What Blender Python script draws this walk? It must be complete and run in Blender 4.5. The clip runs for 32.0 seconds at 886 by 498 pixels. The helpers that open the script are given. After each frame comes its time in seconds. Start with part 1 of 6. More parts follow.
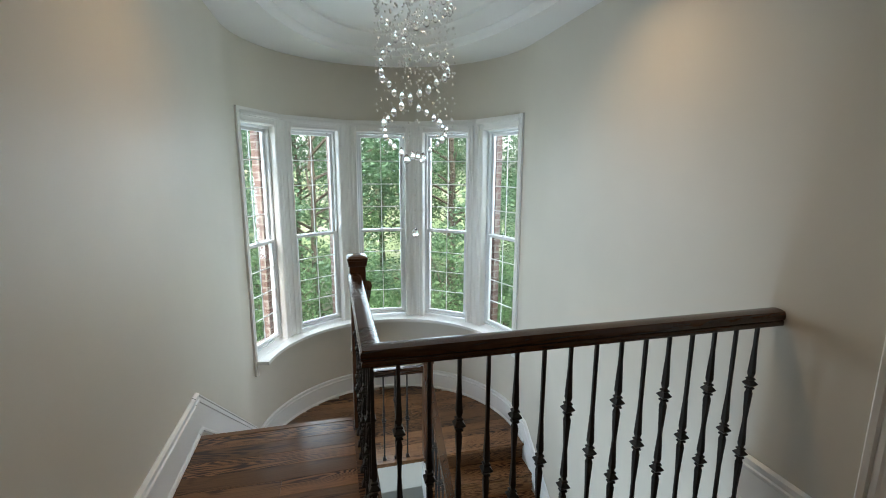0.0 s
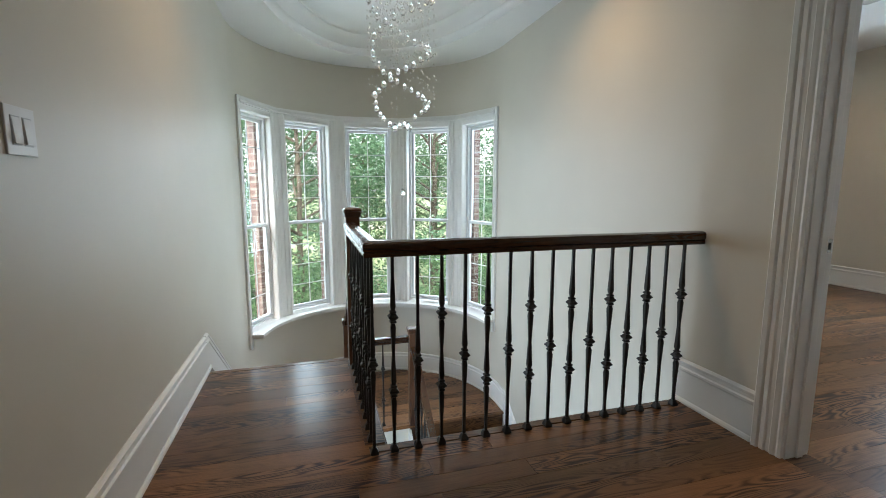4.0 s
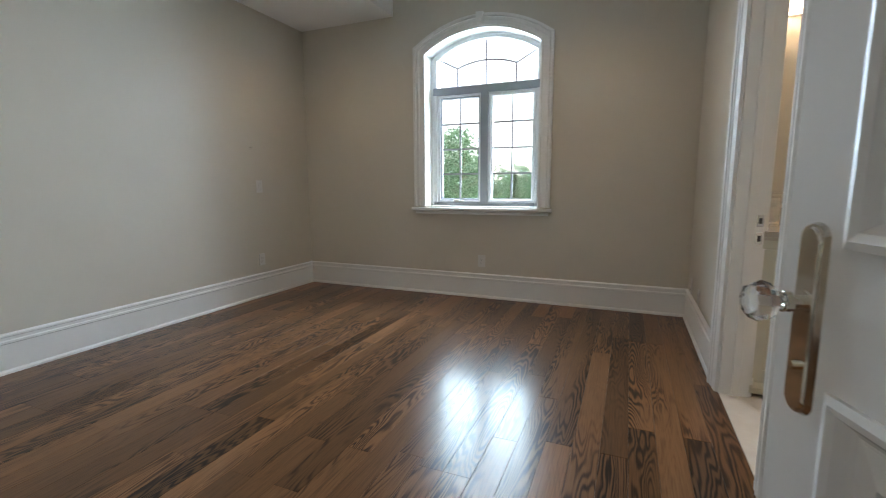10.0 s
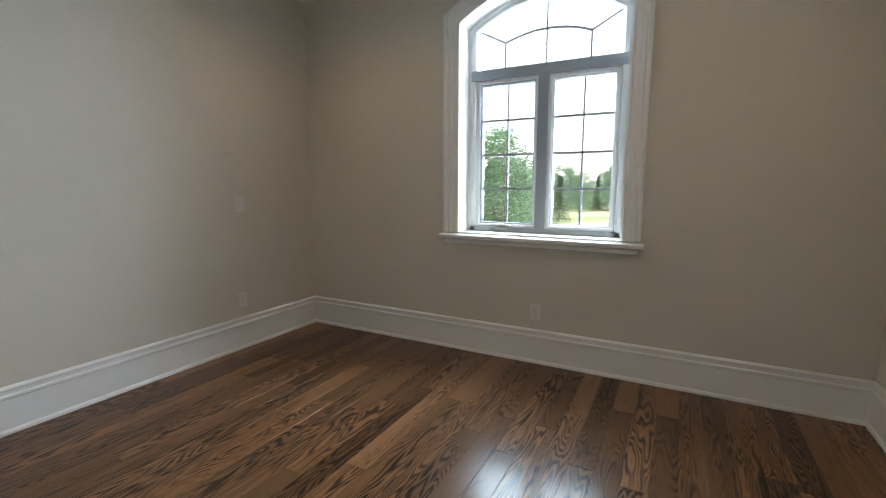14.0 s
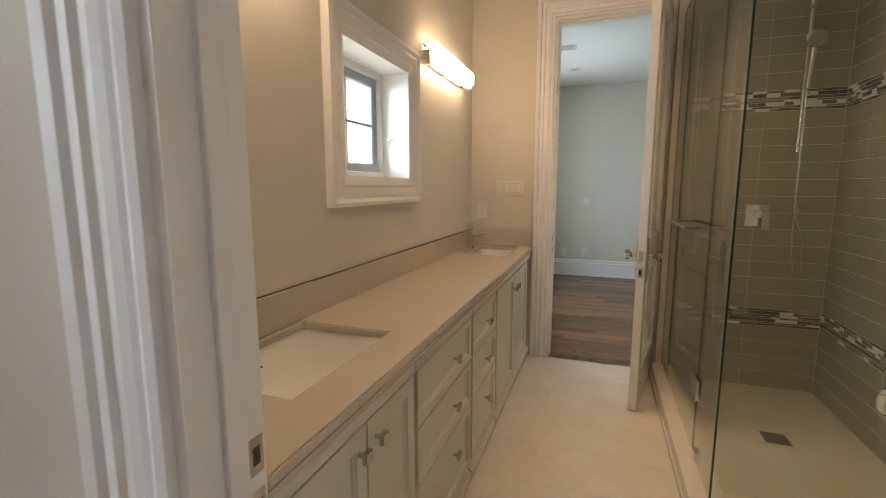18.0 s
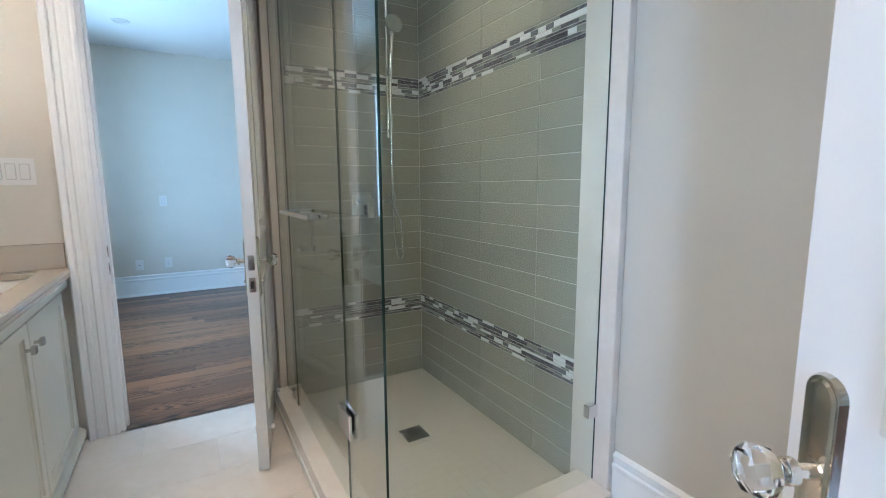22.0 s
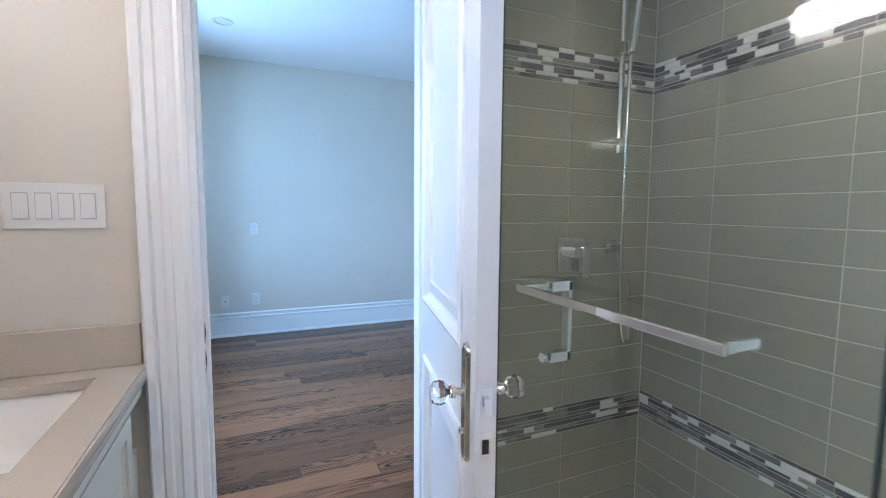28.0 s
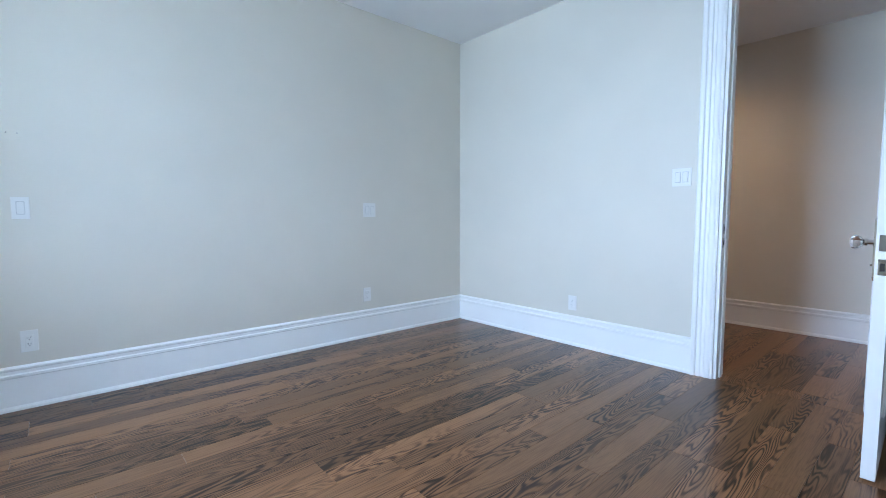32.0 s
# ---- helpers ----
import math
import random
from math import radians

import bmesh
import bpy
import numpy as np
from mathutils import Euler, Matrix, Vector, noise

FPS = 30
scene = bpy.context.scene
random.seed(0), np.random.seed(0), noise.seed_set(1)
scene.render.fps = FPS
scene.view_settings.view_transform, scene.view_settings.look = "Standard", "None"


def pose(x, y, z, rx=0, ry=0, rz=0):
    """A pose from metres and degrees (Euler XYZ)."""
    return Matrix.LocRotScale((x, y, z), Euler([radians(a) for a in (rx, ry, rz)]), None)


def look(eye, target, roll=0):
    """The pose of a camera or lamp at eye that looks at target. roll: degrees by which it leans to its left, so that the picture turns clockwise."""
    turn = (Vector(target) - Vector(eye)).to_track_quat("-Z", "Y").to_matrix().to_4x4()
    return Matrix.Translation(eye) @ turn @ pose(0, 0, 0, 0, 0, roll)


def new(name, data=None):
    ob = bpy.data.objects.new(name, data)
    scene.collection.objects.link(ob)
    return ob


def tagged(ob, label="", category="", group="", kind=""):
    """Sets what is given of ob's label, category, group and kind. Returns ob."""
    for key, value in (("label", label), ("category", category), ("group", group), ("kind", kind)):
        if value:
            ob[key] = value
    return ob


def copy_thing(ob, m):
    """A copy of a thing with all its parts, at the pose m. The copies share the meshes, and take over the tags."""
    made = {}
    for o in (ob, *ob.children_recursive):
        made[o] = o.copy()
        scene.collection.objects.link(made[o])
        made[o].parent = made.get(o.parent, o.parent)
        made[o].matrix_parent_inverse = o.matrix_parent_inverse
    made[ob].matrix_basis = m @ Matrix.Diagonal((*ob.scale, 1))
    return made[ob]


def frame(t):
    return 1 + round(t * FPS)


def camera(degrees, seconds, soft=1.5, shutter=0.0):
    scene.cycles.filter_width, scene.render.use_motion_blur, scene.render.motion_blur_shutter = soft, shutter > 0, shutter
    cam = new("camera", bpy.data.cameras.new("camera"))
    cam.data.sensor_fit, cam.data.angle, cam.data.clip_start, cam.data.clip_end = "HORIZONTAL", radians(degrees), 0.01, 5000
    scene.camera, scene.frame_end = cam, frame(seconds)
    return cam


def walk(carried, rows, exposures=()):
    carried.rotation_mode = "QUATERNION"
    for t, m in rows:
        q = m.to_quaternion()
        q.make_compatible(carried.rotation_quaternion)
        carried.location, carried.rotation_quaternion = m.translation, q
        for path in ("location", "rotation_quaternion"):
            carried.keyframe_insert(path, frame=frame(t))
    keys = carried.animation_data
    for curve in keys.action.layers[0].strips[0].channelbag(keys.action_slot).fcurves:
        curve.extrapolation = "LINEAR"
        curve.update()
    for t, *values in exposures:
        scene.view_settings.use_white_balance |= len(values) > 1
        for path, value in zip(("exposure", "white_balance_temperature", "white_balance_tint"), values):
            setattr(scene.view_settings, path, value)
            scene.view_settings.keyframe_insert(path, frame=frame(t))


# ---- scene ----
cam = camera(89.7, 32.0, soft=0.95, shutter=0.25)
PATH = [
    (0, (1.39, 1.348, 1.5), (1.87, 3.254, 1.133), 0.3),
    (0.5, (1.335, 1.21, 1.491), (1.834, 3.125, 1.202), 0.3),
    (1, (1.268, 1.086, 1.446), (1.786, 3.002, 1.2), -0.0),
    (1.5, (1.236, 0.96, 1.396), (1.762, 2.874, 1.158), -0.0),
    (2, (1.217, 0.816, 1.329), (1.746, 2.73, 1.093), 0.0),
    (2.5, (1.196, 0.742, 1.255), (1.727, 2.654, 1.008), 0.1),
    (4.5, (1.331, 1.031, 1.131), (1.929, 2.92, 0.855), 0.1),
    (5, (1.403, 1.134, 1.136), (2.13, 2.977, 0.862), -0.0),
    (5.5, (1.492, 1.247, 1.158), (2.401, 3.006, 0.88), -0.1),
    (6, (1.589, 1.378, 1.18), (2.742, 2.986, 0.891), 0.3),
    (6.5, (1.702, 1.519, 1.213), (3.158, 2.861, 0.931), 0.1),
    (7, (1.886, 1.631, 1.223), (3.581, 2.653, 0.933), 0.1),
    (7.5, (2.113, 1.714, 1.218), (3.923, 2.514, 0.929), 0.1),
    (8, (2.368, 1.777, 1.177), (4.236, 2.432, 0.896), -0.3),
    (8.5, (2.609, 1.801, 1.151), (4.496, 2.404, 0.872), -0.1),
    (9, (2.858, 1.807, 1.108), (4.748, 2.395, 0.823), -0.4),
    (9.5, (3.069, 1.825, 1.078), (4.953, 2.432, 0.797), -0.4),
    (10, (3.27, 1.889, 1.066), (5.098, 2.65, 0.787), -0.2),
    (10.5, (3.432, 1.922, 1.069), (5.161, 2.89, 0.8), -0.0),
    (11, (3.564, 2.013, 1.099), (5.187, 3.148, 0.827), 0.1),
    (11.5, (3.677, 2.093, 1.114), (5.205, 3.353, 0.838), 0.1),
    (12, (3.798, 2.139, 1.102), (5.299, 3.433, 0.833), 0.3),
    (12.5, (3.94, 2.263, 1.136), (5.449, 3.544, 0.854), 0.2),
    (13, (4.067, 2.358, 1.161), (5.614, 3.594, 0.884), 0.1),
    (13.5, (4.23, 2.343, 1.174), (5.835, 3.506, 0.908), 0.1),
    (15.5, (4.906, 2.334, 1.259), (6.818, 1.821, 0.973), 0.2),
    (16, (5.054, 2.204, 1.246), (6.798, 1.261, 0.986), -0.3),
    (16.5, (5.116, 2.065, 1.262), (6.641, 0.803, 0.979), 0.2),
    (17, (5.213, 1.983, 1.28), (6.431, 0.423, 0.995), 0.1),
    (17.5, (5.304, 1.902, 1.293), (6.193, 0.131, 1.016), -0.0),
    (18, (5.365, 1.784, 1.287), (6.021, -0.085, 1.01), -0.0),
    (18.5, (5.391, 1.67, 1.271), (5.858, -0.255, 0.992), -0.1),
    (19, (5.4, 1.595, 1.251), (5.692, -0.364, 0.976), -0.1),
    (19.5, (5.398, 1.517, 1.219), (5.48, -0.463, 0.942), -0.1),
    (20, (5.399, 1.417, 1.191), (5.223, -0.556, 0.913), -0.1),
    (20.5, (5.385, 1.313, 1.169), (4.944, -0.618, 0.892), -0.2),
    (21, (5.387, 1.244, 1.182), (4.703, -0.615, 0.907), -0.2),
    (21.5, (5.37, 1.16, 1.186), (4.5, -0.62, 0.912), -0.4),
    (22, (5.355, 1.046, 1.201), (4.361, -0.668, 0.927), -0.3),
    (22.5, (5.331, 0.954, 1.232), (4.259, -0.712, 0.956), -0.2),
    (23, (5.313, 0.869, 1.301), (4.213, -0.78, 1.029), -0.2),
    (23.5, (5.311, 0.769, 1.403), (4.205, -0.874, 1.127), -0.1),
    (24, (5.309, 0.683, 1.52), (4.212, -0.966, 1.245), -0.0),
    (24.5, (5.315, 0.619, 1.617), (4.243, -1.05, 1.357), -0.1),
    (26.5, (5.375, 0.415, 1.588), (4.379, -1.31, 1.40), -0.1),
    (27, (5.428, 0.269, 1.495), (4.508, -1.498, 1.315), 0.3),
    (27.5, (5.491, 0.048, 1.375), (4.66, -1.763, 1.187), -0.2),
    (28, (5.54, -0.127, 1.278), (4.765, -1.962, 1.098), 0.4),
    (28.5, (5.554, -0.363, 1.195), (4.809, -2.209, 1.007), -0.0),
    (29, (5.532, -0.606, 1.111), (4.8, -2.458, 0.928), -0.2),
    (29.5, (5.485, -0.842, 1.077), (4.757, -2.696, 0.901), -0.0),
    (30, (5.469, -1.078, 1.036), (4.723, -2.927, 0.87), 0.3),
    (30.5, (5.479, -1.216, 1.042), (4.597, -3.004, 0.879), 0.3),
    (31, (5.445, -1.365, 0.998), (4.394, -3.06, 0.845), 0.0),
    (31.3, (5.446, -1.482, 1.008), (4.299, -3.113, 0.852), 0.0),
    (31.5, (5.471, -1.569, 0.999), (4.258, -3.152, 0.847), 0.0),
    (31.7, (5.489, -1.655, 1.001), (4.22, -3.194, 0.852), 0.0),
    (32, (5.447, -1.716, 1.02), (4.124, -3.209, 0.874), -0.1),
]
EXPOSURES = [
    (0.0, 1.10, 6500, 13), (2.0, 1.12, 6700, 13), (5.0, 1.33, 6300, 14), (6.0, 1.33, 6200, 15), (7.0, 1.02, 6700, 14), (8.0, 0.98, 6900, 13), (9.0, 1.10, 6700, 14), (12.0, 0.96, 6550, 15), (13.5, 0.98, 6600, 15),
    (16.0, 1.06, 7300, 20), (17.0, 1.32, 7050, 21), (18.0, 1.13, 7200, 20), (19.0, 1.28, 6000, 18), (20.0, 1.20, 5500, 15), (21.0, 1.55, 5100, 12), (23.0, 1.92, 4750, 13),
    (24.5, 1.98, 4700, 14), (27.0, 1.95, 4650, 17), (28.5, 1.76, 4700, 16), (29.0, 1.58, 4720, 15), (30.0, 1.26, 4700, 14), (31.0, 1.45, 4800, 12), (32.0, 1.98, 5600, 23),
]
walk(cam, [(t, look(eye, target, roll)) for t, eye, target, roll in PATH], EXPOSURES)

# ---- world and light ----
world = bpy.data.worlds.new("sky")
scene.world = world
world.use_nodes = True
wn = world.node_tree.nodes
sky = wn.new("ShaderNodeTexSky")
sky.sky_type = "NISHITA"
sky.sun_disc = False
sky.sun_elevation = radians(48)
sky.sun_rotation = radians(135)
sky.dust_density = 2.0
sky.air_density = 1.0
sky.ozone_density = 1.0
wn["Background"].inputs["Strength"].default_value = 0.15
# thin bright cloud: the sky's blue is mostly washed out
haze = wn.new("ShaderNodeHueSaturation")
haze.inputs["Saturation"].default_value, haze.inputs["Value"].default_value = 0.3, 2.0
world.node_tree.links.new(sky.outputs[0], haze.inputs["Color"])
world.node_tree.links.new(haze.outputs[0], wn["Background"].inputs["Color"])


def sun_lamp():
    data = bpy.data.lights.new("sun", "SUN")
    data.energy, data.angle, data.color = 5.0, radians(20), (1.0, 0.97, 0.92)
    ob = new("sun", data)
    ob.rotation_euler = (radians(42), 0, radians(-45))


def area_lamp(name, at, aim, w, h, watts, color=(1, 1, 1)):
    data = bpy.data.lights.new(name, "AREA")
    data.shape, data.size, data.size_y, data.energy, data.color = "RECTANGLE", w, h, watts, color
    ob = new(name, data)
    ob.matrix_world = look(at, aim)
    return ob


def spot_lamp(name, at, watts, color, size=110):
    data = bpy.data.lights.new(name, "SPOT")
    data.energy, data.color, data.spot_size, data.spot_blend, data.shadow_soft_size = watts, color, radians(size), 0.9, 0.04
    ob = new(name, data)
    ob.location = at
    return ob


SKYBLUE = (0.80, 0.91, 1.0)
WARM = (1.0, 0.68, 0.36)
sun_lamp()
for n in range(5):
    a = radians(154.65 - 33.75 * n)
    cx, cy = 1.9055 + 2.15 * math.cos(a), 5.311 + 2.15 * math.sin(a)
    area_lamp("sky_light_bow", (cx, cy, 1.0), (1.9055, 5.311, -0.1), 0.86, 2.3, 22.5, (0.70, 0.85, 1.0))
area_lamp("sky_light_bedroom", (8.75, 3.197, 2.2), (5.0, 3.197, 0.8), 2.8, 2.6, 410, (0.62, 0.82, 1.0))
area_lamp("sky_light_bath", (6.75, -0.04, 1.62), (5.0, -0.04, 1.4), 0.6, 0.5, 3.6, SKYBLUE)
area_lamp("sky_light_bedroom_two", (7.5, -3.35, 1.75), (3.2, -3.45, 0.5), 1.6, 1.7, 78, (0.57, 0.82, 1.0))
# added fill under the landing to brighten the stair well; no window stands there
area_lamp("fill_light_lower_hall", (0.75, 2.9, -1.7), (3.165, 3.6, -0.8), 1.0, 1.0, 30, (0.60, 0.81, 1.0))

# ---- materials ----


def node_mat(name):
    m = bpy.data.materials.new(name)
    m.use_nodes = True
    nt = m.node_tree
    return m, nt, nt.nodes["Principled BSDF"]


def add(nt, kind, **kw):
    n = nt.nodes.new(kind)
    for k, v in kw.items():
        n.inputs[k].default_value = v
    return n


def ramp(nt, fac, stops):
    r = nt.nodes.new("ShaderNodeValToRGB")
    els = r.color_ramp.elements
    while len(els) < len(stops):
        els.new(0.5)
    for e, (p, c) in zip(els, stops):
        e.position, e.color = p, (*c, 1)
    nt.links.new(fac, r.inputs["Fac"])
    return r.outputs["Color"]


def bump(nt, bsdf, height, strength, distance=0.01):
    b = nt.nodes.new("ShaderNodeBump")
    b.inputs["Strength"].default_value, b.inputs["Distance"].default_value = strength, distance
    nt.links.new(height, b.inputs["Height"])
    nt.links.new(b.outputs["Normal"], bsdf.inputs["Normal"])


def coords(nt, scale=(1, 1, 1), kind="Object"):
    tc = nt.nodes.new("ShaderNodeTexCoord")
    mp = nt.nodes.new("ShaderNodeMapping")
    mp.inputs["Scale"].default_value = scale
    nt.links.new(tc.outputs[kind], mp.inputs["Vector"])
    return mp.outputs["Vector"]


def noise_tex(nt, vec, scale, detail=4, rough=0.55):
    n = add(nt, "ShaderNodeTexNoise", Scale=scale, Detail=detail, Roughness=rough)
    nt.links.new(vec, n.inputs["Vector"])
    return n.outputs["Fac"]


def paint(name, c, rough=0.55, grain=160, strength=0.05, vary=0.05, spec=0.4):
    m, nt, b = node_mat(name)
    vec = coords(nt)
    big = noise_tex(nt, vec, 1.3, 3)
    lo = tuple(v * (1 - vary) for v in c)
    hi = tuple(min(1, v * (1 + vary)) for v in c)
    nt.links.new(ramp(nt, big, [(0.3, lo), (0.7, hi)]), b.inputs["Base Color"])
    b.inputs["Roughness"].default_value = rough
    b.inputs["Specular IOR Level"].default_value = spec
    bump(nt, b, noise_tex(nt, vec, grain, 3), strength, 0.002)
    return m


def metal(name, c, rough, vary=0.1):
    m, nt, b = node_mat(name)
    b.inputs["Base Color"].default_value = (*c, 1)
    b.inputs["Metallic"].default_value = 1.0
    vec = coords(nt)
    f = noise_tex(nt, vec, 40, 3)
    r = nt.nodes.new("ShaderNodeMapRange")
    r.inputs["To Min"].default_value, r.inputs["To Max"].default_value = rough * (1 - vary), rough * (1 + vary)
    nt.links.new(f, r.inputs["Value"])
    nt.links.new(r.outputs[0], b.inputs["Roughness"])
    return m


def oak(name, dark, mid, light, rough=0.22, along="x", coat=0.3):
    """Stained red oak: long open grain with cathedral figure, shifted from board to board."""
    m, nt, b = node_mat(name)
    tc = nt.nodes.new("ShaderNodeTexCoord")
    info = nt.nodes.new("ShaderNodeObjectInfo")
    off = nt.nodes.new("ShaderNodeVectorMath")
    off.operation = "MULTIPLY_ADD"
    cmb = nt.nodes.new("ShaderNodeCombineXYZ")
    for i in range(3):
        nt.links.new(info.outputs["Random"], cmb.inputs[i])
    nt.links.new(cmb.outputs[0], off.inputs[0])
    off.inputs[1].default_value = (37.0, 19.0, 11.0)
    nt.links.new(tc.outputs["Object"], off.inputs[2])
    mp = nt.nodes.new("ShaderNodeMapping")
    mp.inputs["Scale"].default_value = {"x": (1.0, 8.0, 8.0), "y": (8.0, 1.0, 8.0), "z": (8.0, 8.0, 1.0)}[along]
    nt.links.new(off.outputs[0], mp.inputs["Vector"])
    field = add(nt, "ShaderNodeTexNoise", Scale=1.0, Detail=2.5, Roughness=0.45, Distortion=0.25)
    nt.links.new(mp.outputs["Vector"], field.inputs["Vector"])
    rings = nt.nodes.new("ShaderNodeMath")
    rings.operation = "MULTIPLY"
    rings.inputs[1].default_value = 165.0
    nt.links.new(field.outputs["Fac"], rings.inputs[0])
    sine = nt.nodes.new("ShaderNodeMath")
    sine.operation = "SINE"
    nt.links.new(rings.outputs[0], sine.inputs[0])
    wave = nt.nodes.new("ShaderNodeMapRange")
    wave.inputs["From Min"].default_value = -1.0
    nt.links.new(sine.outputs[0], wave.inputs["Value"])
    mp2 = nt.nodes.new("ShaderNodeMapping")
    mp2.inputs["Scale"].default_value = {"x": (6, 260, 260), "y": (260, 6, 260), "z": (260, 260, 6)}[along]
    nt.links.new(off.outputs[0], mp2.inputs["Vector"])
    pore = add(nt, "ShaderNodeTexNoise", Scale=1.0, Detail=3, Roughness=0.6)
    nt.links.new(mp2.outputs["Vector"], pore.inputs["Vector"])
    mix = nt.nodes.new("ShaderNodeMath")
    mix.operation = "MULTIPLY_ADD"
    nt.links.new(pore.outputs["Fac"], mix.inputs[0])
    mix.inputs[1].default_value = 0.5
    # calm and lively stretches of grain
    calm = noise_tex(nt, mp.outputs["Vector"], 0.6, 2)
    soft = nt.nodes.new("ShaderNodeMapRange")
    soft.inputs["From Min"].default_value, soft.inputs["From Max"].default_value = 0.43, 0.62
    soft.inputs["To Min"].default_value, soft.inputs["To Max"].default_value = 0.08, 0.95
    nt.links.new(calm, soft.inputs["Value"])
    dip = nt.nodes.new("ShaderNodeMath")
    dip.operation = "SUBTRACT"
    dip.inputs[0].default_value = 1.0
    nt.links.new(wave.outputs[0], dip.inputs[1])
    line = nt.nodes.new("ShaderNodeMath")
    line.operation = "POWER"
    line.inputs[1].default_value = 1.6
    nt.links.new(dip.outputs[0], line.inputs[0])
    deep = nt.nodes.new("ShaderNodeMath")
    deep.operation = "MULTIPLY"
    nt.links.new(line.outputs[0], deep.inputs[0])
    nt.links.new(soft.outputs[0], deep.inputs[1])
    grain = nt.nodes.new("ShaderNodeMath")
    grain.operation = "SUBTRACT"
    grain.inputs[0].default_value = 1.0
    nt.links.new(deep.outputs[0], grain.inputs[1])
    half = nt.nodes.new("ShaderNodeMath")
    half.operation = "MULTIPLY"
    half.inputs[1].default_value = 0.58
    nt.links.new(grain.outputs[0], half.inputs[0])
    nt.links.new(half.outputs[0], mix.inputs[2])
    col = ramp(nt, mix.outputs[0], [(0.29, dark), (0.55, mid), (0.86, light)])
    hsv = nt.nodes.new("ShaderNodeHueSaturation")
    rng = nt.nodes.new("ShaderNodeMapRange")
    rng.inputs["To Min"].default_value, rng.inputs["To Max"].default_value = 0.6, 1.4
    nt.links.new(info.outputs["Random"], rng.inputs["Value"])
    nt.links.new(rng.outputs[0], hsv.inputs["Value"])
    nt.links.new(col, hsv.inputs["Color"])
    nt.links.new(hsv.outputs["Color"], b.inputs["Base Color"])
    rr = nt.nodes.new("ShaderNodeMapRange")
    rr.inputs["To Min"].default_value, rr.inputs["To Max"].default_value = rough * 1.05, rough * 0.97
    nt.links.new(mix.outputs[0], rr.inputs["Value"])
    nt.links.new(rr.outputs[0], b.inputs["Roughness"])
    b.inputs["Coat Weight"].default_value = coat
    b.inputs["Coat Roughness"].default_value = 0.17
    bump(nt, b, mix.outputs[0], 0.05, 0.001)
    return m


def glass(name, tint=(1, 1, 1), rough=0.0, thin=True):
    m, nt, b = node_mat(name)
    out = nt.nodes["Material Output"]
    nt.nodes.remove(b)
    if not thin:
        g = nt.nodes.new("ShaderNodeBsdfGlass")
        g.inputs["Color"].default_value, g.inputs["Roughness"].default_value, g.inputs["IOR"].default_value = (*tint, 1), rough, 1.5
        nt.links.new(g.outputs[0], out.inputs[0])
        return m
    tr = nt.nodes.new("ShaderNodeBsdfTransparent")
    tr.inputs[0].default_value = (*tint, 1)
    gl = nt.nodes.new("ShaderNodeBsdfGlossy")
    gl.inputs["Roughness"].default_value = rough
    lw = add(nt, "ShaderNodeLayerWeight", Blend=0.5)
    pw = nt.nodes.new("ShaderNodeMath")
    pw.operation = "POWER"
    pw.inputs[1].default_value = 5.0
    nt.links.new(lw.outputs["Facing"], pw.inputs[0])
    fr = nt.nodes.new("ShaderNodeMath")
    fr.operation = "MULTIPLY_ADD"
    fr.inputs[1].default_value, fr.inputs[2].default_value = 0.96, 0.043
    nt.links.new(pw.outputs[0], fr.inputs[0])
    mx = nt.nodes.new("ShaderNodeMixShader")
    nt.links.new(fr.outputs[0], mx.inputs[0])
    nt.links.new(tr.outputs[0], mx.inputs[1])
    nt.links.new(gl.outputs[0], mx.inputs[2])
    nt.links.new(mx.outputs[0], out.inputs[0])
    return m


def emitter(name, c, strength):
    m, nt, b = node_mat(name)
    b.inputs["Base Color"].default_value = (*c, 1)
    b.inputs["Emission Color"].default_value = (*c, 1)
    b.inputs["Emission Strength"].default_value = strength
    return m


WALL = paint("wall_paint", (0.62, 0.577, 0.492), 0.46, 220, 0.04, 0.03)
CEIL = paint("ceiling_paint", (0.80, 0.79, 0.77), 0.8, 180, 0.05, 0.02)
TRIM = paint("trim_paint", (0.80, 0.79, 0.76), 0.40, 60, 0.02, 0.02, 0.5)
DOORP = paint("door_paint", (0.78, 0.77, 0.75), 0.27, 60, 0.03, 0.02, 0.5)
DOORP.node_tree.nodes["Principled BSDF"].inputs["Specular IOR Level"].default_value = 0.3
VINYL = paint("window_vinyl", (0.80, 0.82, 0.83), 0.35, 60, 0.01, 0.02)
# white frames standing against the sky: their backlit grey is put into the colour
VINYL_BACKLIT = paint("window_grey", (0.33, 0.36, 0.39), 0.4, 60, 0.01, 0.03)
FLOORW = oak("floor_oak", (0.014, 0.0065, 0.0034), (0.062, 0.0275, 0.0128), (0.20, 0.098, 0.044), 0.3, "x", 0.34)
FLOORW.node_tree.nodes["Principled BSDF"].inputs["Specular IOR Level"].default_value = 0.12
RAILW = oak("rail_oak", (0.012, 0.0045, 0.002), (0.036, 0.0135, 0.006), (0.075, 0.029, 0.012), 0.27)
RAILY = oak("rail_oak_long", (0.012, 0.0045, 0.002), (0.036, 0.0135, 0.006), (0.075, 0.029, 0.012), 0.27, "y")
NEWELW = oak("newel_oak", (0.016, 0.006, 0.003), (0.05, 0.018, 0.008), (0.10, 0.04, 0.016), 0.28, "z")
IRON = paint("black_iron", (0.018, 0.016, 0.015), 0.42, 120, 0.2, 0.2)
CHROME = metal("chrome", (0.82, 0.82, 0.83), 0.08)
POLISHED = metal("polished_nickel", (0.76, 0.72, 0.64), 0.07)
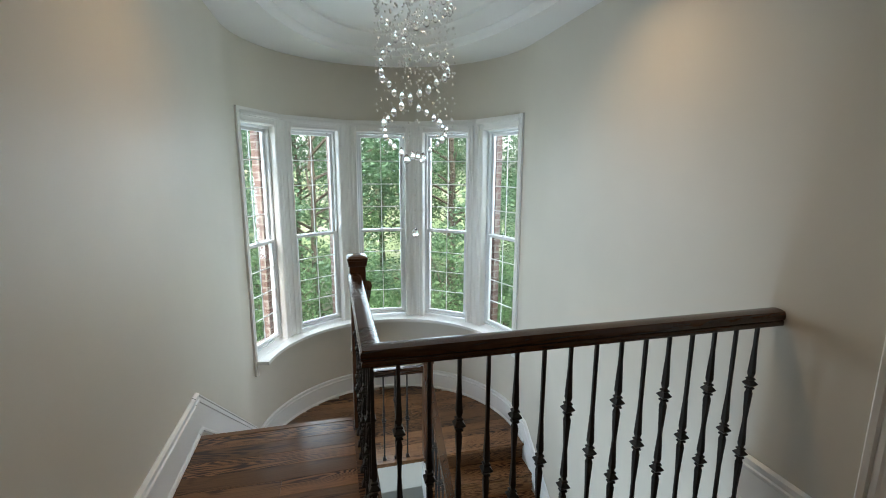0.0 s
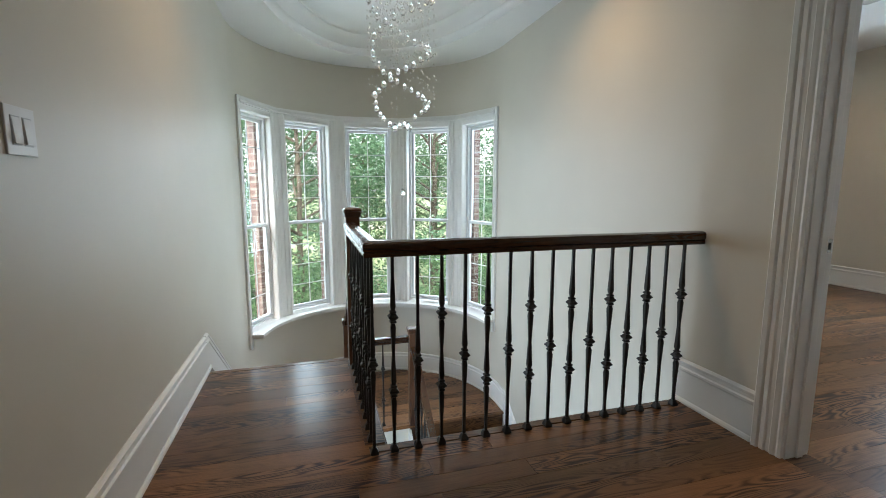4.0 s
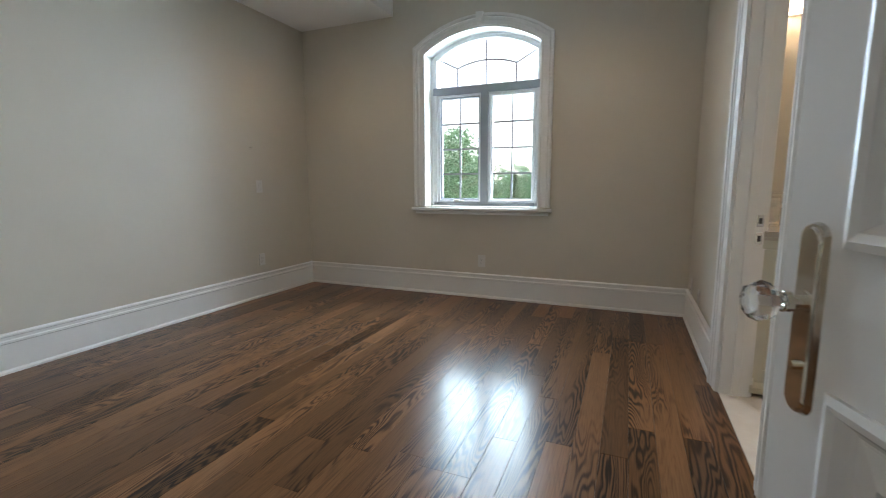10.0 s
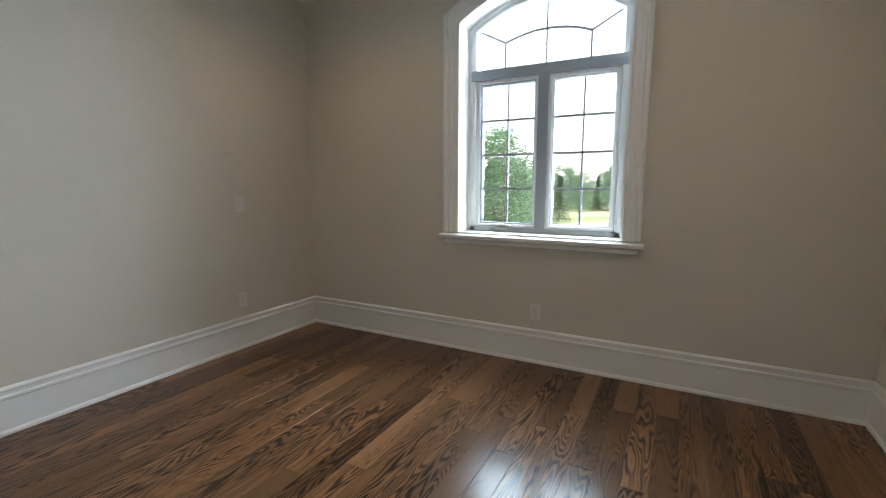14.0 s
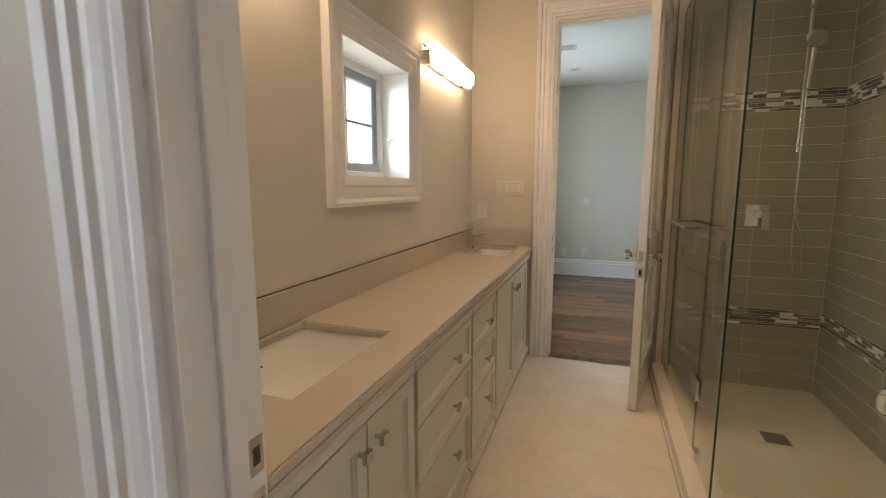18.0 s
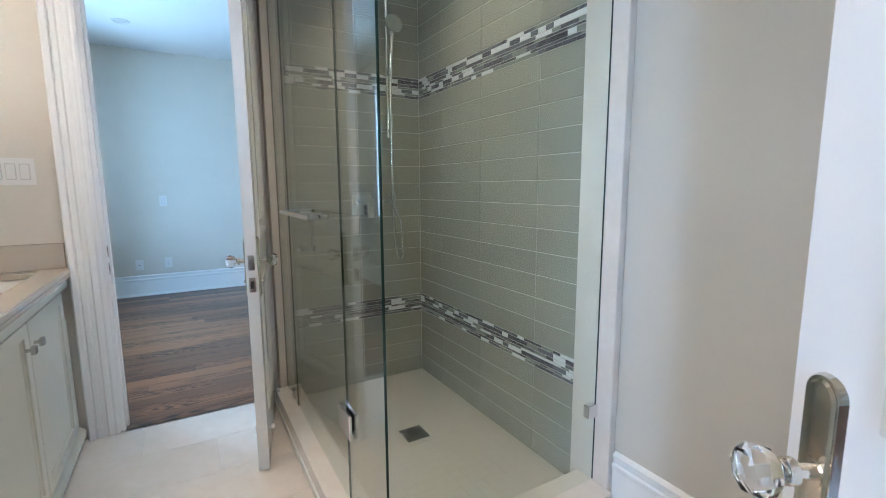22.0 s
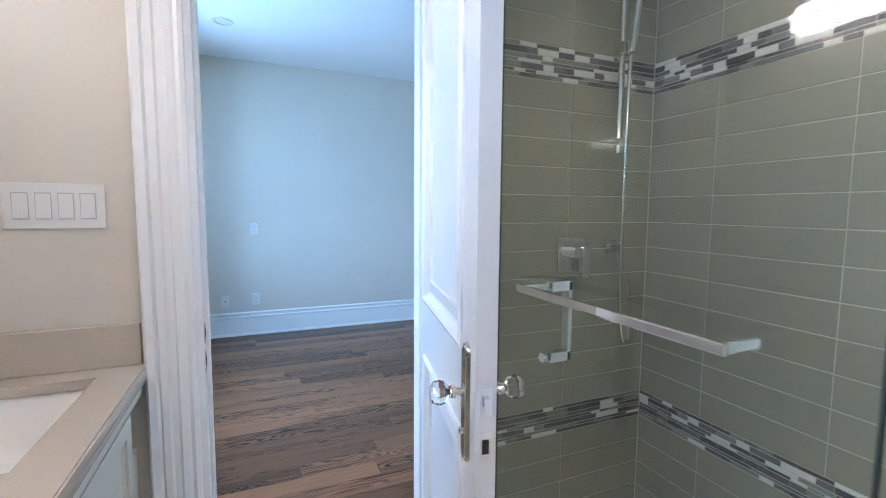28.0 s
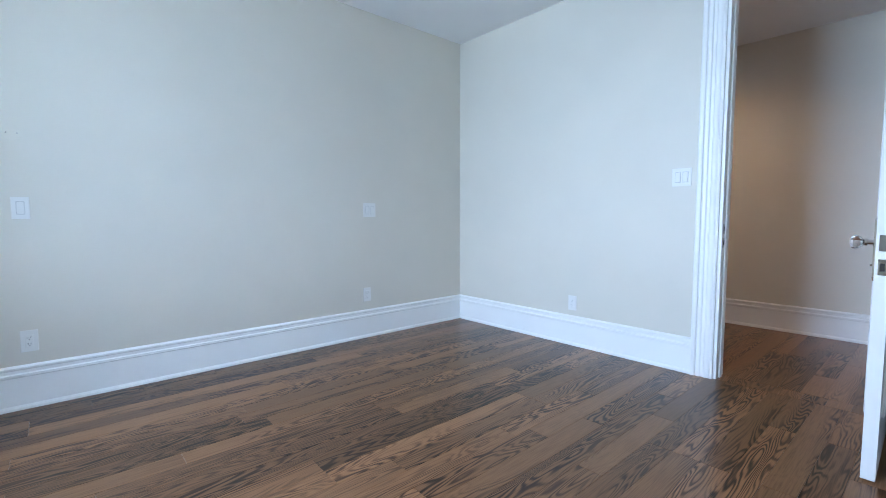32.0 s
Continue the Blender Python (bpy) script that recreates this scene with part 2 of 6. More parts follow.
NICKEL = metal("brushed_nickel", (0.55, 0.54, 0.52), 0.22)
HINGE = metal("satin_hinge", (0.26, 0.25, 0.24), 0.3)
CRYSTAL = glass("crystal", (1, 1, 1), 0.0, False)
# clear beads made milky white: their sparkle is put into the colour
BEADG, _nt, _b = node_mat("bead_glass_sparkle")
_b.inputs["Base Color"].default_value = (0.93, 0.90, 0.86, 1)
_b.inputs["Roughness"].default_value = 0.08
_b.inputs["Transmission Weight"].default_value = 0.2
PANE = glass("window_glass", (0.97, 1.0, 0.985))
SHOWERG = glass("shower_glass", (0.95, 0.985, 0.965))
GLASSEDGE = paint("glass_edge", (0.016, 0.045, 0.038), 0.1, 60, 0.0, 0.1)
GAPGREY = paint("rocker_gap", (0.46, 0.45, 0.43), 0.6, 60, 0.0, 0.02)
PLATE = paint("plate_plastic", (0.69, 0.675, 0.64), 0.35, 60, 0.0, 0.01)
CAB = paint("cabinet_paint", (0.58, 0.56, 0.46), 0.38, 90, 0.03, 0.03)
DARKGAP = paint("dark_gap", (0.03, 0.028, 0.025), 0.8, 60, 0.0, 0.05)


def quartz():
    m, nt, b = node_mat("quartz")
    vec = coords(nt)
    f = noise_tex(nt, vec, 420, 2)
    nt.links.new(ramp(nt, f, [(0.35, (0.475, 0.42, 0.34)), (0.6, (0.51, 0.455, 0.37))]), b.inputs["Base Color"])
    b.inputs["Roughness"].default_value = 0.16
    return m


def marble():
    m, nt, b = node_mat("cream_stone")
    vec = coords(nt)
    info = nt.nodes.new("ShaderNodeObjectInfo")
    sh = nt.nodes.new("ShaderNodeVectorMath")
    nt.links.new(vec, sh.inputs[0])
    nt.links.new(info.outputs["Random"], sh.inputs[1])
    f = noise_tex(nt, vec, 3.5, 7, 0.6)
    g = noise_tex(nt, sh.outputs[0], 22, 4)
    mx = nt.nodes.new("ShaderNodeMath")
    mx.operation = "MULTIPLY_ADD"
    mx.inputs[1].default_value = 0.35
    nt.links.new(g, mx.inputs[0])
    nt.links.new(f, mx.inputs[2])
    nt.links.new(ramp(nt, mx.outputs[0], [(0.45, (0.69, 0.625, 0.545)), (0.75, (0.74, 0.685, 0.61)), (0.95, (0.79, 0.745, 0.68))]), b.inputs["Base Color"])
    b.inputs["Roughness"].default_value = 0.2
    return m


def glass_tile():
    m, nt, b = node_mat("glass_tile")
    info = nt.nodes.new("ShaderNodeObjectInfo")
    nt.links.new(ramp(nt, info.outputs["Random"], [(0.0, (0.325, 0.322, 0.262)), (1.0, (0.355, 0.352, 0.290))]), b.inputs["Base Color"])
    b.inputs["Roughness"].default_value = 0.06
    b.inputs["Coat Weight"].default_value = 0.5
    b.inputs["Coat Roughness"].default_value = 0.03
    vec = coords(nt)
    bump(nt, b, noise_tex(nt, vec, 9, 2), 0.015, 0.004)
    return m


def mosaic():
    m, nt, b = node_mat("mosaic_stick")
    info = nt.nodes.new("ShaderNodeObjectInfo")
    c = ramp(nt, info.outputs["Random"], [(0.0, (0.10, 0.10, 0.115)), (0.28, (0.17, 0.17, 0.19)), (0.5, (0.27, 0.29, 0.25)), (0.7, (0.13, 0.13, 0.15)), (0.73, (0.76, 0.77, 0.76))])
    c.node.color_ramp.interpolation = "CONSTANT"
    nt.links.new(c, b.inputs["Base Color"])
    b.inputs["Roughness"].default_value = 0.12
    return m


QUARTZ, STONE, TILE, MOSAIC = quartz(), marble(), glass_tile(), mosaic()
GROUT = paint("grout", (0.66, 0.62, 0.55), 0.8, 200, 0.1, 0.05)
SHOWERFLOOR = paint("shower_floor_tile", (0.53, 0.50, 0.43), 0.35, 150, 0.05, 0.06)
CERAMIC = paint("ceramic", (0.82, 0.80, 0.75), 0.08, 30, 0.0, 0.01, 0.6)
LAMPGLASS = emitter("lamp_glass", (1.0, 0.81, 0.58), 5.1)
POTGLOW = emitter("pot_glow", (1.0, 0.9, 0.75), 6.0)


def brick():
    m, nt, b = node_mat("red_brick")
    tex = add(nt, "ShaderNodeTexBrick", Scale=1.0)
    tex.inputs["Brick Width"].default_value, tex.inputs["Row Height"].default_value, tex.inputs["Mortar Size"].default_value = 0.2, 0.075, 0.008
    tex.inputs["Color1"].default_value, tex.inputs["Color2"].default_value, tex.inputs["Mortar"].default_value = (0.155, 0.085, 0.068, 1), (0.115, 0.066, 0.055, 1), (0.27, 0.23, 0.20, 1)
    tc = nt.nodes.new("ShaderNodeTexCoord")
    sep = nt.nodes.new("ShaderNodeSeparateXYZ")
    cmb = nt.nodes.new("ShaderNodeCombineXYZ")
    nt.links.new(tc.outputs["Object"], sep.inputs[0])
    nt.links.new(sep.outputs["X"], cmb.inputs["X"])
    nt.links.new(sep.outputs["Z"], cmb.inputs["Y"])
    nt.links.new(cmb.outputs[0], tex.inputs["Vector"])
    nt.links.new(tex.outputs["Color"], b.inputs["Base Color"])
    b.inputs["Roughness"].default_value = 0.85
    bump(nt, b, tex.outputs["Fac"], -0.4, 0.01)
    return m


def leaf(name, a, c):
    m, nt, b = node_mat(name)
    geo = nt.nodes.new("ShaderNodeNewGeometry")
    col = ramp(nt, geo.outputs["Random Per Island"], [(0.0, a), (1.0, c)])
    nt.links.new(col, b.inputs["Base Color"])
    b.inputs["Roughness"].default_value = 0.5
    tl = nt.nodes.new("ShaderNodeBsdfTranslucent")
    nt.links.new(col, tl.inputs["Color"])
    mx = nt.nodes.new("ShaderNodeMixShader")
    mx.inputs[0].default_value = 0.5
    nt.links.new(b.outputs[0], mx.inputs[1])
    nt.links.new(tl.outputs[0], mx.inputs[2])
    nt.links.new(mx.outputs[0], nt.nodes["Material Output"].inputs[0])
    return m


BRICK = brick()
LEAF = leaf("leaf_green", (0.075, 0.15, 0.085), (0.18, 0.31, 0.18))
LEAFB = leaf("leaf_bright", (0.10, 0.19, 0.088), (0.24, 0.38, 0.19))
NEEDLE = leaf("needle_green", (0.045, 0.085, 0.045), (0.09, 0.14, 0.065))
BARK = paint("bark", (0.10, 0.08, 0.06), 0.9, 12, 0.6, 0.3)


def meadow():
    """Rough grass with bare pale soil showing through in patches."""
    m, nt, b = node_mat("meadow")
    vec = coords(nt)
    patch = noise_tex(nt, vec, 0.09, 5, 0.6)
    tuft = noise_tex(nt, vec, 1.4, 4)
    mx = nt.nodes.new("ShaderNodeMath")
    mx.operation = "MULTIPLY_ADD"
    mx.inputs[1].default_value = 0.35
    nt.links.new(tuft, mx.inputs[0])
    nt.links.new(patch, mx.inputs[2])
    nt.links.new(ramp(nt, mx.outputs[0], [(0.5, (0.09, 0.14, 0.05)), (0.66, (0.16, 0.21, 0.085)), (0.8, (0.30, 0.275, 0.22))]), b.inputs["Base Color"])
    b.inputs["Roughness"].default_value = 0.9
    bump(nt, b, tuft, 0.4, 0.05)
    return m


MEADOW = meadow()
GRAVEL = paint("gravel", (0.30, 0.28, 0.25), 0.9, 30, 0.5, 0.2)

# ---- geometry helpers ----


def box(bm, x0, x1, y0, y1, z0, z1, bevel=0.0):
    made = bmesh.ops.create_cube(bm, size=1.0)["verts"]
    for v in made:
        v.co = ((x0 + x1) / 2 + v.co.x * (x1 - x0), (y0 + y1) / 2 + v.co.y * (y1 - y0), (z0 + z1) / 2 + v.co.z * (z1 - z0))
    if bevel:
        edges = {e for v in made for e in v.link_edges}
        bmesh.ops.bevel(bm, geom=list(edges), offset=bevel, segments=2, affect="EDGES", profile=0.6)
    return bm


def boxes(*specs, bevel=0.0):
    bm = bmesh.new()
    for s in specs:
        box(bm, *s, bevel=bevel)
    return bm


def tube(bm, a, b, r0, r1=None, n=16):
    a, b = Vector(a), Vector(b)
    d = b - a
    made = bmesh.ops.create_cone(bm, cap_ends=True, segments=n, radius1=r0, radius2=r0 if r1 is None else r1, depth=d.length)["verts"]
    m = Matrix.Translation((a + b) / 2) @ d.to_track_quat("Z", "Y").to_matrix().to_4x4()
    bmesh.ops.transform(bm, matrix=m, verts=made)
    return bm


def lathe(bm, profile, n=20, at=(0, 0, 0), square=False):
    """Turns (radius, height) rows about the upright axis; square gives four flat sides."""
    seg = 4 if square else n
    rings = []
    for r, z in profile:
        k = math.sqrt(2) if square else 1
        rings.append([bm.verts.new((at[0] + k * r * math.cos(2 * math.pi * (i + (0.5 if square else 0)) / seg), at[1] + k * r * math.sin(2 * math.pi * (i + (0.5 if square else 0)) / seg), at[2] + z)) for i in range(seg)])
    for lo, hi in zip(rings, rings[1:]):
        for i in range(seg):
            bm.faces.new((lo[i], lo[(i + 1) % seg], hi[(i + 1) % seg], hi[i]))
    bm.faces.new(rings[0][::-1])
    bm.faces.new(rings[-1])
    return bm


def sweep(bm, path, profile, place, closed=False):
    """Carries a profile of (offset, depth) rows along a flat path of (u, v); offset is to the path's left. place(u, v, d) gives the point."""
    n = len(path)
    rings = []
    for i in range(n):
        p = Vector(path[i])
        a = Vector(path[i - 1]) if closed or i else None
        b = Vector(path[(i + 1) % n]) if closed or i < n - 1 else None
        d0 = (p - a).normalized() if a is not None else (b - p).normalized()
        d1 = (b - p).normalized() if b is not None else d0
        n0, n1 = Vector((-d0.y, d0.x)), Vector((-d1.y, d1.x))
        m = n0 + n1
        m = m / max(0.2, m.dot(n0)) if m.length > 1e-6 else n0
        rings.append([bm.verts.new(place(*(p + m * o), d)) for o, d in profile])
    for i in range(n if closed else n - 1):
        lo, hi = rings[i], rings[(i + 1) % n]
        for j in range(len(profile) - 1):
            bm.faces.new((lo[j], lo[j + 1], hi[j + 1], hi[j]))
        bm.faces.new((lo[-1], lo[0], hi[0], hi[-1]))
    if not closed:
        bm.faces.new(rings[0])
        bm.faces.new(rings[-1][::-1])
    return bm


def mesh_from(name, bm, material, smooth=False):
    bmesh.ops.recalc_face_normals(bm, faces=bm.faces[:])
    me = bpy.data.meshes.new(name)
    bm.to_mesh(me)
    bm.free()
    me.materials.append(material)
    if smooth:
        me.shade_smooth()
        me.set_sharp_from_angle(angle=radians(38))
    return me


def thing(name, bm, material, label="", category="", group="", kind="", smooth=False):
    return tagged(new(name, mesh_from(name, bm, material, smooth)), label, category, group, kind)


def part(name, bm, material, parent, label="", smooth=False):
    ob = new(name, mesh_from(name, bm, material, smooth))
    ob.parent = parent
    return tagged(ob, label)


def share(name, me, parent, m):
    ob = new(name, me)
    ob.parent = parent
    ob.matrix_basis = m
    return ob


def empty(name, at, label, category, group="", kind="", turn=0.0):
    ob = new(name)
    ob.empty_display_size = 0.1
    ob.matrix_basis = pose(*at, 0, 0, turn)
    return tagged(ob, label, category, group, kind)


def wall(name, axis, p0, p1, a0, a1, z0, z1, openings=(), material=None, label="painted plaster wall"):
    """A wall between p0 and p1 across, from a0 to a1 along, with rectangular openings (a, b, low, high)."""
    cuts = sorted({a0, a1, *(v for o in openings for v in o[:2])})
    bm = bmesh.new()
    for a, b in zip(cuts, cuts[1:]):
        mid = (a + b) / 2
        gaps = sorted((o[2], o[3]) for o in openings if o[0] < mid < o[1])
        z = z0
        for lo, hi in gaps + [(z1, z1)]:
            if lo > z + 1e-4:
                if axis == "x":
                    box(bm, p0, p1, a, b, z, lo)
                else:
                    box(bm, a, b, p0, p1, z, lo)
            z = hi
    bmesh.ops.remove_doubles(bm, verts=bm.verts[:], dist=1e-5)
    return thing(name, bm, material or WALL, label, "wall", kind="structure")


# ---- plan, in metres ----
WX, EX = 0.607, 3.165            # stair hall, west and east faces
BX0, BX1, BY0, BY1 = 3.297, 7.298, 1.412, 5.172   # first bedroom
VX0, VX1, VY0, VY1 = 4.040, 6.31, -1.567, 1.282  # bathroom
CX0, CX1, CY0, CY1 = 2.365, 6.533, -4.938, -1.697  # second bedroom
HC = 2.685                      # ceilings
HH = 2.58                       # ceiling over the stairs
DH = 2.45                       # door openings
BC, BR = (1.9055, 5.311), 1.2985   # bow
LZ = -1.25                      # half landing
DA = (1.42, 2.220)               # door openings
DB = (5.035, 5.845)
DC = (4.976, 5.705)
DD = (-2.64, -1.87)
GZ = -3.0                       # lower storey floor

# floors under the boards
thing("floor_landing", boxes((WX - 0.13, BX0, -0.2, 2.76, -0.25, -0.02), (WX - 0.13, 1.53, 2.76, 3.86, -0.25, -0.02), (WX - 0.13, CX0, -5.2, -0.2, -0.25, -0.02)), DARKGAP, "dark subfloor of the upper landing and hall", "floor", kind="structure")
thing("floor_bedroom", boxes((BX0, BX1 + 0.1, BY0 - 0.13, BY1 + 0.1, -0.25, -0.02)), DARKGAP, "dark subfloor of the bedroom", "floor", kind="structure")
thing("floor_bedroom_two", boxes((CX0 - 0.13, CX1 + 0.1, CY0 - 0.1, VY0, -0.25, -0.02)), DARKGAP, "dark subfloor of the second bedroom", "floor", kind="structure")
thing("floor_bath", boxes((VX0 - 0.1, VX1 + 0.1, VY0, VY1, -0.25, -0.0015)), STONE, "mortar bed under the bathroom floor tiles", "floor", kind="structure")

# walls
wall("wall_hall_west", "x", WX - 0.13, WX, -5.2, BC[1], GZ, HC + 0.3)
stair_east = wall("wall_stair_east", "x", EX, BX0, -0.2, BC[1], GZ, HC + 0.3, [(*DA, -0.02, DH)])
# its north end swings out to meet the bow
for v in stair_east.data.vertices:
    if v.co.y > BC[1] - 0.01:
        v.co.x += BC[0] + BR - EX


def east_face(y):
    """The stair hall's east face at y, north of the bedroom doorway."""
    return EX + (BC[0] + BR - EX) * (y - DA[1]) / (BC[1] - DA[1])

wall("wall_bedroom_north", "y", BY1, BY1 + 0.13, BX0, BX1 + 0.35, 0, HC + 0.6)
wall("wall_bedroom_south", "y", VY1, BY0, BX0, BX1 + 0.35, 0, HC + 0.3, [(*DB, 0, DH)])
wall("wall_bath_west", "x", VX0 - 0.13, VX0, VY0, VY1, 0, HC + 0.3)
wall("wall_bath_east", "x", VX1, VX1 + 0.30, VY0 - 0.13, VY1, 0, HC + 0.3, [(-0.345, 0.262, 1.325, 1.85)])
wall("wall_bath_south", "y", CY1, VY0, CX0 - 0.13, VX1 + 0.3, 0, HC + 0.3, [(*DC, 0, DH)])
wall("wall_bedroom_two_south", "y", CY0 - 0.13, CY0, CX0 - 0.13, CX1 + 0.3, 0, HC + 0.3)
wall("wall_bedroom_two_west", "x", CX0 - 0.13, CX0, CY0, CY1, 0, HC + 0.3, [(*DD, 0, DH)])
wall("wall_bedroom_two_east", "x", CX1, CX1 + 0.3, CY0, CY1, 0, HC + 0.3, [(-4.0, -2.7, 0.87, 2.35)])
wall("wall_hall_south", "y", -5.2, -5.03, WX, CX0 - 0.13, 0, HC + 0.3)
wall("wall_hall_return", "y", -0.2, -0.07, CX0 - 0.13, EX, 0, HC + 0.3)
wall("wall_hall_east", "x", CX0 - 0.13, CX0, CY1, -0.2, 0, HC + 0.3)


def arch_top(y, half, centre, spring, rise):
    """Height of a flat segmental arch at y."""
    r = (half * half + rise * rise) / (2 * rise)
    return spring + math.sqrt(max(0.0, r * r - (y - centre) ** 2)) - (r - rise)


WY, WHALF, WSPRING, WRISE, WSILL = 3.197, 0.55, 2.30, 0.17, 0.875


def bedroom_window_wall():
    bm = bmesh.new()
    x0, x1 = BX1, BX1 + 0.35
    top = HC + 0.6
    box(bm, x0, x1, BY0 - 0.13, WY - WHALF, 0, top)
    box(bm, x0, x1, WY + WHALF, BY1, 0, top)
    box(bm, x0, x1, WY - WHALF, WY + WHALF, 0, WSILL)
    n = 20
    for i in range(n):
        ya, yb = WY - WHALF + 2 * WHALF * i / n, WY - WHALF + 2 * WHALF * (i + 1) / n
        za, zb = arch_top(ya, WHALF, WY, WSPRING, WRISE), arch_top(yb, WHALF, WY, WSPRING, WRISE)
        vs = [bm.verts.new(p) for p in ((x0, ya, za), (x0, yb, zb), (x0, yb, top), (x0, ya, top), (x1, ya, za), (x1, yb, zb), (x1, yb, top), (x1, ya, top))]
        for f in ((0, 1, 2, 3), (7, 6, 5, 4), (0, 4, 5, 1), (3, 2, 6, 7)):
            bm.faces.new([vs[k] for k in f])
    bmesh.ops.remove_doubles(bm, verts=bm.verts[:], dist=1e-5)
    thing("wall_bedroom_east", bm, WALL, "painted plaster wall round the arched window", "wall", kind="structure")


bedroom_window_wall()


def arc(a0, a1, n, r=BR, c=BC):
    return [(c[0] + r * math.cos(radians(a0 + (a1 - a0) * i / n)), c[1] + r * math.sin(radians(a0 + (a1 - a0) * i / n))) for i in range(n + 1)]


BOW0, BOW1, BSILL, BHEAD = 167.0, 6.0, -0.335, 1.945   # ends of the glazed part
BMID, BSTEP = 87.15, 33.75       # middle unit and the turn from unit to unit


def bow_wall():
    """The half-round outer wall: full rings under and over the windows, solid ends beside them."""
    bm = bmesh.new()

    def ring(a0, a1, z0, z1, n):
        cols = [[bm.verts.new((*p, z)) for p, z in ((i, z0), (i, z1), (o, z1), (o, z0))] for i, o in zip(arc(a0, a1, n), arc(a0, a1, n, BR + 0.28))]
        for lo, hi in zip(cols, cols[1:]):
            for k in range(4):
                bm.faces.new((lo[k], lo[(k + 1) % 4], hi[(k + 1) % 4], hi[k]))
        bm.faces.new(cols[0])
        bm.faces.new(cols[-1][::-1])

    ring(180, 0, GZ, BSILL - 0.06, 160)
    ring(180, 0, BHEAD + 0.02, HC + 0.3, 160)
    ring(180, BOW0, BSILL - 0.06, BHEAD + 0.02, 3)
    ring(BOW1, 0, BSILL - 0.06, BHEAD + 0.02, 3)
    thing("wall_bow", bm, WALL, "curved plaster wall of the stair bow", "wall", kind="structure", smooth=True)


bow_wall()

# ceilings
OVAL = (1.9, 4.03, 1.02, 2.08, 0.21)   # raised oval over the stairs: centre, radii, rise


def oval(rx, ry, n=96, c=OVAL):
    return [(c[0] + rx * math.cos(2 * math.pi * i / n), c[1] + ry * math.sin(2 * math.pi * i / n)) for i in range(n)]


def stair_ceiling():
    """Flat plaster round a raised oval with a rounded step."""
    bm = bmesh.new()
    x0, x1, y0, y1 = WX - 0.065, EX + 0.065, -0.135, BC[1] + 1.55
    cx, cy, rx, ry, rise = OVAL
    rings = []
    ring = []
    for u, v in oval(1.0, 1.0, 96, (0, 0)):
        k = min((x1 - cx) / u if u > 1e-6 else (x0 - cx) / u if u < -1e-6 else 1e9, (y1 - cy) / v if v > 1e-6 else (y0 - cy) / v if v < -1e-6 else 1e9)
        ring.append((cx + u * k, cy + v * k, HH))
    rings.append(ring)
    for grow, z in ((0.0, 0.0), (-0.003, 0.02), (-0.014, 0.042), (-0.034, 0.056), (-0.056, 0.060), (-0.060, 0.085), (-0.070, 0.118), (-0.092, 0.148), (-0.124, 0.166), (-0.150, 0.170), (-0.153, 0.19), (-0.17, 0.204), (-0.186, rise)):
        rings.append([(x, y, HH + z) for x, y in oval(rx + grow, ry + grow)])
    made = [[bm.verts.new(p) for p in r] for r in rings]
    for lo, hi in zip(made, made[1:]):
        for i in range(96):
            bm.faces.new((lo[i], lo[(i + 1) % 96], hi[(i + 1) % 96], hi[i]))
    bm.faces.new(made[-1])
    # corners of the flat part
    for sx, sy in ((x0, y0), (x1, y0), (x1, y1), (x0, y1)):
        near = sorted(made[0], key=lambda q: (q.co.x - sx) ** 2 + (q.co.y - sy) ** 2)
        a = next(q for q in near if abs(q.co.x - sx) < 1e-6)
        b = next(q for q in near if abs(q.co.y - sy) < 1e-6)
        bm.faces.new((a, bm.verts.new((sx, sy, HH)), b))
    bmesh.ops.remove_doubles(bm, verts=bm.verts[:], dist=1e-6)
    thing("ceiling_stairs", bm, CEIL, "white plaster ceiling with a stepped raised oval", "ceiling", kind="structure", smooth=True)
    thing("ceiling_slab", boxes((x0, x1, y0, y1 - 0.02, HH + rise + 0.012, HH + rise + 0.07)), CEIL, "plain slab above the stair ceiling", "ceiling", kind="structure")


stair_ceiling()
thing("ceiling_hall", boxes((WX - 0.065, CX0 - 0.065, -5.1, -0.135, HH, HH + 0.12)), CEIL, "flat white plaster ceiling", "ceiling", kind="structure")
thing("ceiling_bedroom", boxes((BX0, 6.775, BY0, BY1, HC, HC + 0.15), (6.775, BX1, BY0, 2.42, HC, HC + 0.15), (6.775, BX1, 4.08, BY1, HC, HC + 0.15), (6.67, BX1, 2.3, 4.2, HC + 0.5, HC + 0.6),
                             (6.675, 6.775, 2.32, 4.18, HC + 0.15, HC + 0.5), (6.775, BX1, 2.32, 2.42, HC + 0.15, HC + 0.5), (6.775, BX1, 4.08, 4.18, HC + 0.15, HC + 0.5)), CEIL, "white plaster ceiling with a recess over the window", "ceiling", kind="structure")
thing("ceiling_bath", boxes((VX0, VX1, VY0, VY1, HC, HC + 0.15)), CEIL, "flat white bathroom ceiling", "ceiling", kind="structure")
thing("ceiling_bedroom_two", boxes((CX0, CX1, CY0, CY1, HC, HC + 0.15)), CEIL, "flat white bedroom ceiling", "ceiling", kind="structure")

# the closed-off room between hall and bathroom
thing("floor_closet", boxes((CX0, VX0 - 0.13, VY0, VY1, -0.25, -0.005)), DARKGAP, "plain floor of the closed room behind the bathroom", "floor", kind="structure")
thing("ceiling_closet", boxes((CX0, VX0 - 0.13, VY0, VY1, HC, HC + 0.15)), CEIL, "plain ceiling of the closed room behind the bathroom", "ceiling", kind="structure")

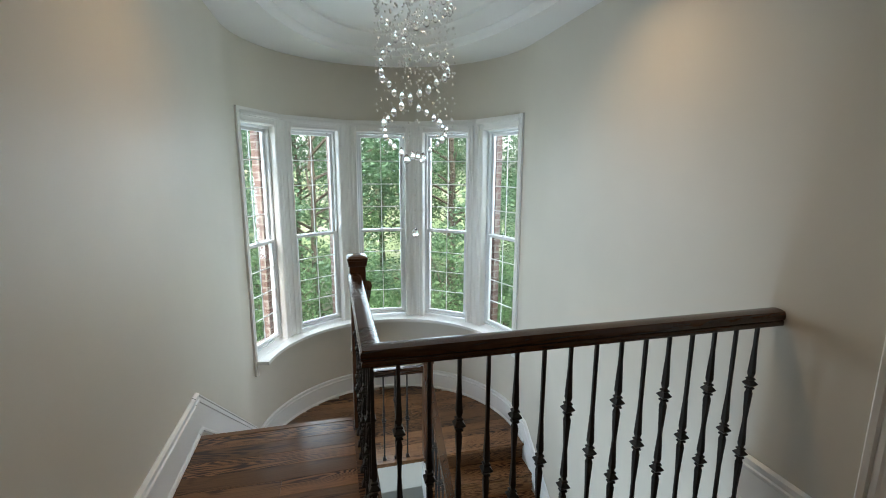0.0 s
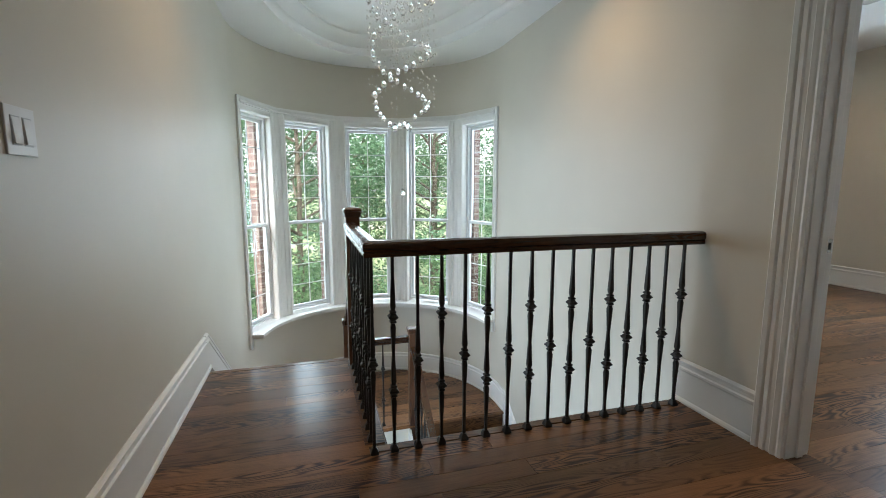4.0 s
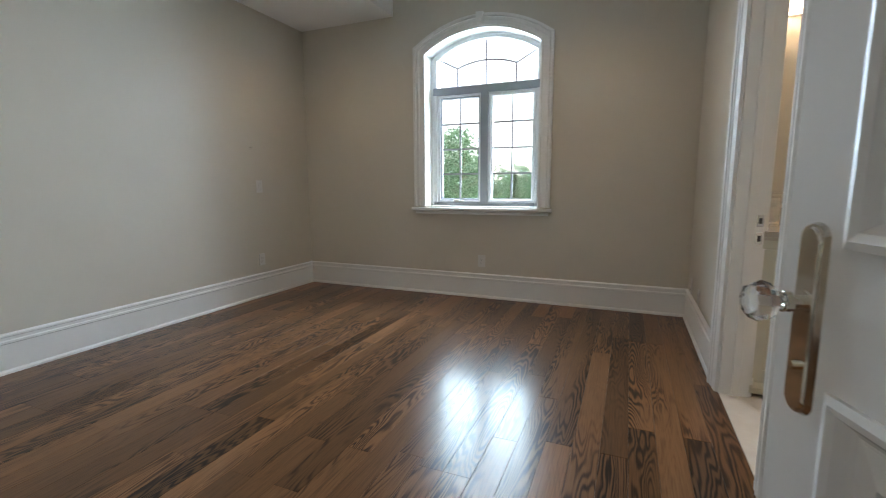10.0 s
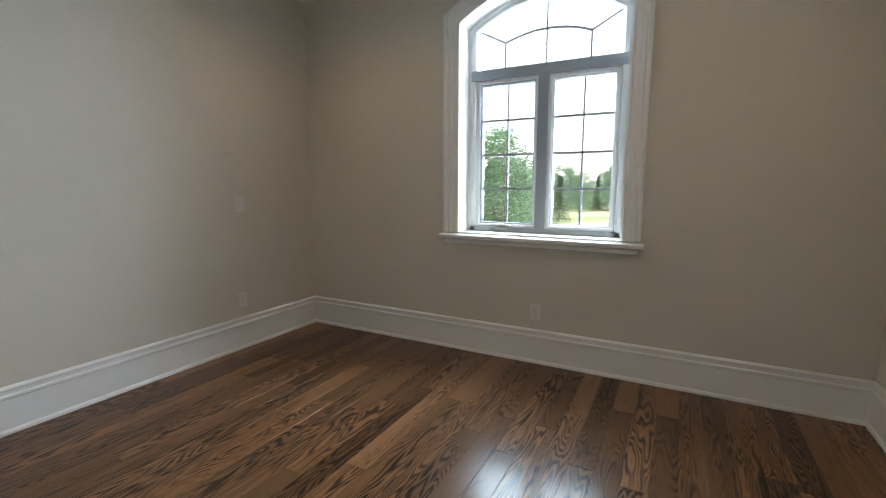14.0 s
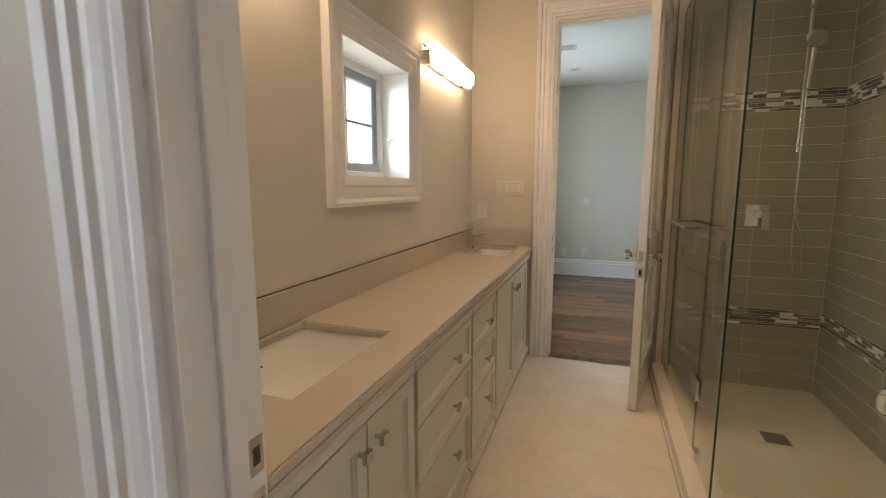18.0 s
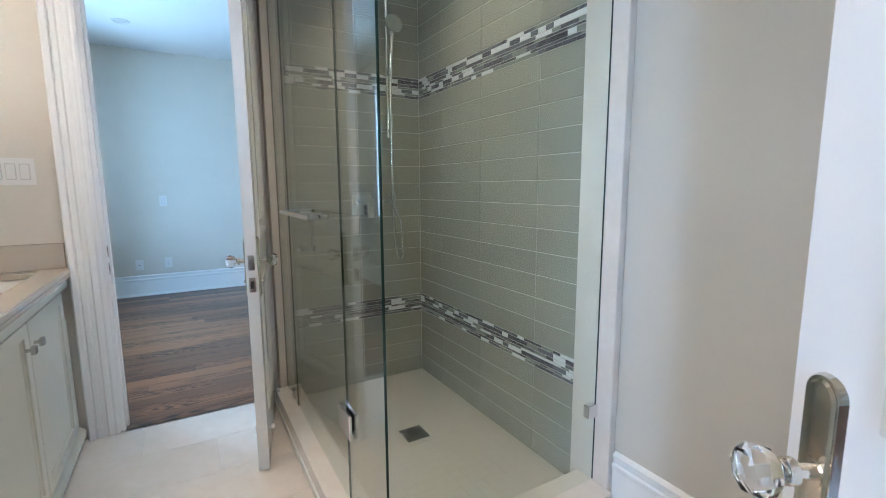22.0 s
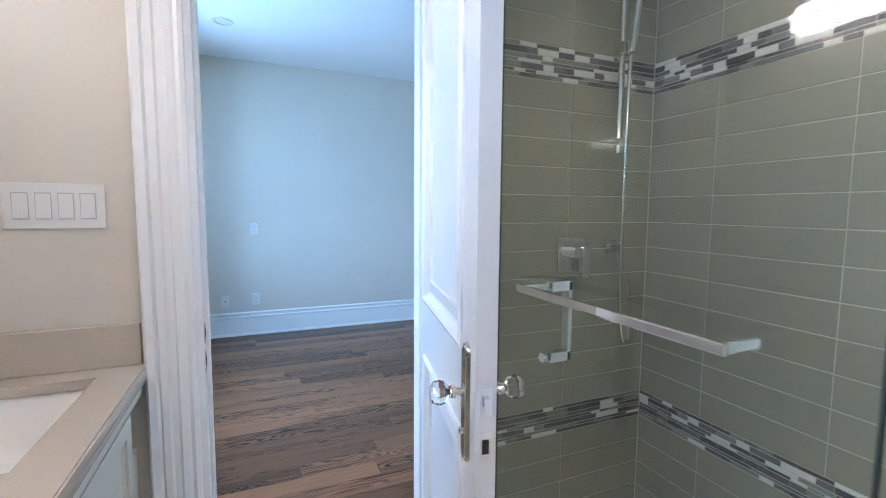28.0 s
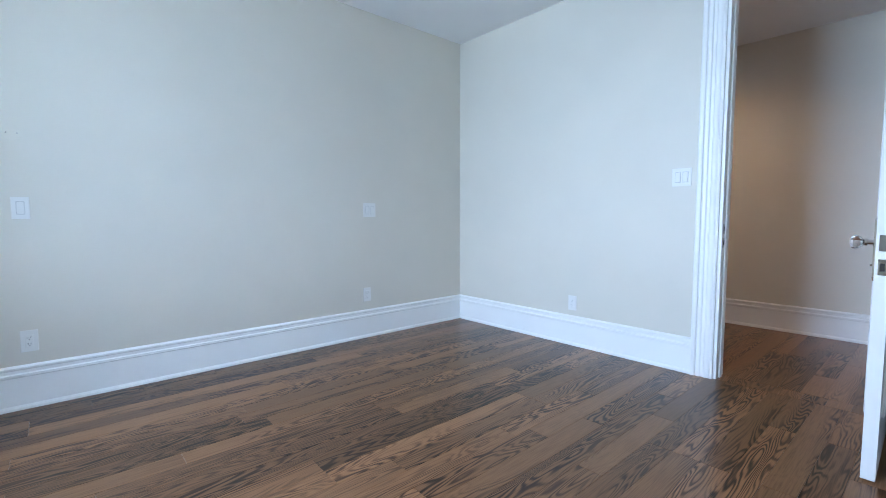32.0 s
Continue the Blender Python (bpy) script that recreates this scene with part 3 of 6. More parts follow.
# ---- mouldings ----
BASE = [(0, 0), (0.026, 0), (0.026, 0.012), (0.02, 0.022), (0.016, 0.024), (0.016, 0.172), (0.021, 0.178), (0.021, 0.190), (0.014, 0.196), (0.014, 0.212), (0.019, 0.217), (0.019, 0.226), (0.006, 0.235), (0, 0.235)]


BASE_RAKE = [(0, 0), (0, 0.02), (0.018, 0.02), (0.024, 0.016), (0.178, 0.016), (0.186, 0.021), (0.198, 0.021), (0.206, 0.014), (0.226, 0.014), (0.236, 0.019), (0.25, 0.012), (0.255, 0)]


def baseboard(path, z=0.0, label="white moulded baseboard"):
    bm = sweep(bmesh.new(), path, BASE, lambda u, v, d: (u, v, z + d))
    return thing("baseboard", bm, TRIM, label, "baseboard", kind="structure")


CAS = 0.125   # casing width
# moulded casing: offset runs from the opening outwards, depth off the wall
CASING = [(0.0, 0), (0.0, 0.016), (0.012, 0.020), (0.022, 0.016), (0.030, 0.020), (0.044, 0.024), (0.050, 0.018), (0.066, 0.018), (0.072, 0.026), (0.088, 0.026), (0.094, 0.020), (0.100, 0.032), (0.118, 0.036), (CAS, 0.030), (CAS, 0)]


def casing(parent, a, b, top, place, low=0.0):
    path = [(b, low), (b, top), (a, top), (a, low)]
    bm = sweep(bmesh.new(), path, [(-o, d) for o, d in CASING], place)
    return part("casing", bm, TRIM, parent)


def door_frame(name, axis, p0, p1, a, b, label, stop, lap=0.0):
    """Jamb lining with its door stops from stop[0] to stop[1], and casings on both faces of an opening."""
    top = tagged(empty(name, (0, 0, 0), label, "door frame", kind="structure"))
    t = 0.018
    if axis == "x":
        bm = boxes((p0, p1, a, a + t, 0, DH), (p0, p1, b - t, b, 0, DH), (p0, p1, a + t, b - t, DH - t, DH))
        lo, hi = (lambda u, v, d: (p0 - d, u, v)), (lambda u, v, d: (p1 + d, u, v))
    else:
        bm = boxes((a, a + t, p0, p1, 0, DH), (b - t, b, p0, p1, 0, DH), (a + t, b - t, p0, p1, DH - t, DH))
        lo, hi = (lambda u, v, d: (u, p0 - d, v)), (lambda u, v, d: (u, p1 + d, v))
    part("jamb", bm, TRIM, top)
    s0, s1 = stop
    c, d = a + t, b - t
    for lo_u, hi_u, z0, z1 in ((c, c + 0.011, 0.001, DH - t), (d - 0.011, d, 0.001, DH - t), (c + 0.011, d - 0.011, DH - t - 0.011, DH - t)):
        spec = (s0, s1, lo_u, hi_u, z0, z1) if axis == "x" else (lo_u, hi_u, s0, s1, z0, z1)
        part("door_stop_strip", boxes(spec, bevel=0.003), TRIM, top)
    casing(top, a + lap, b - lap, DH - lap, lo)
    casing(top, a + lap, b - lap, DH - lap, hi)
    return top


FRAME_A = door_frame("door_frame_1", "x", EX, BX0, *DA, "white moulded casing of the bedroom doorway", (BX0 - 0.078, BX0 - 0.042), 0.010)
FRAME_B = door_frame("door_frame_2", "y", VY1, BY0, *DB, "white moulded casing between bedroom and bathroom", (VY1 + 0.042, VY1 + 0.078))
FRAME_C = door_frame("door_frame_3", "y", CY1, VY0, *DC, "white moulded casing between bathroom and second bedroom", (VY0 - 0.078, VY0 - 0.042))
FRAME_D = door_frame("door_frame_4", "x", CX0 - 0.13, CX0, *DD, "white moulded casing between second bedroom and hall", (CX0 - 0.078, CX0 - 0.042))


# ---- doors ----
def panel_mould(bm, x0, x1, z0, z1, y, s):
    """A raised moulding round a sunk panel and its bevelled field, on the face at y; s points out of the leaf."""
    path = [(x0, z0), (x1, z0), (x1, z1), (x0, z1)]
    prof = [(0.0, -0.010), (0.0, 0.006), (0.010, 0.010), (0.020, 0.006), (0.030, -0.006), (0.036, -0.010)]
    sweep(bm, path, prof, lambda u, v, d: (u, y + s * d, v), True)
    f = 0.075
    sweep(bm, [(x0 + 0.036, z0 + 0.036), (x1 - 0.036, z0 + 0.036), (x1 - 0.036, z1 - 0.036), (x0 + 0.036, z1 - 0.036)],
          [(0.0, -0.012), (0.006, -0.010), (f - 0.036, -0.002), (f - 0.034, -0.012)], lambda u, v, d: (u, y + s * d, v), True)


def door(name, hinge, turn, w, label, side=1, h=DH - 0.03, backset=0.056, kz=0.91):
    """A two-panel leaf. Local x runs from the hinge to the latch, the leaf's faces look along y."""
    root = empty(name, (hinge[0], hinge[1], 0.008), label, "door", kind="structure", turn=turn)
    t = 0.0215
    st = 0.105
    low, high = kz - 0.10, kz + 0.075     # lock rail
    rails = [(0.0, 0.22), (low, high), (h - 0.11, h)]
    bm = boxes((0, st, -t, t, 0, h), (w - st, w, -t, t, 0, h), *[(st, w - st, -t, t, a, b) for a, b in rails])
    bmesh.ops.remove_doubles(bm, verts=bm.verts[:], dist=1e-5)
    part("stiles_and_rails", bm, DOORP, root)
    for lo, hi in ((0.22, low), (high, h - 0.11)):
        bm = boxes((st, w - st, 0.0105 - t, t - 0.0105, lo, hi))
        part("panel", bm, DOORP, root)
        for s in (1, -1):
            part("panel_moulding", panel_mould_mesh(st, w - st, lo, hi, s * t, s), DOORP, root)
    # latch and knobs
    kx = w - backset
    for s in (1, -1):
        bm = bmesh.new()
        pts = []
        for i in range(13):
            a = math.pi * i / 12
            pts.append((kx + 0.024 * math.cos(a), kz + 0.082 + 0.024 * math.sin(a) * 0.85))
        for i in range(13):
            a = math.pi + math.pi * i / 12
            pts.append((kx + 0.024 * math.cos(a), kz - 0.132 + 0.024 * math.sin(a) * 0.85))
        lo = [bm.verts.new((x, s * t, z)) for x, z in pts]
        hi = [bm.verts.new((kx + (x - kx) * 0.86, s * (t + 0.006), kz + (z - kz) * 0.975)) for x, z in pts]
        bm.faces.new(hi)
        bm.faces.new(lo[::-1])
        for i in range(len(pts)):
            j = (i + 1) % len(pts)
            bm.faces.new((lo[i], lo[j], hi[j], hi[i]))
        bp = part("backplate", bm, POLISHED, root, "polished nickel backplate with rounded ends")
        bm = bmesh.new()
        ins = [bm.verts.new((kx + (x - kx) * 0.74, s * (t + 0.0062), kz - 0.025 + (z - kz + 0.025) * 0.955)) for x, z in pts]
        top = [bm.verts.new((kx + (x - kx) * 0.64, s * (t + 0.0088), kz - 0.025 + (z - kz + 0.025) * 0.935)) for x, z in pts]
        bm.faces.new(top)
        for i in range(len(pts)):
            j = (i + 1) % len(pts)
            bm.faces.new((ins[i], ins[j], top[j], top[i]))
        part("raised_field", bm, POLISHED, bp)
        bm = bmesh.new()
        tube(bm, (kx, s * t, kz), (kx, s * (t + 0.036), kz), 0.0085, n=14)
        tube(bm, (kx, s * (t + 0.026), kz), (kx, s * (t + 0.034), kz), 0.014, n=18)
        tube(bm, (kx, s * (t + 0.005), kz), (kx, s * (t + 0.010), kz), 0.015, n=18)
        tube(bm, (kx, s * (t + 0.006), kz - 0.085), (kx, s * (t + 0.016), kz - 0.085), 0.006, n=12)
        part("knob_stem", bm, POLISHED, bp)
        bm = bmesh.new()
        lathe(bm, [(0.010, 0.0), (0.013, 0.006), (0.024, 0.016), (0.0275, 0.028), (0.022, 0.040), (0.010, 0.044)], 8)
        bmesh.ops.transform(bm, matrix=Matrix.Translation((kx, s * (t + 0.034), kz)) @ Matrix.Rotation(radians(-90 * s), 4, "X"), verts=bm.verts[:])
        part("glass_knob", bm, CRYSTAL, bp, "faceted crystal knob")
    bm = boxes((w - 0.0005, w + 0.0015, -0.012, 0.012, kz - 0.03, kz + 0.03), (w + 0.001, w + 0.010, -0.006, 0.006, kz - 0.008, kz + 0.010), (w - 0.0005, w + 0.0015, -0.012, 0.012, kz - 0.12, kz - 0.06))
    part("latch_plate", bm, CHROME, root)
    bm = boxes((w + 0.0012, w + 0.002, -0.007, 0.007, kz - 0.105, kz - 0.075))
    part("bolt_hole", bm, DARKGAP, root)
    for z in (0.25, 0.86, h - 0.72, h - 0.2):
        bm = boxes((-0.0025, 0.0, -t * 0.8, t * 0.8, z - 0.045, z + 0.045))
        tube(bm, (-0.004, side * (t + 0.006), z - 0.048), (-0.004, side * (t + 0.006), z + 0.048), 0.0065, n=12)
        tube(bm, (-0.004, side * (t + 0.006), z - 0.058), (-0.004, side * (t + 0.006), z - 0.048), 0.003, n=8)
        tube(bm, (-0.004, side * (t + 0.006), z + 0.048), (-0.004, side * (t + 0.006), z + 0.056), 0.004, n=8)
        part("hinge", bm, HINGE, root)
    return root


def panel_mould_mesh(x0, x1, z0, z1, y, s):
    bm = bmesh.new()
    panel_mould(bm, x0, x1, z0, z1, y, s)
    return bm


door("door_1", (BX0 + 0.025, DA[0] + 0.03), 17, 0.733, "white two-panel bedroom door standing open", -1)
door("door_2", (DB[0] + 0.02, VY1 - 0.008), 237.1, 0.50, "white two-panel bathroom door standing open with crystal knob", 1, backset=0.044)
door("door_3", (DC[0] + 0.02, VY0 + 0.005), 78.6, 0.715, "white two-panel door opened into the bathroom", 1, backset=0.062, kz=0.897)
door("door_4", (CX0 + 0.02, DD[1] - 0.005), 0.8, 0.755, "white two-panel door opened against the bedroom wall", 1)

baseboard([(WX, 3.865), (WX, -5.03)])
baseboard([(EX, DA[1] + CAS), (EX, 2.79)])
baseboard([(BX0, DA[1] + CAS), (BX0, BY1), (BX1, BY1), (BX1, BY0), (DB[1] + CAS, BY0)][::-1])
baseboard([(DB[0] - CAS, BY0), (BX0, BY0)][::-1])
baseboard([(CX0, DD[0] - CAS), (CX0, CY0), (CX1, CY0), (CX1, CY1), (DC[1] + CAS, CY1)])
baseboard([(DC[0] - CAS, CY1), (CX0, CY1)])

# ---- floorboards ----
def board_mesh(length, width):
    bm = boxes((0, length, 0, width, -0.018, 0))
    top = [e for e in bm.edges if all(v.co.z > -0.001 for v in e.verts)]
    bmesh.ops.bevel(bm, geom=top, offset=0.0006, segments=1, affect="EDGES")
    return mesh_from("plank", bm, FLOORW)


def lay_boards(parent, x0, x1, y0, y1, seed, z=0.0, width=0.108):
    rnd = random.Random(seed)
    meshes = {}
    rows = max(1, round((y1 - y0) / width))
    w = (y1 - y0) / rows
    for r in range(rows):
        x = x0
        first = rnd.choice((0.5, 0.8, 1.1, 1.4))
        while x < x1 - 0.01:
            ln = min(first if x == x0 else rnd.choice((0.7, 0.95, 1.2, 1.5, 1.8)), x1 - x)
            if x1 - x - ln < 0.25:
                ln = x1 - x
            key = (round(ln, 3), round(w, 4))
            if key not in meshes:
                meshes[key] = board_mesh(ln - 0.0008, w - 0.0008)
            share("plank", meshes[key], parent, Matrix.Translation((x, y0 + r * w, z)))
            x += ln

# ---- windows ----
def bars(bm, place, u0, u1, v0, v1, cols, rows, t=0.014, d0=-0.006, d1=0.006):
    """A lattice of slim glazing bars in the u-v plane."""
    def slab(a, b, c, d):
        vs = [bm.verts.new(place(u, v, w)) for w in (d0, d1) for u, v in ((a, c), (b, c), (b, d), (a, d))]
        for f in ((0, 1, 2, 3), (7, 6, 5, 4), (0, 4, 5, 1), (1, 5, 6, 2), (2, 6, 7, 3), (3, 7, 4, 0)):
            bm.faces.new([vs[k] for k in f])
    for i in range(1, cols):
        u = u0 + (u1 - u0) * i / cols
        slab(u - t / 2, u + t / 2, v0, v1)
    for j in range(1, rows):
        v = v0 + (v1 - v0) * j / rows
        slab(u0, u1, v - t / 2, v + t / 2)
    return bm


def frame_ring(u0, u1, v0, v1, width, d0, d1, place, round_in=0.006):
    """A rectangular frame whose inner opening is u0..u1, v0..v1, going outwards by width."""
    bm = bmesh.new()
    prof = [(0, d0), (0, d1 - round_in), (-round_in, d1), (-width, d1), (-width, d0)]
    return sweep(bm, [(u0, v0), (u1, v0), (u1, v1), (u0, v1)], prof, place, True)


def plain_pane(u0, u1, v0, v1, d, place, t=0.004):
    bm = bmesh.new()
    vs = [bm.verts.new(place(u, v, w)) for w in (d, d + t) for u, v in ((u0, v0), (u1, v0), (u1, v1), (u0, v1))]
    for f in ((0, 1, 2, 3), (7, 6, 5, 4), (0, 4, 5, 1), (1, 5, 6, 2), (2, 6, 7, 3), (3, 7, 4, 0)):
        bm.faces.new([vs[k] for k in f])
    return bm


def pane_part(parent, *a, material=None):
    ob = part("pane", plain_pane(*a), material or PANE, parent)
    ob.visible_shadow = False
    return ob


def bow_unit(index):
    """One flat double-hung unit of the bow, between two mullions; the end units have narrow outer casings."""
    mid = radians(BMID - BSTEP * (index - 2))
    r = 1.26
    half = r * math.tan(radians(BSTEP / 2))
    out = Vector((math.cos(mid), math.sin(mid), 0))
    side = Vector((-out.y, out.x, 0))
    c = Vector((BC[0], BC[1], 0)) + out * r

    def place(u, v, d):
        p = c + side * u - out * d
        return (p.x, p.y, v)

    root = empty("window_%d" % (index + 1), (0, 0, 0), "white double-hung window of the bow with muntin grids", "window", kind="structure")
    z0, z1 = BSILL + 0.02, BHEAD - 0.01
    w = 0.272
    wide = half - w
    dep = -0.082
    west, east = (0.018 if index == 0 else wide), (0.018 if index == 4 else wide)
    # fluted jamb casings with their linings, and the head casing between them
    flutes = [(0.0, -0.12), (0.0, 0.0), (0.05, 0.010), (0.16, 0.012), (0.21, 0.006), (0.40, 0.006), (0.45, 0.012), (0.61, 0.014), (0.66, 0.008), (0.82, 0.008), (0.87, 0.014), (1.0, 0.014), (1.0, -0.12)]
    top = z1 - 0.065
    for s, cw in ((1, west), (-1, east)):
        bm = sweep(bmesh.new(), [(s * w, z0), (s * w, z1)], [(-s * o * cw, d) for o, d in flutes], place)
        part("casing", bm, TRIM, root)
    bm = sweep(bmesh.new(), [(w, top), (-w, top)], [(0.0, -0.12), (0.0, 0.0), (-0.006, 0.008), (-0.016, 0.010), (-0.022, 0.005), (-0.05, 0.005), (-0.056, 0.010), (-0.065, 0.010), (-0.065, -0.12)], place)
    part("head_casing", bm, TRIM, root)
    bm = sweep(bmesh.new(), [(w + west, z1 + 0.03), (-w - east, z1 + 0.03)], [(-0.03, -0.1), (-0.03, 0.016), (-0.005, 0.022), (0.012, 0.034), (0.03, 0.036), (0.03, -0.1)], place)
    part("head_moulding", bm, TRIM, root)
    part("window_frame", frame_ring(-w + 0.022, w - 0.022, z0 + 0.045, top - 0.022, 0.022, dep - 0.05, dep + 0.02, place), VINYL, root)
    zm = 0.735
    for lo, hi, d in ((zm - 0.012, top - 0.022, dep - 0.03), (z0 + 0.045, zm + 0.022, dep)):
        sash = part("sash", frame_ring(-w + 0.052, w - 0.052, lo + 0.034, hi - 0.034, 0.03, d - 0.02, d + 0.012, place), VINYL, root)
        ob = part("pane", plain_pane(-w + 0.05, w - 0.05, lo + 0.032, hi - 0.032, d - 0.006, place), PANE, sash)
        ob.visible_shadow = False
        part("grid", bars(bmesh.new(), lambda u, v, q: place(u, v, d + 0.004 + q), -w + 0.052, w - 0.052, lo + 0.034, hi - 0.034, 2, 4, 0.008, -0.004, 0.004), VINYL, sash)
        if d == dep:
            part("sash_lock", boxes_at(place, (-0.022, 0.022, hi, hi + 0.008, d - 0.012, d + 0.008), (-0.008, 0.014, hi + 0.008, hi + 0.016, d - 0.006, d + 0.004)), VINYL, sash)
    bm = sweep(bmesh.new(), [(w, z0), (-w, z0)], [(0.0, -0.16), (0.0, 0.010), (0.012, 0.012), (0.045, -0.08), (0.045, -0.16)], place)
    part("inner_sill", bm, TRIM, root)
    # outer brick jambs close the wall thickness
    part("outer_frame", frame_ring(-w - 0.015, w + 0.015, z0 - 0.02, top + 0.01, 0.14, -0.28, -0.20, place), BRICK, root, "red brick outer jambs")


def boxes_at(place, *specs):
    """Small blocks in the u, v, d frame of a window."""
    bm = bmesh.new()
    for u0, u1, v0, v1, d0, d1 in specs:
        vs = [bm.verts.new(place(u, v, w)) for w in (d0, d1) for u, v in ((u0, v0), (u1, v0), (u1, v1), (u0, v1))]
        for f in ((0, 1, 2, 3), (7, 6, 5, 4), (0, 4, 5, 1), (1, 5, 6, 2), (2, 6, 7, 3), (3, 7, 4, 0)):
            bm.faces.new([vs[k] for k in f])
    return bm


for n in range(5):
    bow_unit(n)

bm = sweep(bmesh.new(), arc(BOW0 + 1.5, BOW1 - 1.5, 144, BR), [(0.0, 0.0), (0.045, 0.004), (0.055, 0.016), (0.045, 0.028), (0.0, 0.03), (-0.14, 0.03), (-0.14, 0.0)], lambda u, v, d: (u, v, BSILL - 0.012 + d))
thing("bow_window_sill", bm, TRIM, "white curved window stool under the bow windows", "window sill", kind="structure", smooth=True)
bm = sweep(bmesh.new(), arc(BOW0 + 1.0, BOW1 - 1.0, 144, BR), [(0, 0), (0.012, 0), (0.018, 0.02), (0.014, 0.03), (0.014, 0.06), (0, 0.06)], lambda u, v, d: (u, v, BSILL - 0.075 + d))
thing("bow_sill_apron", bm, TRIM, "white moulded apron under the bow sill", "trim", kind="structure", smooth=True)


def bow_edge_trims():
    for a, s in ((BOW0 + 0.6, 1), (BOW1 - 0.6, -1)):
        c, q = math.cos(radians(a)), math.sin(radians(a))
        n = Vector((-c, -q, 0))
        t = Vector((-q, c, 0)) * s
        base = Vector((BC[0], BC[1], 0)) + Vector((c, q, 0)) * BR
        bm = bmesh.new()
        sweep(bm, [(0, BSILL - 0.13), (0, BHEAD + 0.05)], [(-0.03, 0), (-0.03, 0.02), (-0.01, 0.03), (0.012, 0.028), (0.02, 0.016), (0.02, 0)], lambda u, v, d: tuple(base + t * u + n * d + Vector((0, 0, v))))
        thing("bow_edge_trim", bm, TRIM, "white vertical trim at the end of the bow windows", "trim", kind="structure")


bow_edge_trims()


def arch_path(half, spring, rise, centre=WY, n=22, low=None):
    pts = [(centre - half + 2 * half * i / n, arch_top(centre - half + 2 * half * i / n, half, centre, spring, rise)) for i in range(n + 1)]
    return ([(centre - half, low)] if low is not None else []) + pts + ([(centre + half, low)] if low is not None else [])


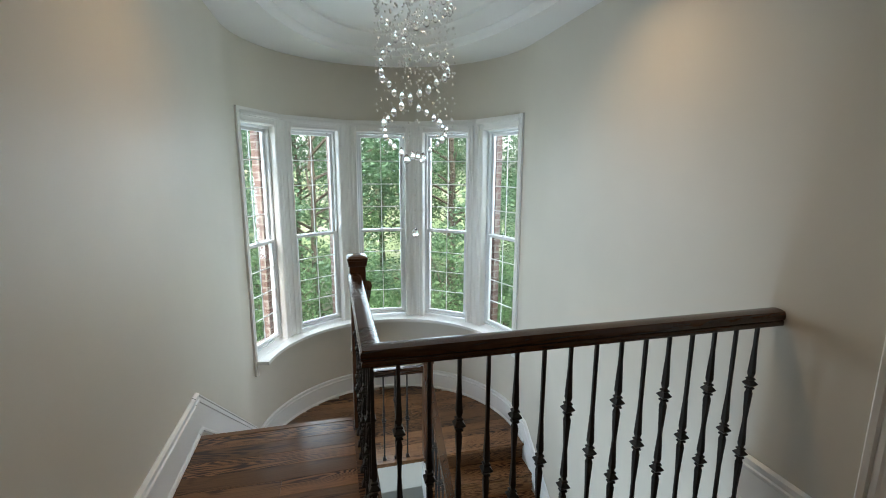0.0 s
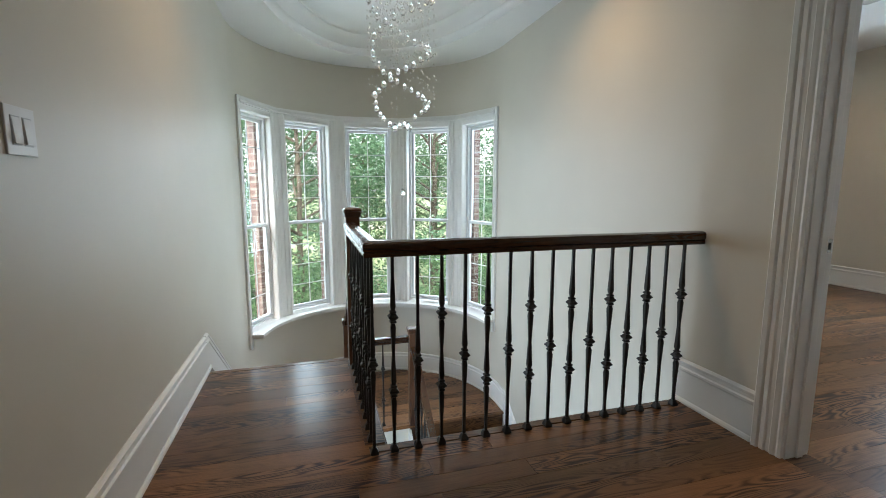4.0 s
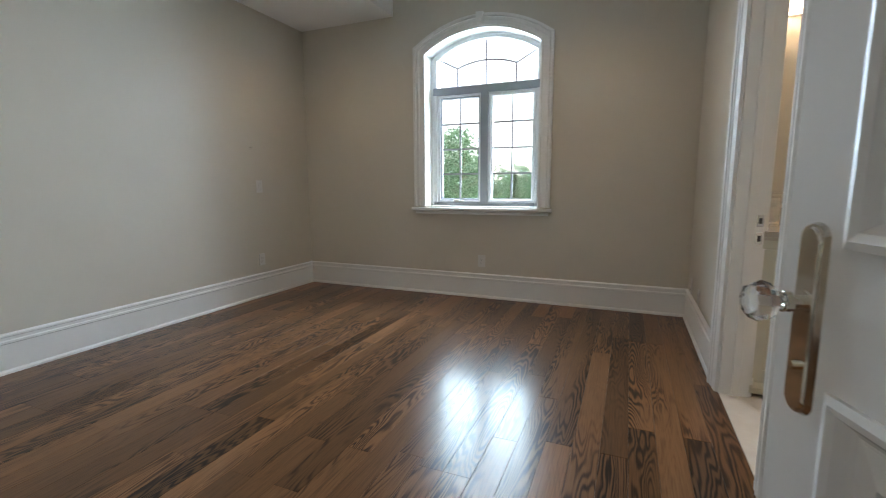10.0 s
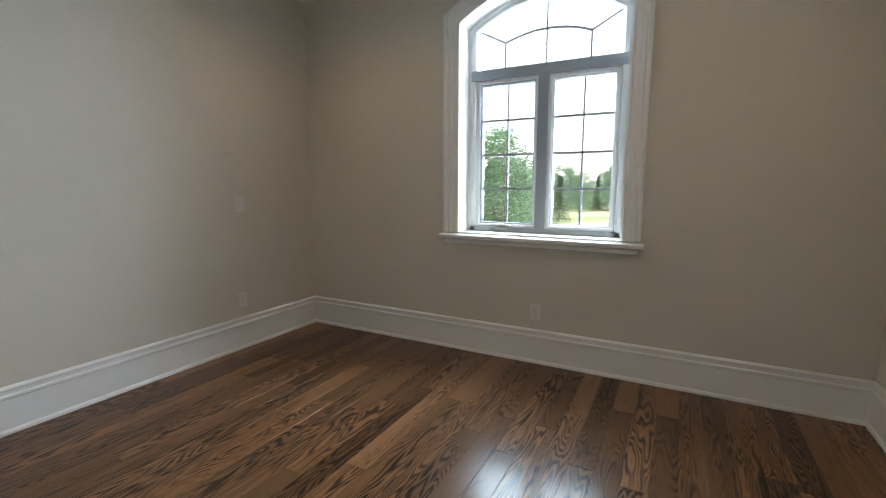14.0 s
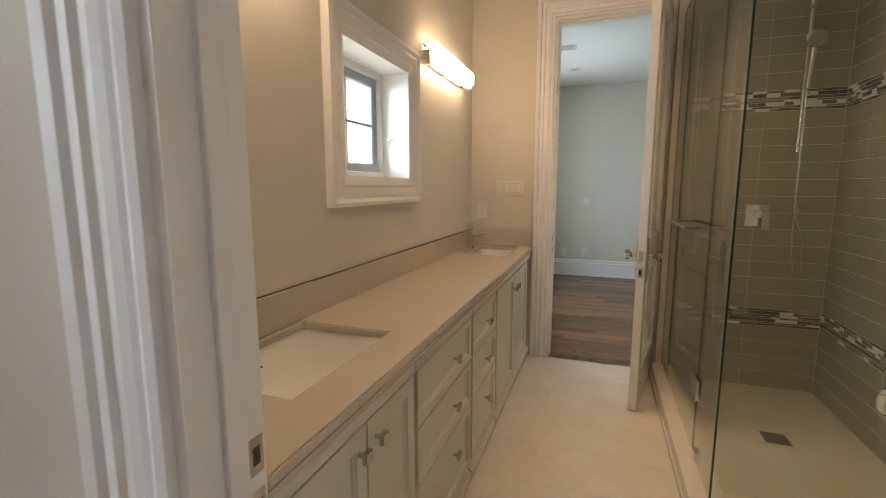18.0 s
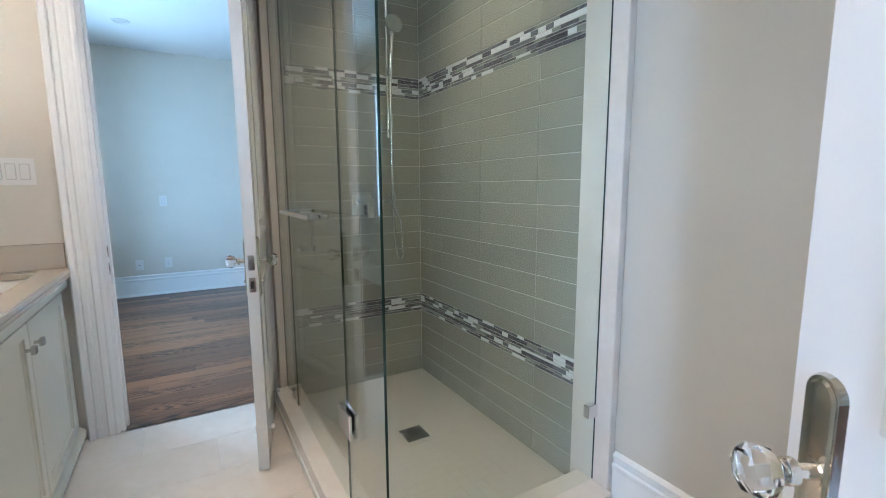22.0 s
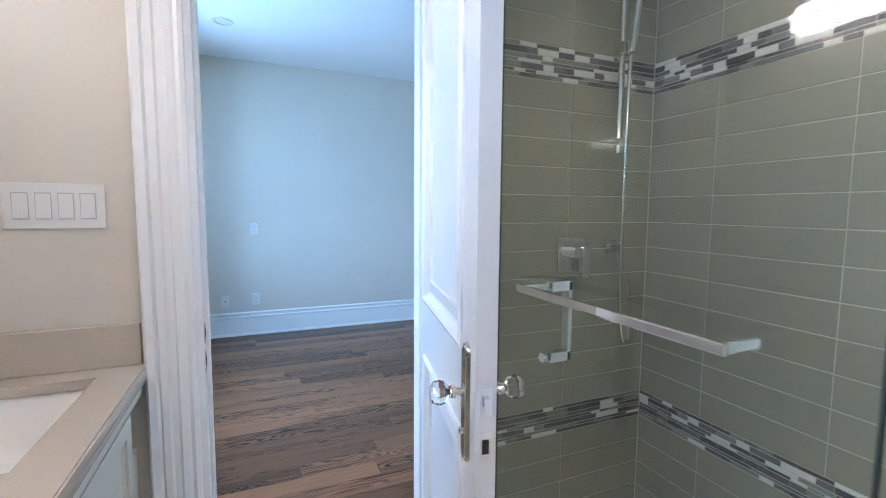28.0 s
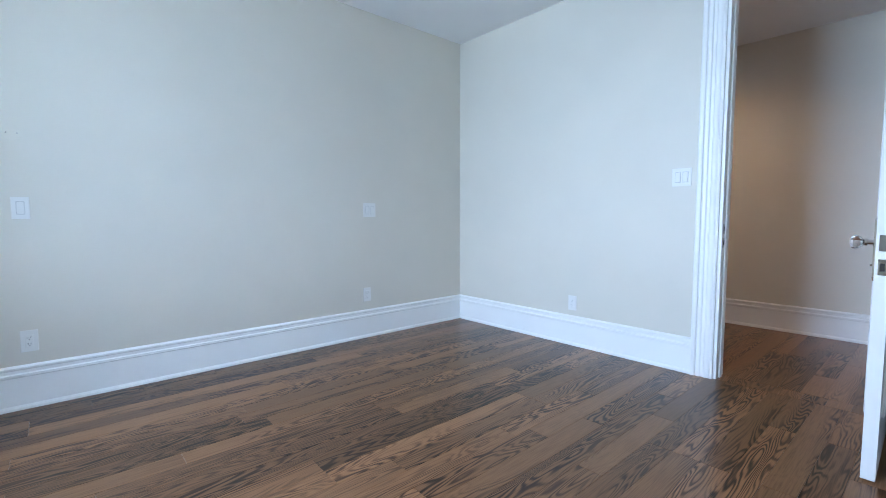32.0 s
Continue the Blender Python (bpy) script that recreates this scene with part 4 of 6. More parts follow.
def arched_window():
    root = empty("window_6", (0, 0, 0), "arched white casement window with grids over a moulded sill", "window", kind="structure")
    place = lambda u, v, d: (BX1 - d, u, v)
    path = arch_path(WHALF, WSPRING, WRISE, low=WSILL - 0.0)
    prof = [(-0.003, -0.15), (-0.003, 0.016), (0.012, 0.02), (0.02, 0.014), (0.05, 0.018), (0.056, 0.024), (0.075, 0.026), (0.082, 0.02), (0.092, 0.034), (0.11, 0.036), (0.11, 0.0), (0.004, 0.0), (0.004, -0.15)]
    part("casing", sweep(bmesh.new(), path, prof, place), TRIM, root)
    part("reveal", sweep(bmesh.new(), path, [(-0.003, -0.34), (-0.003, -0.14), (-0.022, -0.14), (-0.022, -0.34)], place), VINYL, root)
    # keystone
    kz = WSPRING + WRISE
    bm = bmesh.new()
    vs = [bm.verts.new(place(WY + u, kz + v, d)) for d in (0.0, 0.04) for u, v in ((-0.022, 0.03), (0.022, 0.03), (0.034, 0.125), (-0.034, 0.125))]
    for f in ((0, 1, 2, 3), (7, 6, 5, 4), (0, 4, 5, 1), (1, 5, 6, 2), (2, 6, 7, 3), (3, 7, 4, 0)):
        bm.faces.new([vs[k] for k in f])
    part("keystone", bm, TRIM, root)
    bm = sweep(bmesh.new(), [(WY + WHALF + 0.13, 0), (WY - WHALF - 0.13, 0)], [(0.0, -0.14), (0.0, 0.05), (0.008, 0.06), (0.026, 0.062), (0.034, 0.052), (0.034, -0.14)], lambda u, v, d: (BX1 - d, u, WSILL - 0.045 - v))
    part("window_sill", bm, TRIM, root)
    bm = sweep(bmesh.new(), [(WY + WHALF + 0.10, 0), (WY - WHALF - 0.10, 0)], [(0.0, 0.0), (0.0, 0.03), (0.02, 0.026), (0.03, 0.014), (0.055, 0.012), (0.06, 0.0)], lambda u, v, d: (BX1 - d, u, WSILL - 0.075 - v))
    part("apron", bm, TRIM, root)
    dep = -0.20
    h = WHALF - 0.02
    # outer frame, transom, mullion
    ring = arch_path(h, WSPRING, WRISE, low=WSILL)
    ring = [(u, v) for u, v in ring]
    part("window_frame", sweep(bmesh.new(), ring, [(0.0, dep - 0.04), (0.0, dep + 0.05), (-0.038, dep + 0.05), (-0.044, dep + 0.03), (-0.044, dep - 0.04)], place), VINYL, root)
    bm = boxes((BX1 - dep - 0.05, BX1 - dep + 0.04, WY - h, WY + h, WSILL, WSILL + 0.035), (BX1 - dep - 0.055, BX1 - dep + 0.04, WY - h, WY + h, 1.945, 2.015), (BX1 - dep - 0.055, BX1 - dep + 0.04, WY - 0.036, WY + 0.036, WSILL + 0.035, 1.945))
    part("mullions", bm, VINYL_BACKLIT, root)
    for s in (-1, 1):
        a, b = sorted((WY + s * 0.036, WY + s * (h - 0.044)))
        # one sash takes the painted backlit grey, its twin stays white
        sash = part("sash", frame_ring(a + 0.035, b - 0.035, WSILL + 0.07, 1.91, 0.035, dep - 0.02, dep + 0.02, place), VINYL_BACKLIT if s > 0 else VINYL, root)
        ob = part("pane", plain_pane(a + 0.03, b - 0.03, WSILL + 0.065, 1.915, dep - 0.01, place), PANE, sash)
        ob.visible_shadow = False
        part("grid", bars(bmesh.new(), lambda u, v, q: place(u, v, dep + q), a + 0.035, b - 0.035, WSILL + 0.07, 1.91, 2, 4, 0.016, -0.003, 0.006), VINYL_BACKLIT, sash)
        part("gasket", frame_ring(a + 0.037, b - 0.037, WSILL + 0.072, 1.908, 0.004, dep - 0.004, dep + 0.003, place, 0.001), DARKGAP, sash)
        part("sash_step", frame_ring(a + 0.022, b - 0.022, WSILL + 0.057, 1.923, 0.02, dep + 0.02, dep + 0.034, place, 0.004), VINYL, sash)
        if s > 0:
            bm = boxes((BX1 - dep - 0.06, BX1 - dep - 0.03, (a + b) / 2 - 0.06, (a + b) / 2 + 0.05, WSILL + 0.04, WSILL + 0.052), (BX1 - dep - 0.075, BX1 - dep - 0.05, (a + b) / 2 - 0.01, (a + b) / 2 + 0.05, WSILL + 0.052, WSILL + 0.062), bevel=0.003)
            part("crank_handle", bm, NICKEL, root)
    # fan light
    bm = bmesh.new()
    pts = [(u, v) for u, v in arch_path(h - 0.03, WSPRING, WRISE, low=None)]
    lo = [bm.verts.new(place(u, v - 0.02, dep - 0.01)) for u, v in pts] + [bm.verts.new(place(WY + h - 0.03, 2.0, dep - 0.01)), bm.verts.new(place(WY - h + 0.03, 2.0, dep - 0.01))]
    bm.faces.new(lo)
    ob = part("pane", bm, PANE, root)
    ob.visible_shadow = False
    grid = part("fan_grid", sweep(bmesh.new(), arch_path(0.29, 2.19, 0.055), [(-0.008, dep - 0.003), (-0.008, dep + 0.006), (0.008, dep + 0.006), (0.008, dep - 0.003)], place), VINYL_BACKLIT, root)
    bm = bmesh.new()
    for (u0, v0), (u1, v1) in (((-0.29, 2.0), (-0.29, 2.19)), ((0.29, 2.0), (0.29, 2.19)), ((0, 2.0), (0, 2.455)), ((-0.29, 2.19), (-0.50, 2.30)), ((0.29, 2.19), (0.50, 2.30))):
        sweep(bm, [(WY + u0, v0), (WY + u1, v1)], [(-0.008, dep - 0.003), (-0.008, dep + 0.006), (0.008, dep + 0.006), (0.008, dep - 0.003)], place)
    part("fan_bars", bm, VINYL_BACKLIT, root)


arched_window()


def small_window():
    """The deep-set bathroom casement."""
    root = empty("window_7", (0, 0, 0), "small white casement in a deep moulded frame", "window", kind="structure")
    place = lambda u, v, d: (VX1 - d, u, v)
    y0, y1, z0, z1 = -0.345, 0.262, 1.325, 1.85
    prof = [(-0.115, 0), (-0.115, 0.034), (-0.10, 0.036), (-0.085, 0.026), (-0.075, 0.028), (-0.04, 0.02), (-0.03, 0.026), (-0.012, 0.022), (0.004, 0.016), (0.004, -0.14), (-0.003, -0.14), (-0.003, 0.0)]
    part("casing", sweep(bmesh.new(), [(y0, z0), (y1, z0), (y1, z1), (y0, z1)], prof, place, True), TRIM, root)
    dep = -0.15
    part("window_frame", frame_ring(y0 + 0.035, y1 - 0.035, z0 + 0.035, z1 - 0.035, 0.035, dep - 0.05, dep + 0.02, place), VINYL, root)
    sash = part("sash", frame_ring(y0 + 0.075, y1 - 0.075, z0 + 0.075, z1 - 0.075, 0.04, dep - 0.04, dep, place), VINYL_BACKLIT, root)
    ob = part("pane", plain_pane(y0 + 0.07, y1 - 0.07, z0 + 0.07, z1 - 0.07, dep - 0.03, place), PANE, sash)
    ob.visible_shadow = False
    part("grid", bars(bmesh.new(), lambda u, v, q: place(u, v, dep - 0.015 + q), y0 + 0.075, y1 - 0.075, z0 + 0.075, z1 - 0.075, 2, 2, 0.012, -0.003, 0.004), VINYL_BACKLIT, sash)
    bm = bmesh.new()
    tube(bm, (VX1 + 0.105, y0 + 0.01, 1.52), (VX1 + 0.05, y0 + 0.035, 1.535), 0.005, n=10)
    box(bm, VX1 + 0.09, VX1 + 0.12, y0 + 0.0045, y0 + 0.014, 1.50, 1.54)
    part("latch_handle", bm, VINYL, root)


small_window()


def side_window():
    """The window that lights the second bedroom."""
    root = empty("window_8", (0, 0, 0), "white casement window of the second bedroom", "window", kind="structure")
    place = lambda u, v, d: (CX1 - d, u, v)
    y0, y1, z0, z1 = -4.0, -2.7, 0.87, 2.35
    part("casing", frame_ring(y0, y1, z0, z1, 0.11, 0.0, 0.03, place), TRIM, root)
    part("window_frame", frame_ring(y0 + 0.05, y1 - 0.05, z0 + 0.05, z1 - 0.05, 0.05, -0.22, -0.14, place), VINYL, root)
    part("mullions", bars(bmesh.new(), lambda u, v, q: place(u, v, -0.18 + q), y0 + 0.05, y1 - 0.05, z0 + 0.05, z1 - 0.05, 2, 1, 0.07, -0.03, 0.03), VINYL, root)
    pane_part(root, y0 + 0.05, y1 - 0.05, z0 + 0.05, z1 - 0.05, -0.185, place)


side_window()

# ---- stairs ----
RISE = -LZ / 7


def tread_mesh(parent, x0, x1, y0, y1, top, name="tread", nose=0.0):
    bm = boxes((x0, x1, y0, y1, top - 0.034, top))
    edges = [e for e in bm.edges if abs(e.verts[0].co.z - e.verts[1].co.z) < 1e-5]
    bmesh.ops.bevel(bm, geom=edges, offset=0.010, segments=3, affect="EDGES")
    return part(name, bm, FLOORW, parent)


def stairs():
    up = empty("upper_stair_flight", (0, 0, 0), "dark oak stair flight from the landing down to the half landing", "stairs", kind="structure")
    run = 0.24
    part("nosing", tread_block(WX + 0.016, 1.50, 3.83, 3.885, 0.0), FLOORW, up)
    for i in range(1, 7):
        y = 3.86 + run * (i - 1)
        tread_mesh(up, WX + 0.016, 1.50, y, y + run + 0.03, -RISE * i)
    for i in range(7):
        y = 3.86 + run * i
        part("riser", boxes((WX + 0.016, 1.50, y - 0.018, y + 0.003, -RISE * (i + 1), -RISE * i - 0.034)), FLOORW, up)
    bm = bmesh.new()
    prof = [(3.72, -0.02), (3.86, -0.02), (5.54, LZ - 0.02), (5.54, LZ - 0.2), (5.40, LZ - 0.2), (3.72, -0.30)]
    lo = [bm.verts.new((1.505, y, z)) for y, z in prof]
    hi = [bm.verts.new((1.535, y, z)) for y, z in prof]
    bm.faces.new(lo)
    bm.faces.new(hi[::-1])
    for i in range(6):
        bm.faces.new((lo[i], lo[(i + 1) % 6], hi[(i + 1) % 6], hi[i]))
    part("stringer", bm, TRIM, up)
    dn = empty("lower_stair_flight", (0, 0, 0), "dark oak stair flight descending from the half landing", "stairs", kind="structure")
    for i in range(1, 9):
        y = 5.12 - 0.245 * i
        tread_mesh(dn, 2.17, EX + 0.02, y, y + 0.275, LZ - RISE * i)
    for i in range(9):
        y = 5.12 - 0.245 * i
        part("riser", boxes((2.17, EX + 0.02, y - 0.004, y + 0.018, LZ - RISE * (i + 1), LZ - RISE * i - 0.034)), FLOORW, dn)
    bm = bmesh.new()
    prof = [(5.12, LZ - 0.02), (2.9, LZ - 0.02 - 1.625), (2.9, LZ - 1.93), (5.12, LZ - 0.30)]
    lo = [bm.verts.new((2.14, y, z)) for y, z in prof]
    hi = [bm.verts.new((2.168, y, z)) for y, z in prof]
    bm.faces.new(lo)
    bm.faces.new(hi[::-1])
    for i in range(4):
        bm.faces.new((lo[i], lo[(i + 1) % 4], hi[(i + 1) % 4], hi[i]))
    part("stringer", bm, TRIM, dn)


def tread_block(x0, x1, y0, y1, top):
    bm = boxes((x0, x1, y0, y1, top - 0.034, top + 0.002))
    edges = [e for e in bm.edges if abs(e.verts[0].co.z - e.verts[1].co.z) < 1e-5]
    bmesh.ops.bevel(bm, geom=edges, offset=0.010, segments=3, affect="EDGES")
    return bm


stairs()
# half landing: a half-round floor laid in boards
def half_landing():
    sub = thing("floor_half_landing", boxes((WX, EX, 5.12, 5.311, LZ - 0.2, LZ - 0.02), (WX + 0.1, EX - 0.1, 5.311, 5.9, LZ - 0.2, LZ - 0.02), (WX + 0.55, EX - 0.55, 5.9, 6.4, LZ - 0.2, LZ - 0.02)), DARKGAP, "subfloor of the half-round landing", "floor", kind="structure")
    rnd = random.Random(4)
    w = 0.108
    y = 5.12
    while y < BC[1] + BR:
        y2 = min(y + w, BC[1] + BR)
        far = max(y2 - BC[1], 0.0)
        half = math.sqrt(max(0.0, BR * BR - far * far)) if far > 0 else BR
        x0, x1 = BC[0] - half - 0.05, BC[0] + half + 0.05
        x0, x1 = max(x0, WX - 0.02), min(x1, EX + 0.02)
        cut = x0 + (x1 - x0) * rnd.uniform(0.3, 0.7)
        for a, b in ((x0, cut), (cut, x1)):
            if b - a > 0.05:
                share("plank", board_mesh(b - a - 0.0008, y2 - y - 0.0008), sub, Matrix.Translation((a, y, LZ)))
        y = y2
    part("nosing", tread_block(1.50, EX + 0.02, 5.085, 5.135, LZ), FLOORW, sub)
    part("fascia", boxes((1.535, 2.14, 5.10, 5.12, LZ - 0.30, LZ - 0.036)), WALL, sub)


half_landing()
bm = sweep(bmesh.new(), [(east_face(5.1), 5.1)] + arc(0, 180, 144)[1:-1] + [(WX, 5.1)], BASE, lambda u, v, d: (u, v, LZ + d))
thing("baseboard_bow", bm, TRIM, "white moulded baseboard round the half landing", "baseboard", kind="structure", smooth=True)
# raking skirts beside the flights
RAKE = 0.745                     # fall of the upper flight
bm = bmesh.new()
prof = [(0.0, 0.004), (0.026, 0.004), (0.026, 0.016), (0.02, 0.026), (0.016, 0.028), (0.016, 0.176), (0.021, 0.182), (0.021, 0.194), (0.014, 0.200), (0.014, 0.216), (0.019, 0.221), (0.019, 0.230), (0.006, 0.239), (0.0, 0.239)]
cols = [[bm.verts.new((WX + d, y, o * k - (y - 3.93) * RAKE * f)) for d, o in prof] for y, k, f in ((3.865, 1.0, 0.0), (3.93, 1.0, 0.0), (3.932, 1.0, 1.0), (5.55, 1.0, 1.0))]
for lo, hi in zip(cols, cols[1:]):
    for k in range(len(prof)):
        bm.faces.new((lo[k], lo[(k + 1) % len(prof)], hi[(k + 1) % len(prof)], hi[k]))
bm.faces.new(cols[0])
bm.faces.new(cols[-1][::-1])
thing("stair_skirt", bm, TRIM, "white raking skirt board beside the upper flight", "trim", kind="structure")
bm = sweep(bmesh.new(), [(3.0, 0.0), (5.10, 0.0)], [(o * 1.24, d) for o, d in BASE_RAKE], lambda u, v, d: (east_face(u) - d, u, v + LZ - 0.08 - (5.10 - u) * RISE / 0.245))
thing("stair_skirt", bm, TRIM, "white raking skirt board beside the lower flight", "trim", kind="structure")
# fascia of the landing edge
thing("landing_fascia", boxes((1.53, EX, 2.755, 2.775, -0.30, -0.036), (1.53, 1.55, 2.775, 3.86, -0.30, -0.036)), TRIM, "white fascia of the landing edge", "trim", kind="structure")
thing("landing_nosing", tread_block(1.47, EX, 2.725, 2.79, 0.0), FLOORW, "dark oak nosing along the landing edge", "trim", kind="structure")
thing("landing_nosing", tread_block(1.455, 1.565, 2.79, 3.86, 0.0), FLOORW, "dark oak nosing beside the stair well", "trim", kind="structure")
# lower storey, closed around
thing("floor_lower", boxes((WX - 0.2, EX + 0.2, -0.2, 6.8, GZ - 0.1, GZ)), STONE, "pale floor of the lower storey", "floor", kind="structure")
wall("wall_lower_south", "y", -0.33, -0.2, WX, EX, GZ, -0.25)

RAIL = [(-0.030, 0.0), (0.030, 0.0), (0.033, 0.004), (0.033, 0.017), (0.029, 0.021), (0.033, 0.026), (0.036, 0.030), (0.036, 0.050), (0.030, 0.060), (0.012, 0.065), (-0.012, 0.065), (-0.030, 0.060), (-0.036, 0.050), (-0.036, 0.030), (-0.033, 0.026), (-0.029, 0.021), (-0.033, 0.017), (-0.033, 0.004)]


def baluster_mesh(h, double):
    """A square iron bar that swells towards one or two knuckles, on a small shoe."""
    bm = bmesh.new()
    s, knobs = 0.0062, ((0.32, 0.70) if double else (0.47,))
    rows = [(s, 0.0)]

    def knuckle(z):
        return [(s, z - 0.17), (0.0105, z - 0.045), (0.007, z - 0.028), (0.013, z - 0.024), (0.013, z - 0.018), (0.009, z - 0.015), (0.020, z - 0.002), (0.020, z + 0.002), (0.009, z + 0.015), (0.013, z + 0.018), (0.013, z + 0.024), (0.007, z + 0.028), (0.0105, z + 0.045), (s, z + 0.17)]

    for k in knobs:
        rows += knuckle(k * h)
    rows.append((s, h))
    rows = sorted(set(rows), key=lambda p: p[1])
    lathe(bm, rows, square=True)
    bar = mesh_from("baluster", bm, IRON)
    return bar


def shoe_mesh():
    bm = bmesh.new()
    lathe(bm, [(0.017, 0.0), (0.017, 0.010), (0.010, 0.026), (0.010, 0.030)], square=True)
    return mesh_from("shoe", bm, IRON)


SHOE = shoe_mesh()


def newel(parent, x, y, z0, z1, w=0.043):
    bm = boxes((x - w, x + w, y - w, y + w, z0, z1 - 0.05), bevel=0.004)
    p = part("newel_post", bm, NEWELW, parent)
    bm = boxes((x - w - 0.012, x + w + 0.012, y - w - 0.012, y + w + 0.012, z1 - 0.028, z1 - 0.012), bevel=0.003)
    lathe(bm, [(w + 0.001, z1 - 0.062), (w + 0.007, z1 - 0.058), (w + 0.005, z1 - 0.048), (w + 0.010, z1 - 0.029)], at=(x, y, 0), square=True)
    lathe(bm, [(w + 0.009, z1 - 0.0125), (w + 0.002, z1 - 0.005), (w * 0.55, z1)], at=(x, y, 0), square=True)
    part("cap", bm, NEWELW, p)
    return p


def balustrade():
    root = empty("landing_balustrade", (0, 0, 0), "dark oak handrail on black iron balusters with knuckles", "balustrade")
    ry, rx, top = 2.725, 1.497, 0.862
    bm = sweep(bmesh.new(), [(EX + 0.008, ry), (rx, ry), (rx, 3.745)], RAIL, lambda u, v, d: (u, v, top + d))
    part("handrail", bm, RAILW, root, smooth=True)
    newel(root, rx + 0.02, 3.79, -0.02, 1.02)
    meshes = [baluster_mesh(top - 0.002, True), baluster_mesh(top - 0.002, False)]
    k = 0
    x = 3.077
    while x > rx + 0.05:
        b = share("baluster", meshes[k % 2], root, Matrix.Translation((x, ry, 0.002)))
        share("shoe", SHOE, b, Matrix())
        x -= 0.1066
        k += 1
    y = ry
    k = 1
    while y < 3.72:
        b = share("baluster", meshes[k % 2], root, Matrix.Translation((rx, y, 0.002)))
        share("shoe", SHOE, b, Matrix())
        y += 0.1066
        k += 1
    # guard of the half landing
    g = empty("half_landing_guard", (0, 0, 0), "dark oak rail with iron balusters on the half landing", "balustrade")
    gz = LZ + 0.86
    bm = sweep(bmesh.new(), [(2.17, 5.16), (1.60, 5.16)], RAIL, lambda u, v, d: (u, v, gz + d))
    part("handrail", bm, RAILW, g, smooth=True)
    newel(g, 2.20, 5.13, LZ - 0.25, LZ + 1.02)
    newel(g, 1.565, 5.17, LZ - 0.25, LZ + 1.15, 0.04)
    for i in range(4):
        b = share("baluster", meshes[i % 2], g, Matrix.Translation((1.68 + 0.11 * i, 5.16, LZ + 0.002)))
        share("shoe", SHOE, b, Matrix())
    # raking rail and balusters down the lower flight and beside the upper one
    low = empty("lower_flight_rail", (0, 0, 0), "reddish oak raking handrail with iron balusters", "balustrade")
    slope = RISE / 0.245
    bm = sweep(bmesh.new(), [(5.10, gz - 0.02), (2.95, gz - 0.02 - 2.15 * slope)], [(o, d) for d, o in [(-0.03, 0.0), (0.03, 0.0), (0.036, 0.03), (0.03, 0.05), (0.0, 0.062), (-0.03, 0.05), (-0.036, 0.03)]][::-1], lambda u, v, d: (2.20 + d, u, v))
    part("handrail", bm, RAILY, low, smooth=True)
    for i in range(16):
        y = 5.02 - 0.1225 * i
        b = share("baluster", meshes[i % 2], low, Matrix.Translation((2.20, y, gz - 0.02 - (5.10 - y) * slope - 0.86)))
    hi = empty("upper_flight_rail", (0, 0, 0), "dark oak raking handrail beside the upper flight", "balustrade")
    bm = sweep(bmesh.new(), [(3.84, 0.80), (5.14, 0.80 - 1.30 * RAKE)], [(o, d) for d, o in [(-0.03, 0.0), (0.03, 0.0), (0.036, 0.03), (0.03, 0.05), (0.0, 0.062), (-0.03, 0.05), (-0.036, 0.03)]], lambda u, v, d: (1.565 + d, u, v))
    part("handrail", bm, RAILY, hi, smooth=True)
    for i in range(11):
        y = 3.9 + 0.112 * i
        share("baluster", meshes[i % 2], hi, Matrix.Translation((1.565, y, 0.80 - (y - 3.84) * RAKE - 0.86)))


balustrade()

# ---- bathroom ----
TX, TY = 4.052, -1.49           # tile faces in the shower
CT = 0.845                      # countertop


def knob_mesh():
    bm = bmesh.new()
    tube(bm, (0, 0, 0), (-0.018, 0, 0), 0.006, n=12)
    box(bm, -0.030, -0.017, -0.014, 0.014, -0.014, 0.014, bevel=0.0025)
    return mesh_from("knob", bm, NICKEL)


KNOB = knob_mesh()
FX = 5.862


def shaker(parent, name, y0, y1, z0, z1, knob_y, knob_z, rail=0.055):
    """An inset-panel front with stiles, bead and a square knob."""
    g = 0.002
    y0, y1, z0, z1 = y0 + g, y1 - g, z0 + g, z1 - g
    place = lambda u, v, d: (FX - d, u, v)
    bm = bmesh.new()
    prof = [(0, -0.004), (0, 0.006), (-0.006, 0.012), (-0.010, 0.012), (-0.012, 0.019), (-rail, 0.019), (-rail, -0.004)]
    sweep(bm, [(y0 + rail, z0 + rail), (y1 - rail, z0 + rail), (y1 - rail, z1 - rail), (y0 + rail, z1 - rail)], prof, place, True)
    front = part(name, bm, CAB, parent)
    part("panel", boxes((FX - 0.007, FX + 0.002, y0 + rail - 0.002, y1 - rail + 0.002, z0 + rail - 0.002, z1 - rail + 0.002)), CAB, front)
    share("knob", KNOB, front, Matrix.Translation((FX - 0.018, knob_y, knob_z)))


def cabinet_unit(name, y0, y1, label, deep=0.24):
    root = empty(name, (0, 0, 0), label, "cabinet", "vanity cabinets")
    part("body", boxes((FX + 0.001, VX1 - 0.002, y0, y1, 0.075, CT - deep)), CAB, root)
    part("toe_kick", boxes((FX + 0.05, FX + 0.07, y0, y1, 0.0, 0.075)), DARKGAP, root)
    bm = sweep(bmesh.new(), [(y0, 0), (y1, 0)], [(0.02, 0.0), (0.02, 0.020), (0.034, 0.024), (0.052, 0.024), (0.064, 0.014), (0.075, 0.0)], lambda u, v, d: (FX - d, u, v))
    part("toe_moulding", bm, CAB, root)
    part("top_rail", boxes((FX - 0.019, FX, y0, y1, CT - 0.085, CT - 0.0275)), CAB, root)
    return root


